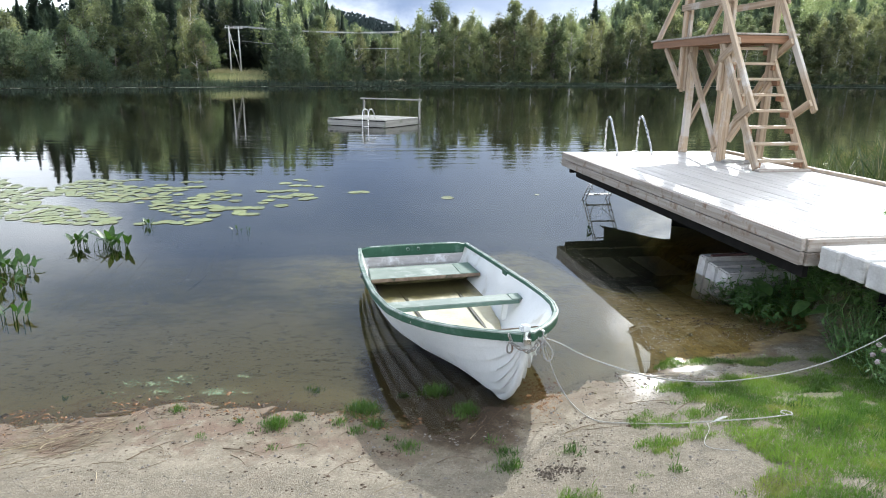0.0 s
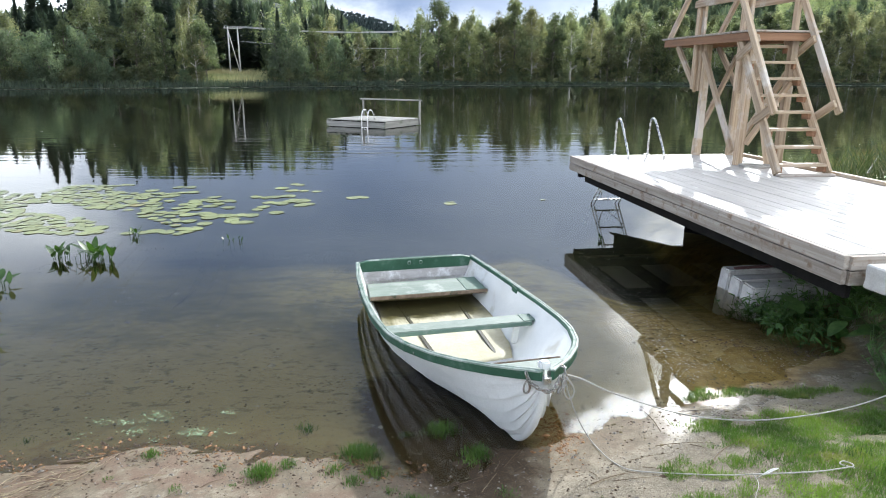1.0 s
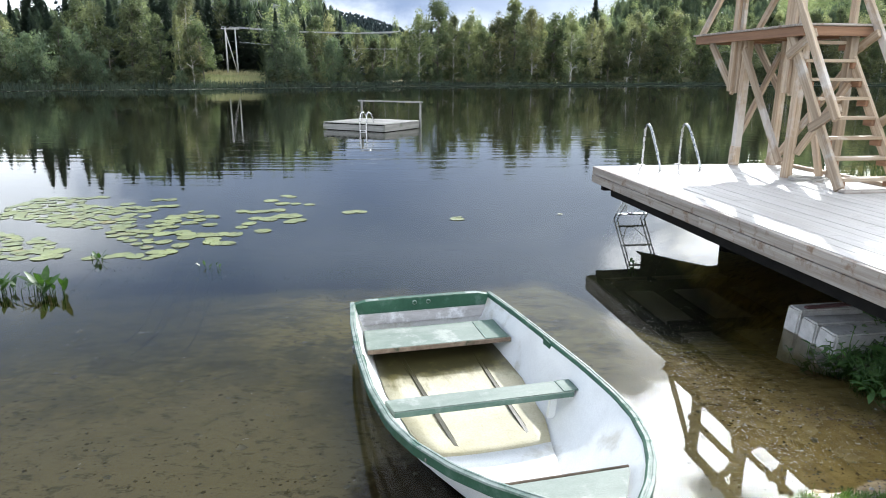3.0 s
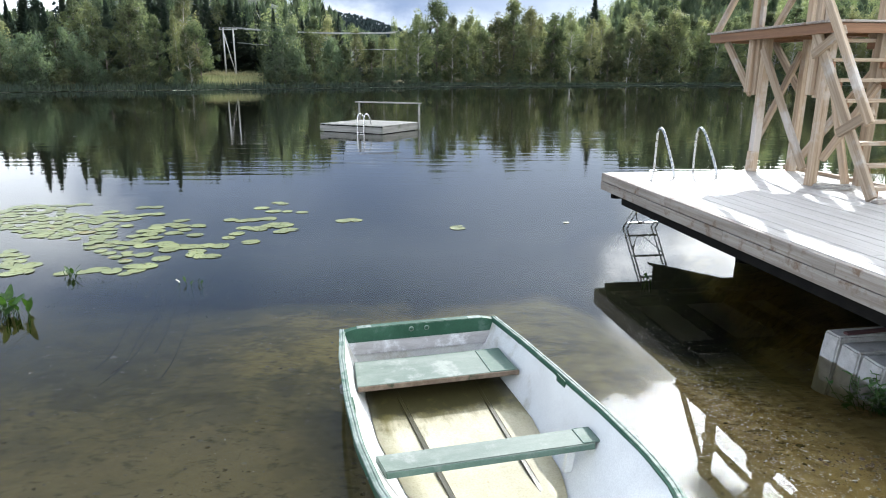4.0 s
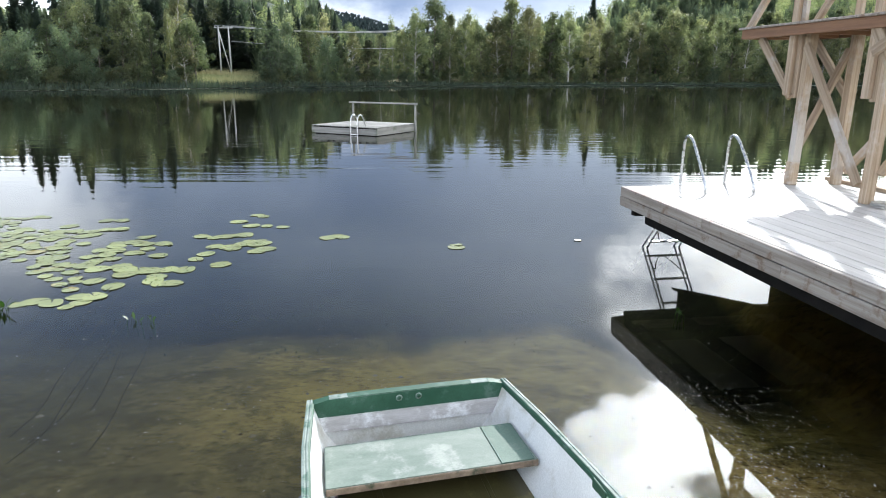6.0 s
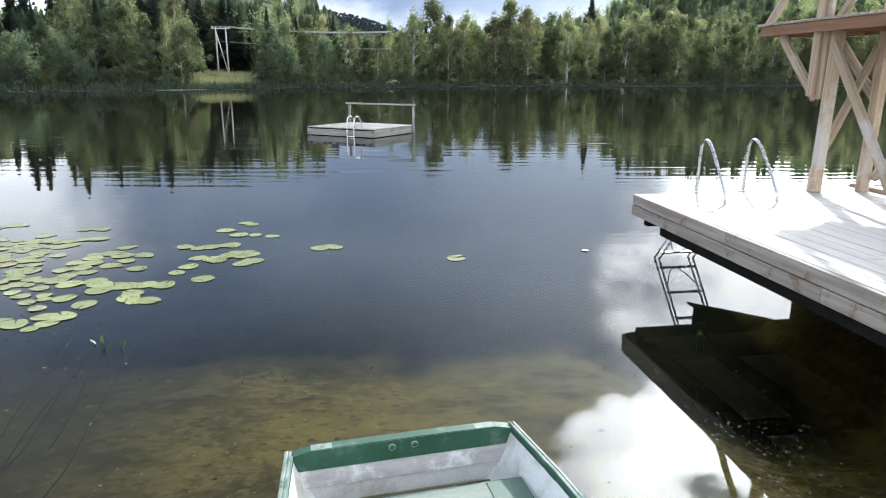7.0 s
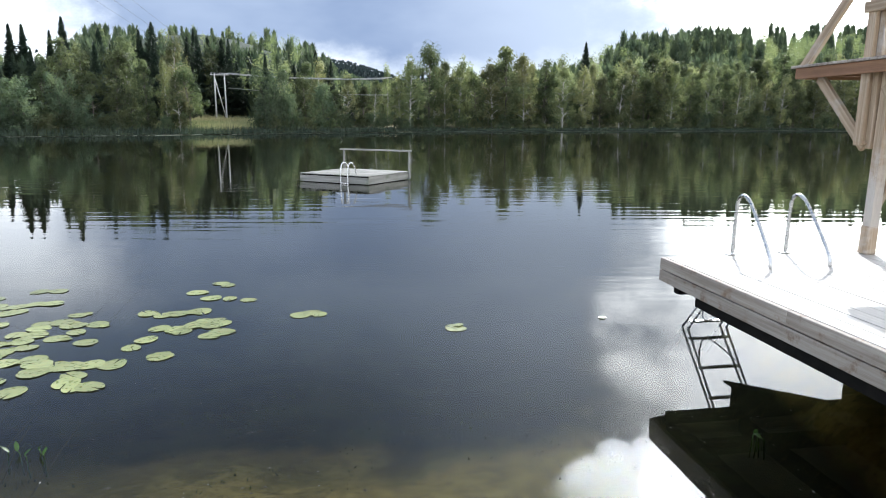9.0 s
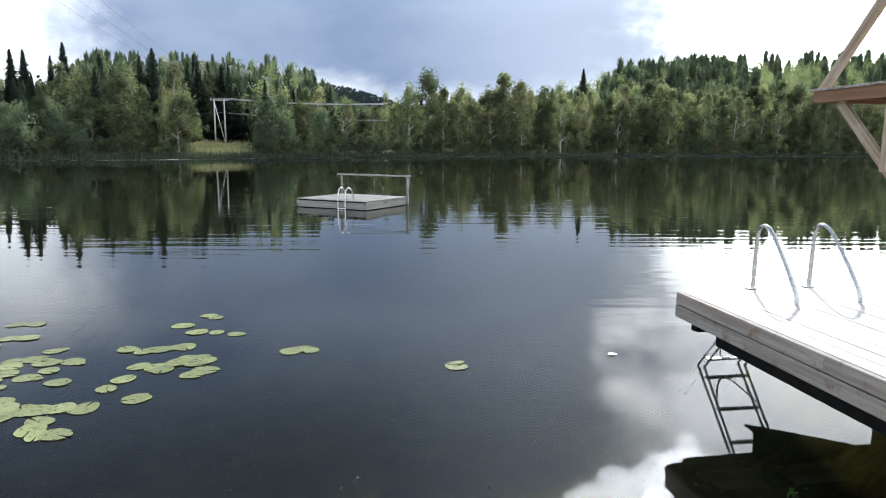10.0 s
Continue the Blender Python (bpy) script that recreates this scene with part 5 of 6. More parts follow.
def forest_stuff(name, count, seed, x_range, b_range, label, mix):
    """Woods on the slopes behind, too many to tell apart."""
    rng = np.random.RandomState(seed)
    sv, sf, bv, bf = [], [], [], []
    spr = [spruce_arrays(rng, 1.0, 0.31, 22, 14, 0.017) for _ in range(3)]
    brd = []
    for k in range(4):
        c = rng.normal(0, 1, (18, 3))
        c = c / np.linalg.norm(c, axis=1, keepdims=True) * rng.uniform(0.3, 1, (18, 1)) * (0.16, 0.16, 0.34) + (0, 0, 0.6)
        brd.append(leaf_cloud(rng, c, np.full((18, 3), 0.085), 15, 0.022))
    for _ in range(count):
        x = rng.uniform(*x_range)
        b = b_range[0] + (b_range[1] - b_range[0]) * rng.uniform() ** 1.3
        y = far_y(x) + b
        x2 = x * (1 + b / 320)
        if -0.37 < (x2 - 0.5) / (y - 5) < -0.262 and b < 36:
            continue
        z = float(ground_height(x2, y))
        line = float(np.interp((x2 - 0.5) / (y - 5), (-0.70, -0.55, -0.50, -0.20, -0.16, -0.12, -0.08, 0.20, 0.30, 0.40), (0.095, 0.100, 0.14, 0.130, 0.096, 0.070, 0.055, 0.09, 0.15, 0.30)))
        most = line * rng.uniform(0.80, 1.04) * (y - 5) + 2.2 - z
        if most < 4:
            continue
        if rng.uniform() < mix + (0.36 if x2 < 0 else 0.08) + 0.2 * math.sin(x * 0.09 + 1.0) + b / 1000:
            v, f = spr[rng.randint(3)]
            h = min(rng.uniform(11, 19), most)
            to = sv, sf
        else:
            v, f = brd[rng.randint(4)]
            h = min(rng.uniform(10, 16), most)
            to = bv, bf
        t = rng.uniform(0, 6.28)
        rot = np.array([[math.cos(t), -math.sin(t), 0], [math.sin(t), math.cos(t), 0], [0, 0, 1]])
        wide = rng.uniform(0.9, 1.3)
        to[1].append(f + sum(len(q) for q in to[0]))
        to[0].append((v * h * (wide, wide, 1)) @ rot.T + (x2, y, z - 0.3))
    for nm, vs, fs, mat in ((name + "_spruces", sv, sf, M_HILLSPRUCE), (name + "_broadleaves", bv, bf, M_HILLBIRCH)):
        me = mesh_of(nm, np.concatenate(vs).tolist(), np.concatenate(fs), mat)
        tagged(new(nm, me), label, "forest", kind="stuff")


forest_stuff("hillside", 2300, 5, (-110, 150), (22, 210), "mixed forest of spruce and birch covering the hillside", 0.16)


def far_hill_trees():
    """Spruce forest on the distant hill, only its texture to be seen."""
    rng = np.random.RandomState(9)
    base = spruce_arrays(rng, 1.0, 0.34, 5, 6, 0.05)
    n = 3400
    x, y = rng.uniform(-190, 20, n), rng.uniform(330, 660, n)
    z = ground_height(x, y)
    keep = z > 10
    x, y, z = x[keep], y[keep], z[keep]
    h = rng.uniform(9, 16, len(x))
    v = base[0][None] * h[:, None, None] + np.stack([x, y, z - 0.5], 1)[:, None]
    f = base[1][None] + (np.arange(len(x)) * len(base[0]))[:, None, None]
    me = mesh_of("distant_forest", v.reshape(-1, 3).tolist(), f.reshape(-1, 4), M_FARSPRUCE)
    tagged(new("distant_forest", me), "blue-green spruce forest on a distant hill", "forest", kind="stuff")


M_FARSPRUCE = material("distant_spruce", (0.030, 0.052, 0.055), (0.05, 0.075, 0.075), 0.05, 0.9, 0.0, 1.0)
far_hill_trees()


# ---- grasses and reeds ----
def blades(name, xy, heights, widths, mat, label, category, seed, lean=0.35, kind="stuff", base=None, bend=0.5, m=None):
    """Bent tapering blades at the places given."""
    rng = np.random.RandomState(seed)
    xy = np.asarray(xy, float)
    n = len(xy)
    z = ground_height(xy[:, 0], xy[:, 1]) - 0.01 if base is None else np.full(n, base)
    t = rng.uniform(0, 2 * np.pi, n)
    d = np.stack([np.cos(t), np.sin(t)], 1)
    w = np.stack([-np.sin(t), np.cos(t)], 1)
    turn = rng.uniform(0, np.pi, n)
    w = w * np.cos(turn)[:, None] + d * np.sin(turn)[:, None]
    l = rng.uniform(0, lean, n)
    rows = []
    for k, wd in ((0.0, 1.0), (0.55, 0.8), (1.0, 0.0)):
        off = d * (l * heights * (k * (1 - bend) + bend * k * k))[:, None]
        zz = z + heights * k * (1 - 0.25 * l * k)
        c = np.concatenate([xy + off, zz[:, None]], 1)
        half = np.concatenate([w * (widths * wd / 2)[:, None], np.zeros((n, 1))], 1)
        rows += [c - half, c + half] if wd else [c]
    v = np.stack(rows, 1).reshape(-1, 3)
    i = np.arange(n)[:, None] * 5
    quads = (i + np.array([0, 1, 3, 2])).tolist()
    tris = (i + np.array([2, 3, 4])).tolist()
    ob = new(name, mesh_of(name, v.tolist(), quads + tris, mat))
    return tagged(ob, label, category, kind=kind)


def lawn():
    rng = np.random.RandomState(14)
    count = 520000
    p = np.stack([rng.uniform(1.2, 4.6, count), rng.uniform(1.9, 4.9, count)], 1)
    d = np.interp(p[:, 0], SHORE_X, SHORE_Y) - p[:, 1]
    # patches of turf: centre, half widths, how full
    cover = np.full(count, -1.0)
    for cx, cy, rx, ry, full in ((2.30, 4.53, 0.15, 0.07, 0.50), (2.69, 4.55, 0.14, 0.08, 0.55), (3.12, 4.50, 0.26, 0.10, 0.40), (2.42, 4.02, 0.26, 0.12, 0.55), (2.72, 3.80, 0.46, 0.26, 0.95), (2.02, 3.46, 0.17, 0.16, 0.40), (1.90, 3.04, 0.14, 0.18, 0.45),
                                 (2.40, 3.12, 0.26, 0.26, 0.90), (2.80, 3.30, 0.50, 0.40, 1.1), (2.75, 2.72, 0.48, 0.42, 1.1), (2.42, 2.42, 0.36, 0.24, 0.9), (3.55, 3.90, 0.26, 0.42, 0.7), (3.6, 3.1, 0.7, 0.6, 1.1), (3.3, 2.4, 0.9, 0.5, 1.1), (1.45, 2.66, 0.17, 0.13, 0.40), (4.1, 4.3, 0.4, 0.4, 0.8)):
        e = np.sqrt(((p[:, 0] - cx) / rx) ** 2 + ((p[:, 1] - cy) / ry) ** 2)
        cover = np.maximum(cover, full * np.clip(1.35 - e, -1, 0.75))
    # bare sand shows through here
    for cx, cy, rx, ry in ((3.0, 3.63, 0.14, 0.06), (2.03, 2.80, 0.16, 0.22), (3.16, 4.24, 0.22, 0.06), (3.2, 3.45, 0.06, 0.05)):
        e = np.sqrt(((p[:, 0] - cx) / rx) ** 2 + ((p[:, 1] - cy) / ry) ** 2)
        cover = cover - 1.6 * np.clip(1.3 - e, 0, 1)
    keep = cover > -0.5
    p, d, cover = p[keep], d[keep], cover[keep]
    patch = np.array([noise.noise((x * 3.0, y * 3.0, 3.0)) + 0.8 * noise.noise((x * 8.5, y * 8.5, 7.0)) for x, y in p])
    keep = (cover + patch * 0.60 > rng.uniform(0.10, 0.42, len(p))) & (d > 0.03)
    p, patch = p[keep][:150000], patch[keep][:150000]
    n = len(p)
    hgt = rng.uniform(0.016, 0.046, n) * (1 + 0.35 * patch) * (1 + 0.9 * (rng.uniform(0, 1, n) > 0.965))
    blades("lawn_grass", p, hgt, rng.uniform(0.0022, 0.0046, n), M_GRASS, "short bright green grass growing in patches over the sand", "grass", 5, 1.1)


lawn()


def rough_grass():
    """Longer grass on the bank behind the beach."""
    rng = np.random.RandomState(15)
    n = 26000
    p = np.stack([rng.uniform(2.2, 9.0, n), rng.uniform(-5.0, 6.5, n)], 1)
    d = np.interp(p[:, 0], SHORE_X, SHORE_Y) - p[:, 1]
    side = p[:, 0] - 3.0 - 0.25 * np.abs(p[:, 1] - 2.0) + 0.6 * np.array([noise.noise((x * 0.8, y * 0.8, 6.0)) for x, y in p])
    p = p[(side > rng.uniform(0.0, 0.8, n)) & (d > 0.3)]
    n = len(p)
    blades("bank_grass", p, rng.uniform(0.05, 0.16, n), rng.uniform(0.006, 0.012, n), M_GRASS, "longer green grass on the bank behind the beach", "grass", 15, 1.0)


rough_grass()


def tuft(x, y, size, n, seed, label="small tuft of green grass at the water's edge"):
    rng = np.random.RandomState(seed)
    p = np.stack([x + rng.normal(0, size * 0.42, n), y + rng.normal(0, size * 0.36, n)], 1)
    high = size * 0.85 * np.exp(-(((p[:, 0] - x) / size) ** 2 + ((p[:, 1] - y) / size) ** 2) * 0.8)
    blades("grass_tuft", p, rng.uniform(0.45, 1.0, n) * high, rng.uniform(0.0026, 0.0050, n), M_TUFT, label, "grass tuft", seed, 0.9)


M_TUFT = material("tuft_grass", (0.026, 0.062, 0.012), (0.080, 0.135, 0.030), 6.0, 0.55, 0.0, 20.0, through=(0.7, 0.8, 0.35), world_space=True)
for i, (x, y, size, n) in enumerate(((0.11, 3.79, 0.14, 620), (0.21, 3.60, 0.09, 220), (-0.02, 3.62, 0.08, 110), (0.10, 3.51, 0.08, 130), (0.31, 3.42, 0.06, 70), (0.43, 3.32, 0.10, 160), (0.58, 4.08, 0.14, 420), (0.36, 4.06, 0.07, 120), (0.78, 3.78, 0.12, 330), (0.74, 3.70, 0.06, 60),
                                     (-0.42, 3.58, 0.11, 420), (-0.29, 3.67, 0.08, 160), (-1.10, 3.76, 0.08, 120), (-0.66, 3.61, 0.06, 60), (1.0, 3.24, 0.10, 170), (0.99, 3.05, 0.11, 240), (0.93, 3.40, 0.08, 60), (1.35, 3.16, 0.10, 120),
                                     (-1.24, 3.52, 0.05, 45), (-0.83, 3.42, 0.06, 50), (-0.37, 3.30, 0.06, 60), (-0.28, 4.10, 0.09, 110), (-1.95, 3.95, 0.07, 40), (-1.72, 4.02, 0.06, 30), (-0.54, 3.46, 0.04, 40), (-0.20, 3.33, 0.04, 40))):
    tuft(x, y, size, n, 100 + i)
for i, (x, y, size, n) in enumerate(((2.70, 3.06, 0.20, 120), (2.74, 3.40, 0.15, 70), (2.92, 2.86, 0.16, 80), (3.02, 3.28, 0.16, 70))):
    tuft(x, y, size, n, 200 + i, "longer yellow-green grass standing in the turf")


brng = random.Random(83)
for i in range(13):
    x = brng.uniform(3.6, 4.3)
    tuft(x, brng.uniform(5.7, 6.9) if x > 3.8 else brng.uniform(5.7, 6.3), brng.uniform(0.20, 0.36), 110, 140 + i, "lush grass hanging over the bank beside the jetty")


def reed_bed():
    rng = np.random.RandomState(31)
    n = 7500
    p = np.stack([rng.uniform(5.4, 13.5, n), rng.uniform(4.5, 16.0, n)], 1)
    d = p[:, 1] - np.interp(p[:, 0], SHORE_X, SHORE_Y)
    u = (p[:, 0] - 2.66) * 0.99 + (p[:, 1] - 10.8) * 0.142
    clump = np.array([noise.noise((x * 0.9, y * 0.9, 5.0)) for x, y in p])
    keep = (d > -2.5) & (d < 2.6) & (u > 2.98) & (clump > -0.22)
    p, clump = p[keep], clump[keep]
    n = len(p)
    blades("reed_bed", p, rng.uniform(0.45, 1.2, n) * (1 + 0.5 * clump), rng.uniform(0.014, 0.030, n), M_REED, "tall dark green reeds and sedge beside the jetty", "reeds", 6, 0.95)
    pick = rng.choice(n, 260, replace=False)
    blades("dry_sedge", p[pick], rng.uniform(0.7, 1.35, 260), rng.uniform(0.006, 0.011, 260), M_STRAW, "pale dry sedge stalks among the green reeds", "reeds", 16, 1.0)
    stalk = tube_mesh("dry_stalk", [(6.55, 8.30, 0.0), (6.58, 8.30, 0.8), (6.62, 8.29, 1.30), (6.72, 8.28, 1.75)], 0.009, M_STRAW, 6, rounds=2)
    tagged(piece("dry_stalk", stalk), "tall dry grey flower stalk among the reeds", "stalk")


reed_bed()


def water_weed():
    """Low weed on the bed of the deeper water."""
    rng = np.random.RandomState(34)
    n = 9000
    p = np.stack([rng.uniform(-5.5, 3.0, n), rng.uniform(8.2, 12.5, n)], 1)
    patch = np.array([noise.noise((x * 0.9, y * 1.2, 8.0)) + 0.5 * noise.noise((x * 3.0, y * 3.0, 2.0)) for x, y in p])
    p = p[patch - np.clip(9.6 - p[:, 1], 0, 1.4) * 0.7 > rng.uniform(-0.2, 0.5, n)]
    n = len(p)
    deep = -ground_height(p[:, 0], p[:, 1])
    blades("water_weed", p, np.clip(deep * rng.uniform(0.02, 0.07, n), 0.01, 0.05), rng.uniform(0.010, 0.022, n), M_WATERWEED, "dark green weed growing on the lake bed", "water weed", 34, 2.4)


M_WATERWEED = material("water_weed_green", (0.018, 0.030, 0.012), (0.085, 0.100, 0.045), 1.6, 0.7, 0.0, 9.0, world_space=True)
water_weed()


def far_reeds():
    rng = np.random.RandomState(32)
    n = 26000
    x = rng.uniform(-115, 150, n)
    y = np.interp(x, FAR_X, FAR_Y) + rng.uniform(-2.2, 3.5, n)
    hgt = rng.uniform(0.5, 1.3, n) * np.interp(x, (-115, -20, 20, 150), (1.1, 1.0, 0.6, 0.55))
    blades("far_reeds", np.stack([x, y], 1), hgt, rng.uniform(0.05, 0.14, n), M_FARREED, "belt of green reeds along the far shore", "reeds", 7, 0.25)
    n = 9000
    x = rng.uniform(-44, -26, n)
    y = np.interp(x, FAR_X, FAR_Y) + rng.uniform(4, 36, n)
    blades("meadow_grass", np.stack([x, y], 1), rng.uniform(0.5, 1.2, n), rng.uniform(0.05, 0.12, n), M_MEADOW, "tall yellowing meadow grass below the power pole", "grass", 8, 0.4)


M_FARREED = material("far_reed_green", (0.022, 0.038, 0.027), (0.046, 0.062, 0.040), 0.3, 0.6, 0.0, 2.0, through=(0.4, 0.45, 0.3), world_space=True)
M_MEADOW = material("meadow_grass_gold", (0.16, 0.185, 0.095), (0.34, 0.31, 0.19), 0.12, 0.7, 0.0, 2.0, through=(0.6, 0.6, 0.4), world_space=True)
far_reeds()


def far_float_line():
    """Thin belt of floating leaves off the far reeds, its brightness put into the colour."""
    rng = np.random.RandomState(33)
    n = 15000
    x = rng.uniform(-75, 125, n)
    y = np.interp(x, FAR_X, FAR_Y) - 3.2 - rng.uniform(0, 7.0, n) * (0.65 + 0.35 * np.sin(x * 0.21) * np.sin(x * 0.083 + 1))
    r = rng.uniform(0.22, 0.46, n)
    a = np.linspace(0, 2 * np.pi, 7)[:-1]
    v = np.stack([x[:, None] + np.cos(a) * r[:, None], y[:, None] + np.sin(a) * r[:, None], np.full((n, 6), 0.02)], 2).reshape(-1, 3)
    f = np.arange(6 * n).reshape(-1, 6)
    tagged(new("far_floating_leaves", mesh_of("far_floating_leaves", v.tolist(), f, M_FARPAD)), "strip of floating leaves along the far reeds, brightened in colour against the shade", "lily pads", kind="stuff")


far_float_line()


# ---- water lilies ----
def pad_mesh(seed):
    rng = random.Random(seed)
    rings, sides, notch = 3, 22, 0.22
    verts, faces = [(0, 0, 0.004)], []
    for k in range(1, rings + 1):
        for i in range(sides):
            a = notch / 2 + (2 * math.pi - notch) * i / (sides - 1)
            rad = k / rings * (1 + 0.05 * math.sin(3 * a + seed) + rng.uniform(-0.02, 0.02) * (k == rings))
            lift = 0.003 + (0.004 * rng.random() if k == rings else 0.0) + 0.002 * math.sin(2 * a + seed) * (k / rings) ** 2
            verts.append((rad * math.cos(a), rad * 0.86 * math.sin(a), max(lift, 0.003)))
    for i in range(sides - 1):
        faces.append((0, 1 + i, 2 + i))
        for k in range(rings - 1):
            o = 1 + k * sides
            faces.append((o + i, o + sides + i, o + sides + i + 1, o + i + 1))
    return mesh_of("lily_pad", verts, faces, M_PAD, True)


PADS = [pad_mesh(k) for k in range(5)]


def lily_pad(x, y, r, rng, tilt=0.0, label="round yellow-green water lily pad floating on the lake"):
    ob = piece("lily_pad", PADS[rng.randrange(5)], None, pose(x, y, 0.001 + rng.uniform(0, 0.002) + tilt * 0.001, rng.uniform(-1, 1) * tilt, rng.uniform(-1, 1) * tilt, rng.uniform(0, 360)) @ Matrix.Diagonal((r, r, 1, 1)))
    tagged(ob, label, "lily pad", "water lily pads")


def lilies():
    rng = random.Random(17)
    placed, rest = [], []

    def put(x, y, r, gap=0.80):
        if all((x - a) ** 2 + (y - b) ** 2 > (gap * (r + c)) ** 2 for a, b, c in placed):
            placed.append((x, y, r))
            if len(placed) < 285:
                lily_pad(x, y, r, rng, 0.5)
            else:
                rest.append((x, y, r, rng.uniform(0, 6.28), rng.uniform(0.001, 0.003)))

    # the ragged edge of the drift, then the loose rafts of pads off it
    edge = ((-4.55, 13.02), (-4.33, 13.05), (-4.90, 12.64), (-4.65, 12.33), (-4.41, 12.33), (-4.25, 12.44), (-4.08, 12.47), (-4.37, 12.04), (-4.28, 12.14), (-3.52, 11.99), (-4.16, 11.62), (-3.71, 11.65), (-3.55, 11.72), (-3.39, 11.62),
            (-3.67, 11.49), (-3.13, 11.65), (-3.79, 11.29), (-3.59, 11.29), (-3.22, 11.38), (-3.31, 11.18), (-3.60, 11.09), (-3.79, 10.98), (-2.96, 11.06), (-3.45, 10.91), (-3.60, 10.78), (-3.62, 10.61), (-3.41, 10.48),
            (-3.20, 10.59), (-3.08, 10.46), (-3.00, 10.26), (-2.89, 10.41), (-2.78, 10.41), (-2.61, 10.46), (-2.41, 10.46), (-2.62, 10.19), (-2.60, 10.04), (-2.49, 9.94), (-2.36, 9.96), (-3.22, 10.02), (-2.93, 9.84), (-2.96, 9.52))
    loose = ((-2.77, 12.05), (-2.58, 11.97), (-2.44, 12.05), (-2.28, 12.12), (-2.20, 12.14), (-2.41, 11.50), (-2.22, 11.47), (-2.15, 11.41), (-2.03, 11.76), (-2.08, 11.63), (-1.90, 11.59), (-1.83, 11.68), (-1.81, 11.26), (-1.73, 11.39),
             (-2.40, 11.14), (-2.44, 10.90), (-2.07, 10.66), (-2.27, 12.71), (-2.04, 12.69), (-1.79, 12.63), (-2.38, 13.46), (-2.26, 13.36), (-2.53, 12.98), (-1.02, 12.00), (-0.92, 12.09), (-0.82, 12.02))
    for x, y in edge + loose:
        put(x, y, rng.uniform(0.095, 0.14), 0.2)
    for x, y in edge[3:30:2] + loose[::4]:
        put(x + rng.uniform(-0.16, 0.16), y + rng.uniform(-0.10, 0.10), rng.uniform(0.05, 0.09), 0.3)
    for _ in range(2600):
        x, y = rng.uniform(-9.5, -3.0), rng.uniform(9.2, 13.3)
        if noise.noise((x * 0.6, y * 0.9, 2.0)) > -0.24 + 0.25 * max(0, y - 12.4) and x < -3.1 - (y - 9.5) * 0.605 and y > 9.2 + max(0, -x - 5) * 0.25:
            put(x, y, rng.uniform(0.07, 0.13), 0.62)
    parts = []
    for x, y, r, a, z in rest:
        me = PADS[rng.randrange(5)]
        v = np.array([p.co for p in me.vertices]) * (r, r, 1)
        turned = np.stack([v[:, 0] * math.cos(a) - v[:, 1] * math.sin(a) + x, v[:, 0] * math.sin(a) + v[:, 1] * math.cos(a) + y, v[:, 2] + z], 1)
        parts.append((turned, [tuple(p.vertices) for p in me.polygons]))
    v, f = merge(parts)
    tagged(new("lily_pads", mesh_of("lily_pads", v, f, M_PAD, True)), "dense drift of yellow-green lily pads on the lake", "lily pads", kind="stuff")
    lily_pad(0.71, 11.50, 0.12, rng, 1.5, "single curled lily pad drifting alone")
    lily_pad(0.74, 11.60, 0.07, rng, 6.0, "single curled lily pad drifting alone")
    lily_pad(2.37, 11.88, 0.05, rng, 0.5, "single curled lily pad drifting alone")


lilies()


# ---- leafy water and bank plants ----
def leaf_mesh(name, mat, long=1.0, wide=0.42, curl=0.25):
    rows = 6
    verts, faces = [], []
    for k in range(rows + 1):
        t = k / rows
        w = wide * math.sin(math.pi * min(1, 0.06 + t * 0.94)) ** 0.75 * (1 - 0.25 * t) / 2
        z = -curl * t * t
        for s, dz in ((-1, 0.10 * w), (0, 0), (1, 0.10 * w)):
            verts.append((long * t, s * w, z + dz * 2))
    for k in range(rows):
        for s in (0, 1):
            a = k * 3 + s
            faces.append((a, a + 3, a + 4, a + 1))
    return mesh_of(name, verts, faces, mat, True)


M_ARUM = material("glossy_marsh_leaf", (0.020, 0.046, 0.012), (0.046, 0.086, 0.022), 6.0, 0.45, 0.1, 40, through=(0.5, 0.6, 0.2), vary=0.3, spec=0.3)
LEAF_ARUM = leaf_mesh("leaf", M_ARUM, 1.0, 0.46, 0.18)
LEAF_WEED = leaf_mesh("leaf", M_WEEDLEAF, 1.0, 0.45, 0.3)
LEAF_BIG = leaf_mesh("leaf", M_WEEDLEAF, 1.0, 0.72, 0.35)


def marsh_plant(x, y, n, size, seed, spread):
    rng = random.Random(seed)
    r = root("marsh_plant", pose(x, y, 0), "clump of glossy green marsh plants rising from the water", "water plant", "marsh plants in the shallows")
    for _ in range(n):
        bx, by = rng.gauss(0, spread), rng.gauss(0, spread * 0.5)
        t, up = rng.gauss(90, 60) + 180 * rng.randrange(2), rng.uniform(22, 72)
        h = size * rng.uniform(0.10, 0.50)
        tip = Vector((bx + rng.uniform(-0.03, 0.03), by, h))
        piece("stem", tube_mesh("stem", [(bx, by, -0.15), ((bx + tip.x) / 2, by, h * 0.5), tip], 0.004, M_ARUM, 5), r)
        piece("leaf", LEAF_ARUM, r, Matrix.Translation(tip) @ pose(0, 0, 0, 0, 0, t) @ pose(0, 0, 0, 0, -up, 0) @ Matrix.Scale(size * rng.uniform(0.6, 1.0), 4))


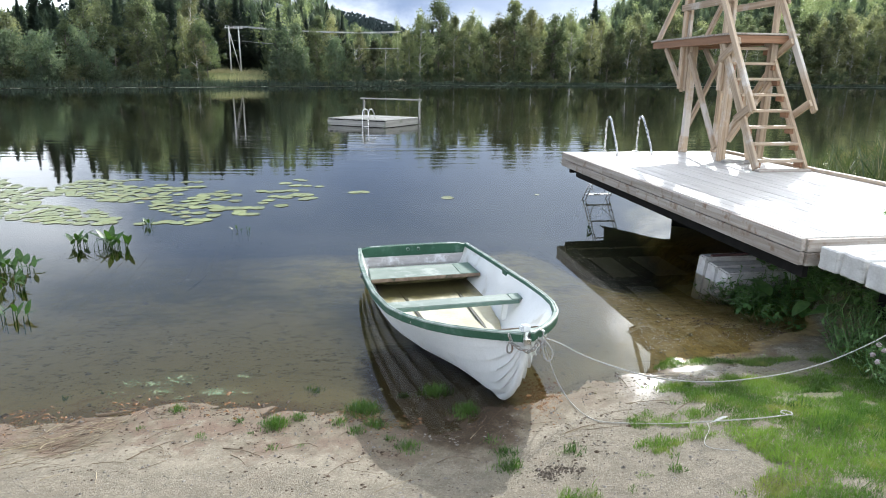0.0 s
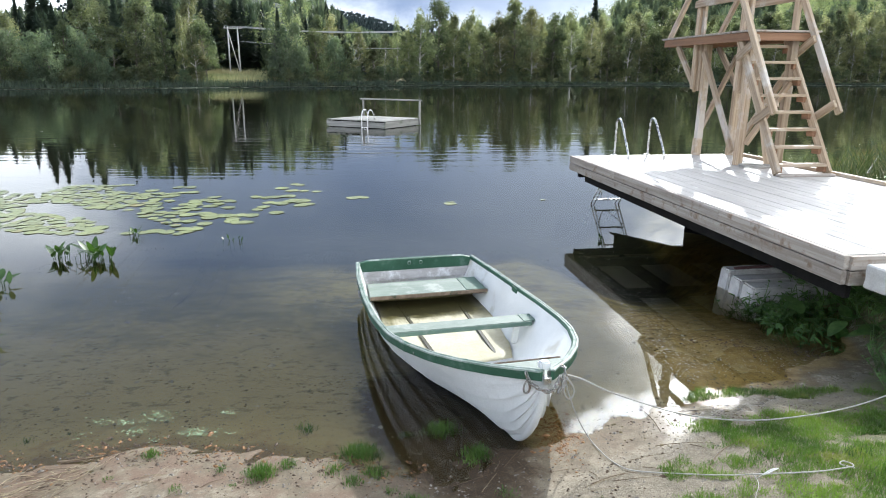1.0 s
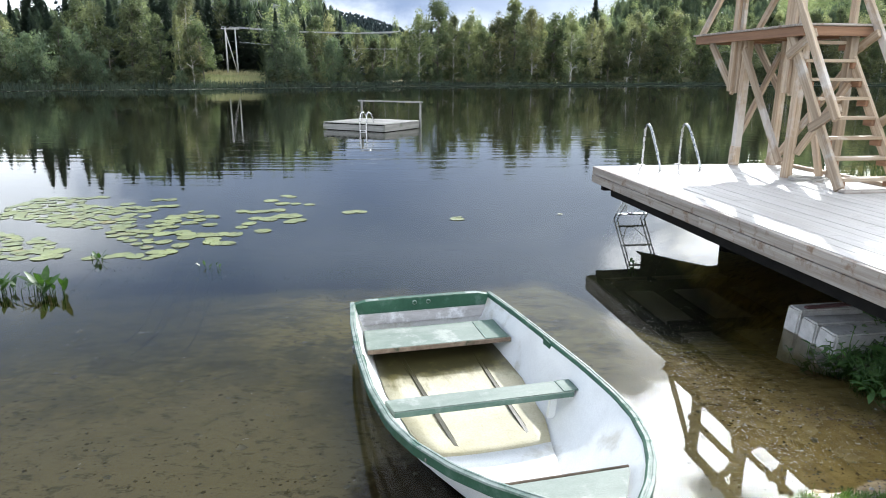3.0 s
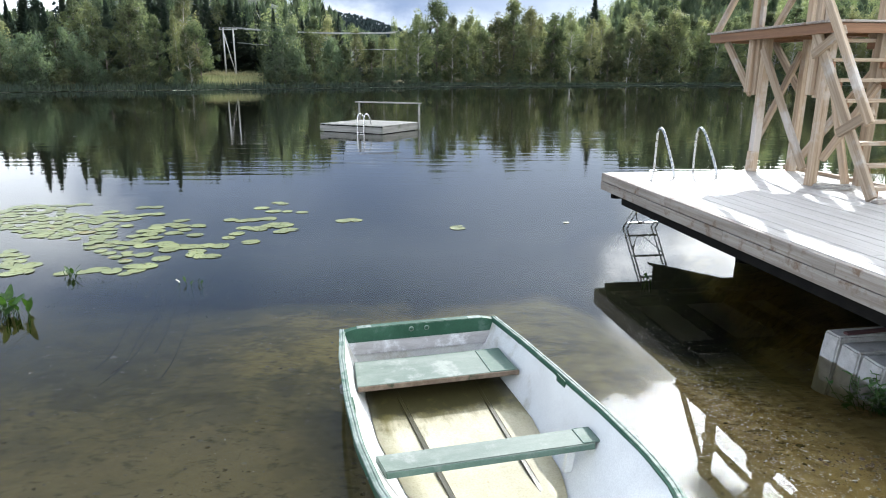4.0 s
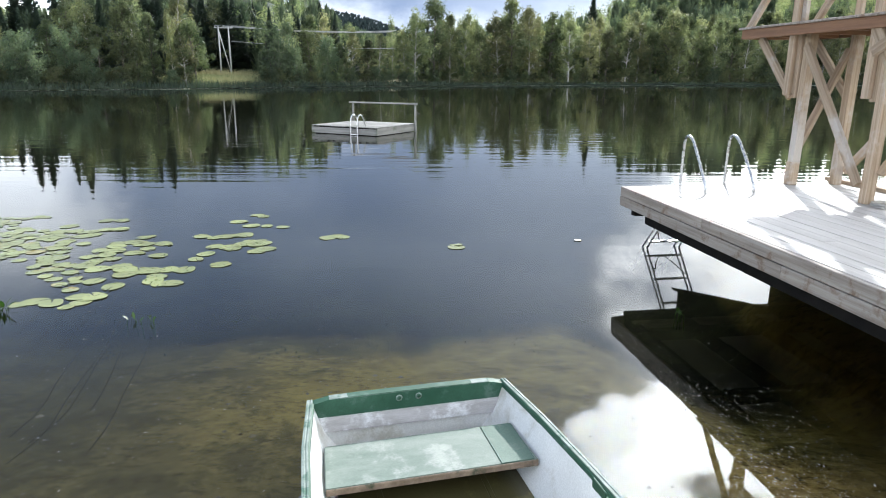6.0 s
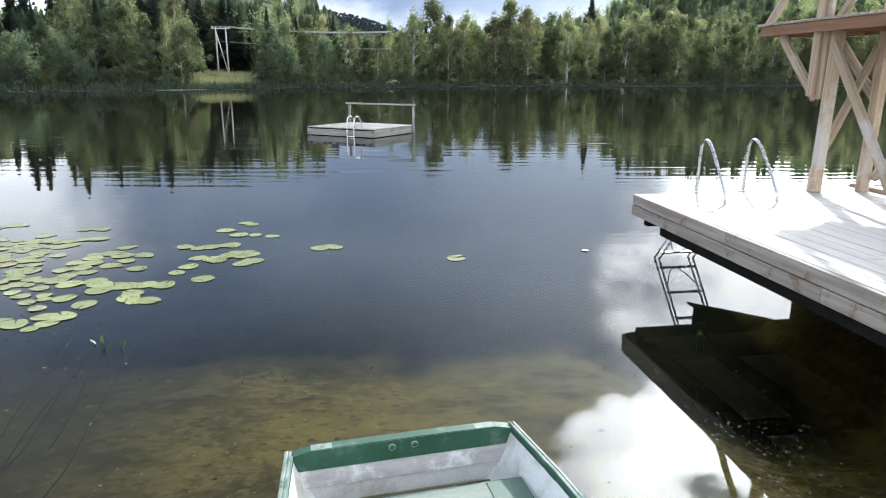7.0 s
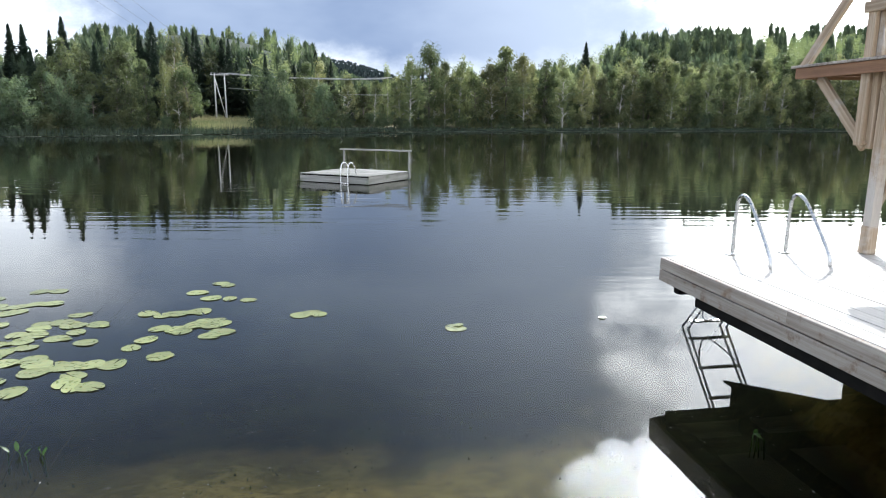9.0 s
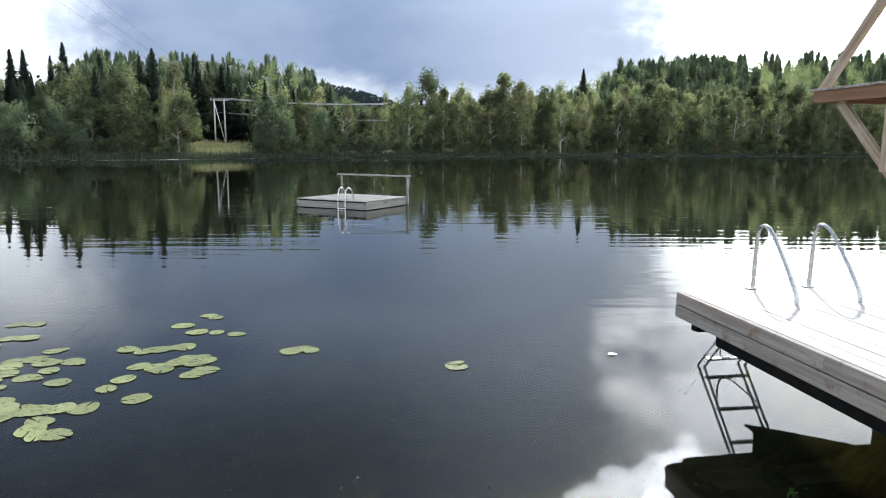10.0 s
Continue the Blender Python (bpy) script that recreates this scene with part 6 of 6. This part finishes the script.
for i, (x, y, n, size, spread) in enumerate(((-3.98, 7.92, 10, 0.19, 0.07), (-3.58, 7.93, 24, 0.21, 0.13), (-3.62, 9.12, 7, 0.13, 0.04), (-2.29, 8.84, 5, 0.07, 0.07), (-4.18, 6.85, 22, 0.21, 0.16), (-3.85, 6.26, 22, 0.17, 0.15), (-3.36, 5.46, 14, 0.15, 0.11), (2.75, 9.05, 4, 0.08, 0.05))):
    marsh_plant(x, y, n, size, 300 + i, spread)


def bank_weed(x, y, height, n, seed, leaf, size, label, spread=0.12):
    rng = random.Random(seed)
    z = float(ground_height(x, y))
    r = root("bank_weed", pose(x, y, z), label, "weed", "weeds on the bank under the jetty")
    for _ in range(n):
        bx, by = rng.gauss(0, spread), rng.gauss(0, spread)
        h = height * rng.uniform(0.25, 1.0)
        tip = Vector((bx + rng.gauss(0, 0.05), by + rng.gauss(0, 0.05), h))
        piece("stem", tube_mesh("stem", [(bx * 0.5, by * 0.5, -0.02), (bx, by, h * 0.6), tip], 0.003, M_WEEDLEAF, 4), r)
        for k in range(2 if size > 0.14 else 5):
            at = Vector((bx * 0.5, by * 0.5, 0)).lerp(tip, rng.uniform(0.4, 1.0))
            piece("leaf", leaf, r, Matrix.Translation(at) @ pose(0, 0, 0, 0, 0, rng.uniform(0, 360)) @ pose(0, 0, 0, 0, rng.uniform(-55, 15), 0) @ Matrix.Scale(size * rng.uniform(0.6, 1.1), 4))


wrng = random.Random(51)
for i in range(44):
    x = wrng.uniform(3.55, 4.9)
    y = wrng.uniform(4.85, 6.9) if x > 4.05 else wrng.uniform(5.1, 6.5)
    if 3.2 < x < 3.95 and 6.3 < y < 7.3:
        continue
    big = i % 5 == 0
    bank_weed(x, y, wrng.uniform(0.18, 0.42), 4 if big else 11, 400 + i, LEAF_BIG if big else LEAF_WEED, 0.22 if big else 0.085,
              "broad-leaved burdock growing on the bank" if big else "leafy green nettle-like weed on the bank")
for i in range(11):
    x, y = wrng.uniform(3.56, 4.0), wrng.uniform(6.0, 6.46)
    bank_weed(x, y, wrng.uniform(0.24, 0.40), 10, 480 + i, LEAF_WEED, 0.075, "leafy green nettle-like weed beside the concrete blocks")
for i in range(12):
    x, y = wrng.uniform(3.8, 4.7), wrng.uniform(3.9, 4.8)
    bank_weed(x, y, wrng.uniform(0.3, 0.6), 16, 450 + i, LEAF_WEED, 0.055, "low leafy shrub beside the landing", 0.14)
for i, (x, y, h) in enumerate(((3.62, 4.30, 0.30), (3.74, 4.16, 0.36), (3.60, 3.98, 0.26), (3.72, 3.82, 0.34), (3.56, 3.74, 0.22), (3.86, 4.42, 0.42), (3.84, 4.00, 0.44))):
    bank_weed(x, y, h, 17, 520 + i, LEAF_WEED, 0.042, "sunlit small-leaved weed at the edge of the lawn", 0.10)


def seed_head(x, y, up, seed):
    """A thistle-like head of pale pink fluff on a thin stalk."""
    rng = random.Random(seed)
    r = root("seed_head", Matrix.Translation(on_ground(x, y, 0.0)), "pale pinkish seed head standing among the weeds", "seed head", "seed heads at the lawn's edge")
    piece("stalk", tube_mesh("stalk", [(0, 0, -0.02), (0.01, 0, up * 0.6), (0.0, 0.01, up)], 0.0022, M_WEEDLEAF, 5), r)
    bm = bmesh.new()
    bmesh.ops.create_icosphere(bm, subdivisions=2, radius=0.017)
    for v in bm.verts:
        v.co *= rng.uniform(0.7, 1.25)
    bmesh.ops.translate(bm, vec=(0, 0.01, up + 0.01), verts=bm.verts)
    part("fluff", bm, M_SEEDHEAD, r)


M_SEEDHEAD = material("pinkish_seed_fluff", (0.34, 0.27, 0.27), (0.55, 0.47, 0.46), 40.0, 0.9, 0.4, 120)
for i, (x, y, up) in enumerate(((3.50, 3.92, 0.16), (3.53, 3.86, 0.20), (3.47, 3.82, 0.13), (3.56, 3.96, 0.22), (3.48, 3.70, 0.12), (3.52, 3.75, 0.17))):
    seed_head(x, y, up, 610 + i)


# ---- ropes ----
rope("mooring_rope", [(1.25, 3.70, 0.565), (1.29, 3.76, 0.53), (1.42, 3.88, 0.44), (1.55, 3.98, 0.33), (1.76, 4.03, 0.23), (2.06, 4.00, 0.145), (2.42, 3.93, 0.145), (2.72, 3.91, 0.19), (2.97, 3.93, 0.225), (3.22, 3.97, 0.28), (3.46, 4.02, 0.36), (3.64, 4.04, 0.45), (4.1, 4.1, 0.72)], 0.0043,
     "white mooring rope slung from the boat's bow to the bank")
rope("rope_end", [(1.25, 3.69, 0.56), (1.30, 3.78, 0.42), (1.39, 3.92, 0.18), on_ground(1.48, 3.94), on_ground(1.51, 3.82), on_ground(1.54, 3.68), on_ground(1.59, 3.54), on_ground(1.67, 3.48), on_ground(1.89, 3.40, 0.015), on_ground(2.02, 3.31, 0.02), on_ground(2.15, 3.25, 0.03), on_ground(2.30, 3.21, 0.03), on_ground(2.41, 3.17, 0.03), on_ground(2.55, 3.20, 0.03), on_ground(2.62, 3.22, 0.03), on_ground(2.59, 3.28, 0.03), on_ground(2.54, 3.24, 0.03), on_ground(2.60, 3.20, 0.03)], 0.0034,
     "loose white rope end lying over sand and grass")
rope("thin_string", [on_ground(2.15, 3.28, 0.02), on_ground(2.13, 3.17, 0.015), on_ground(2.05, 3.05, 0.012), on_ground(2.02, 2.97, 0.010), on_ground(2.06, 2.91, 0.010), on_ground(2.14, 2.85, 0.012)], 0.0020, "thin pale string lying on the sand")
rope("rope_loop", [(1.25, 3.69, 0.56), (1.27, 3.76, 0.44), (1.30, 3.82, 0.35), (1.34, 3.84, 0.34), (1.35, 3.83, 0.40), (1.31, 3.77, 0.48), (1.26, 3.70, 0.55)], 0.0055, "small loop of white rope hanging from the bow")


# ---- litter on the beach ----
def stick(pts, radius, mat, label, category="stick"):
    ob = piece("stick", tube_mesh("stick", pts, [radius, radius * 0.8, radius * 0.4], mat, 6, rounds=2))
    tagged(ob, label, category, "driftwood on the beach")


def beach_litter():
    rng = random.Random(61)
    # bent and forked sticks
    for pts, r in ((((-1.13, 3.12), (-1.08, 3.24), (-0.97, 3.37)), 0.0034), (((-1.03, 3.30), (-0.98, 3.25), (-0.95, 3.16)), 0.0022), (((-0.65, 3.28), (-0.52, 3.25), (-0.39, 3.18)), 0.0034), (((-0.47, 3.22), (-0.43, 3.24), (-0.38, 3.23)), 0.0018),
                   (((-0.58, 3.20), (-0.51, 3.15), (-0.46, 3.08)), 0.0030), (((0.08, 3.12), (0.15, 3.13), (0.18, 3.20)), 0.0024), (((-1.61, 3.69), (-1.50, 3.71), (-1.38, 3.76)), 0.0060), (((-1.58, 3.67), (-1.48, 3.70), (-1.42, 3.72)), 0.0040),
                   (((-0.90, 3.30), (-0.84, 3.35), (-0.80, 3.42)), 0.0016), (((-0.30, 3.30), (-0.18, 3.36), (-0.10, 3.31)), 0.0020), (((0.98, 3.26), (1.02, 3.33), (1.00, 3.40)), 0.0022), (((0.60, 3.14), (0.70, 3.22), (0.82, 3.18)), 0.0020)):
        stick([on_ground(*q, 0.004 + 0.006 * (k == 1)) for k, q in enumerate(pts)], r, M_STICK, "crooked dry driftwood stick on the sand")
    for x0, y0, x1, y1 in ((-1.23, 2.98, -1.16, 2.83), (-1.30, 2.93, -1.27, 2.88), (-0.23, 3.86, -0.04, 3.74), (-1.47, 2.88, -1.40, 2.94)):
        stick([on_ground(x0, y0, 0.005), on_ground((x0 + x1) / 2, (y0 + y1) / 2 + 0.01, 0.006), on_ground(x1, y1, 0.005)], 0.0022, M_STRAW, "pale bleached reed stalk on the sand", "reed stalk")
    # the drift of washed-up reed stalks, swept one way by the waves
    for k in range(38):
        u, v = rng.uniform(0, 1), rng.gauss(0, 0.075)
        cx, cy = -2.02 + 0.66 * u + v * 0.7, 3.12 + 0.50 * u - v + rng.gauss(0, 0.03)
        a = 0.66 + rng.gauss(0, 0.28) + (rng.gauss(0, 0.8) if k % 4 == 0 else 0)
        l, c = rng.uniform(0.05, 0.22), rng.gauss(0, 0.024)
        ring = []
        for q in (-1, -0.4, 0.3, 1):
            ring.append(on_ground(cx + math.cos(a) * l * q - math.sin(a) * c * (1 - q * q) * 2, cy + math.sin(a) * l * q + math.cos(a) * c * (1 - q * q) * 2, 0.003 + rng.uniform(0, 0.022)))
        r = rng.uniform(0.0010, 0.0026)
        ob = piece("stick", tube_mesh("stick", ring, [r, r, r * 0.8, r * 0.5], M_STRAW if k % 3 else M_STICK, 5, rounds=2))
        tagged(ob, "dry reed stalk in a tangled drift on the sand", "reed stalk", "drift of reed stalks")
    for x0, y0, x1, y1 in ((1.93, 4.31, 1.94, 4.01), (2.13, 4.27, 2.38, 4.28), (1.64, 3.66, 1.89, 3.73), (1.85, 3.84, 2.14, 3.77), (1.81, 3.59, 2.0, 3.78), (2.03, 3.78, 2.08, 3.66), (2.03, 3.5, 2.3, 3.73), (1.38, 3.42, 1.69, 3.5), (1.49, 3.43, 1.81, 3.42), (1.69, 3.56, 1.9, 3.44), (1.4, 3.57, 1.41, 3.46)):
        m = on_ground((x0 + x1) / 2 + rng.uniform(-0.03, 0.03), (y0 + y1) / 2 + rng.uniform(-0.03, 0.03), 0.012)
        stick([on_ground(x0, y0, 0.004), m, on_ground(x1, y1, 0.004)], rng.uniform(0.0014, 0.0028), M_STICK, "thin dry twig washed up beside the mooring rope")
    for _ in range(90):
        cx = rng.choice((rng.gauss(-1.6, 0.18), rng.gauss(-1.5, 0.25), rng.uniform(-2, 2.2)))
        cy = float(np.interp(cx, SHORE_X, SHORE_Y)) - rng.uniform(0.05, 0.75)
        a = rng.gauss(0.75, 0.55)
        l = rng.uniform(0.04, 0.15)
        p, q = (cx - math.cos(a) * l, cy - math.sin(a) * l), (cx + math.cos(a) * l, cy + math.sin(a) * l)
        stick([on_ground(*p, 0.005), on_ground(cx + rng.uniform(-0.02, 0.02), cy + 0.01, 0.007), on_ground(*q, 0.005)], rng.uniform(0.0008, 0.0020), rng.choice((M_STICK, M_STICK, M_STRAW)), "short dry reed stalk washed up on the sand", "reed stalk")


beach_litter()


def feather():
    """A fallen white feather: a thin shaft with two ragged vanes."""
    r = root("feather", Matrix.Translation(on_ground(2.13, 3.20, 0.035)) @ pose(0, 0, 0, 8, -4, 25) @ Matrix.Scale(0.62, 4), "white feather fallen on the grass beside the rope", "feather")
    piece("shaft", tube_mesh("shaft", [(0, 0, 0), (0.11, 0.004, 0.012), (0.23, 0, 0.006)], [0.0022, 0.0016, 0.0006], M_FEATHER, 5, rounds=2), r)
    rng = random.Random(5)
    for sign in (-1, 1):
        verts, faces = [], []
        for k in range(12):
            t = k / 11
            wide = 0.015 * math.sin(math.pi * (0.08 + 0.9 * t)) ** 0.7 * rng.uniform(0.75, 1.0)
            verts += [(0.05 + 0.18 * t, sign * 0.001, 0.006 + 0.008 * math.sin(math.pi * t)), (0.065 + 0.18 * t, sign * wide, 0.002 + 0.014 * math.sin(math.pi * t))]
        for k in range(11):
            faces.append((2 * k, 2 * k + 2, 2 * k + 3, 2 * k + 1))
        piece("vane", mesh_of("vane", verts, faces, M_FEATHER, True), r)


M_FEATHER = material("white_feather", (0.42, 0.42, 0.40), (0.58, 0.58, 0.56), 30.0, 0.8, 0.2, 200)
feather()


def lily_stalks():
    """Long dark stalks that trail over the lake bed from the lily pads."""
    rng = random.Random(91)
    for x0, y0, x1, y1 in ((-2.75, 9.6, -2.62, 7.5), (-2.55, 9.5, -2.35, 7.1), (-2.45, 9.3, -2.38, 7.4), (-2.15, 9.4, -1.95, 7.3), (-2.35, 9.0, -2.28, 8.0)):
        pts = []
        for k in range(6):
            t = k / 5
            x, y = x0 + (x1 - x0) * t + rng.uniform(-0.03, 0.03), y0 + (y1 - y0) * t
            pts.append((x, y, max(float(ground_height(x, y)) + 0.006, -0.02 - 0.45 * t)))
        tagged(piece("lily_stalk", tube_mesh("lily_stalk", pts, 0.004, M_STALK, 5, rounds=2)), "long dark water lily stalk trailing under the water", "lily stalk", "lily stalks under the water")


M_STALK = material("dark_lily_stalk", (0.045, 0.045, 0.022), (0.08, 0.075, 0.035), 9.0, 0.8, 0.1)
lily_stalks()


def scatter(name, pts, sizes, flat, mat, label, category, seed, long=1.0):
    """Many small rounded bits: low lumps of eight faces."""
    rng = np.random.RandomState(seed)
    n = len(pts)
    base = np.array([(1, 0, 0), (0.3, 0.9, 0), (-0.8, 0.5, 0), (-0.7, -0.6, 0), (0.4, -0.9, 0), (0, 0, 1.0)]) * (long, 1 / long, 1)
    t = rng.uniform(0, 2 * np.pi, n)
    c, s_ = np.cos(t)[:, None], np.sin(t)[:, None]
    v = np.stack([base[:, 0] * c - base[:, 1] * s_, base[:, 0] * s_ + base[:, 1] * c, np.repeat(base[None, :, 2], n, 0) * flat], 2) * sizes[:, None, None] * rng.uniform(0.7, 1.3, (n, 6, 1))
    v = v + np.asarray(pts)[:, None]
    f = np.array([(0, 1, 5), (1, 2, 5), (2, 3, 5), (3, 4, 5), (4, 0, 5)])[None] + (np.arange(n) * 6)[:, None, None]
    tagged(new(name, mesh_of(name, v.reshape(-1, 3).tolist(), f.reshape(-1, 3), mat)), label, category, kind="stuff")


def small_bits():
    rng = np.random.RandomState(71)
    n = 15000
    x, y = rng.uniform(-2.8, 3.4, n), rng.uniform(1.8, 5.2, n)
    keep = y < np.interp(x, SHORE_X, SHORE_Y) + 0.6
    x, y = x[keep], y[keep]
    scatter("pebbles", np.stack([x, y, ground_height(x, y) - 0.001], 1), rng.gamma(2.0, 0.0016, len(x)) + 0.0015, 0.7, M_STONE, "scattered small pebbles and grit on the sand", "pebbles", 1)
    n = 3000
    x, y = rng.uniform(-5, 4.2, n), 4.4 + rng.gamma(2.2, 2.0, n)
    m = 4600
    y2 = rng.normal(5.7, 1.1, m)
    x2 = 2.27 - (y2 - 5.0) * 0.07 + rng.normal(-0.02, 0.30, m) + rng.gamma(1.0, 0.17, m)
    x, y = np.concatenate([x, x2]), np.concatenate([y, y2])
    keep = (y > np.interp(x, SHORE_X, SHORE_Y) + 0.1)
    x, y = x[keep], y[keep]
    scatter("floating_bits", np.stack([x, y, np.full(len(x), 0.002)], 1), rng.gamma(1.6, 0.0012, len(x)) + 0.0012, 0.25, M_FLUFF, "pale seeds and fluff floating on the water", "floating seeds", 2, 1.5)
    n = 520
    cl = rng.choice(9, n, p=(0.22, 0.24, 0.16, 0.08, 0.10, 0.06, 0.05, 0.05, 0.04))
    wide = np.array((0.075, 0.05, 0.05, 0.05, 0.03, 0.035, 0.05, 0.04, 0.05))[cl]
    x = np.array((-1.28, -0.95, -1.32, -1.59, -1.44, -0.83, -1.62, -1.14, -0.80))[cl] + rng.normal(0, 1, n) * wide
    y = np.array((4.20, 4.02, 4.04, 4.15, 4.14, 4.28, 3.97, 3.95, 4.03))[cl] + rng.normal(0, 0.6, n) * wide
    scatter("floating_plantlets", np.stack([x, y, np.full(n, 0.003)], 1), rng.uniform(0.003, 0.0075, n), 0.35, M_PLANTLET, "small pale floating plantlets in the shallows", "water plants", 3)
    n = 6000
    x, y = rng.uniform(-4.2, 3.0, n), 3.7 + rng.gamma(1.5, 1.3, n)
    dense = np.array([noise.noise((a * 1.3, b * 1.9, 4.0)) + 0.5 * noise.noise((a * 4.0, b * 5.0, 9.0)) for a, b in zip(x, y)]) > rng.uniform(-0.3, 0.5, n)
    x, y = x[dense], y[dense]
    scatter("bed_litter", np.stack([x, y, ground_height(x, y) + 0.001], 1), rng.gamma(1.3, 0.0036, len(x)) + 0.0025, 0.3, M_BEDLITTER, "brown leaf litter lying on the lake bed", "leaf litter", 7)
    n = 9000
    x = rng.uniform(-2.8, 3.2, n)
    y = np.interp(x, SHORE_X, SHORE_Y) + 0.12 - rng.gamma(1.2, 0.45, n)
    dense = np.array([noise.noise((a * 2.2, b * 2.2, 1.0)) for a, b in zip(x, y)]) > rng.uniform(-0.35, 0.35, n)
    x, y = x[dense], y[dense]
    scatter("plant_crumbs", np.stack([x, y, ground_height(x, y)], 1), rng.gamma(1.4, 0.0022, len(x)) + 0.0016, 0.5, M_CRUMB, "dark crumbs of rotted leaves and bark on the sand", "plant debris", 5)
    k = rng.uniform(0, 1, 420)
    x, y = 2.75 + k * 0.95 + rng.normal(0, 0.09, 420), 5.52 - k * 0.30 + rng.normal(0, 0.08, 420)
    scatter("waterline_debris", np.stack([x, y, np.maximum(ground_height(x, y), 0.0)], 1), rng.gamma(1.3, 0.003, 420) + 0.002, 0.5, M_CRUMB, "dark rotted plant debris along the waterline", "plant debris", 6)
    n = 3400
    x = rng.uniform(-2.6, 0.5, n)
    y = np.interp(x, SHORE_X, SHORE_Y) + rng.normal(0.02, 0.10, n)
    lift = ground_height(x, y)
    dense = (np.array([noise.noise((a * 2.6, b * 4.0, 12.0)) for a, b in zip(x, y)]) > rng.uniform(-0.5, 0.35, n)) & (np.abs(lift) < 0.016)
    x, y, lift = x[dense], y[dense], np.maximum(lift[dense], 0.0)
    half = len(x) // 2
    size = rng.gamma(1.3, 0.0030, len(x)) + 0.002
    scatter("shore_crumbs", np.stack([x, y, lift], 1)[:half], size[:half], 0.4, M_CRUMB, "dark rotted plant crumbs along the water's edge", "plant debris", 11, 1.5)
    scatter("shore_leaf_bits", np.stack([x, y, lift], 1)[half:], size[half:], 0.35, M_RUST, "rusty brown leaf bits along the water's edge", "plant debris", 12, 1.4)
    x, y = rng.normal(1.30, 0.075, 900), rng.normal(4.02, 0.15, 900)
    scatter("rusty_litter", np.stack([x, y, np.maximum(ground_height(x, y), -0.004)], 1), rng.gamma(1.3, 0.0028, 900) + 0.0018, 0.4, M_RUST, "rusty brown leaf crumbs washed up under the bow", "plant debris", 8, 1.3)
    x, y = 1.22 + rng.normal(0, 0.085, 520), 2.95 + rng.normal(0, 0.04, 520)
    scatter("soil_clods", np.stack([x, y, ground_height(x, y) - 0.001], 1), rng.gamma(1.5, 0.0024, 520) + 0.0016, 0.8, M_CLOD, "dark churned soil clods on the sand", "soil", 9)
    # pale floating specks that double as sun glints on the ripples
    x, y = rng.uniform(2.2, 3.7, 1100), 4.86 + rng.gamma(1.6, 0.22, 1100)
    inside = y > np.interp(x, SHORE_X, SHORE_Y) + 0.02
    x, y = x[inside], y[inside]
    scatter("waterline_bits", np.stack([x, y, np.full(len(x), 0.003)], 1), rng.gamma(1.5, 0.0013, len(x)) + 0.001, 0.3, M_FLUFF, "pale floating bits standing in for sun glints along the muddy waterline", "floating seeds", 10, 1.4)
    n = 500
    x, y = rng.uniform(-3.5, 3.2, n), rng.uniform(4.0, 9.5, n)
    scatter("bed_pebbles", np.stack([x, y, ground_height(x, y)], 1), rng.gamma(2.0, 0.005, n) + 0.004, 0.6, M_STONE, "pebbles and leaves on the lake bed", "pebbles", 4)


small_bits()
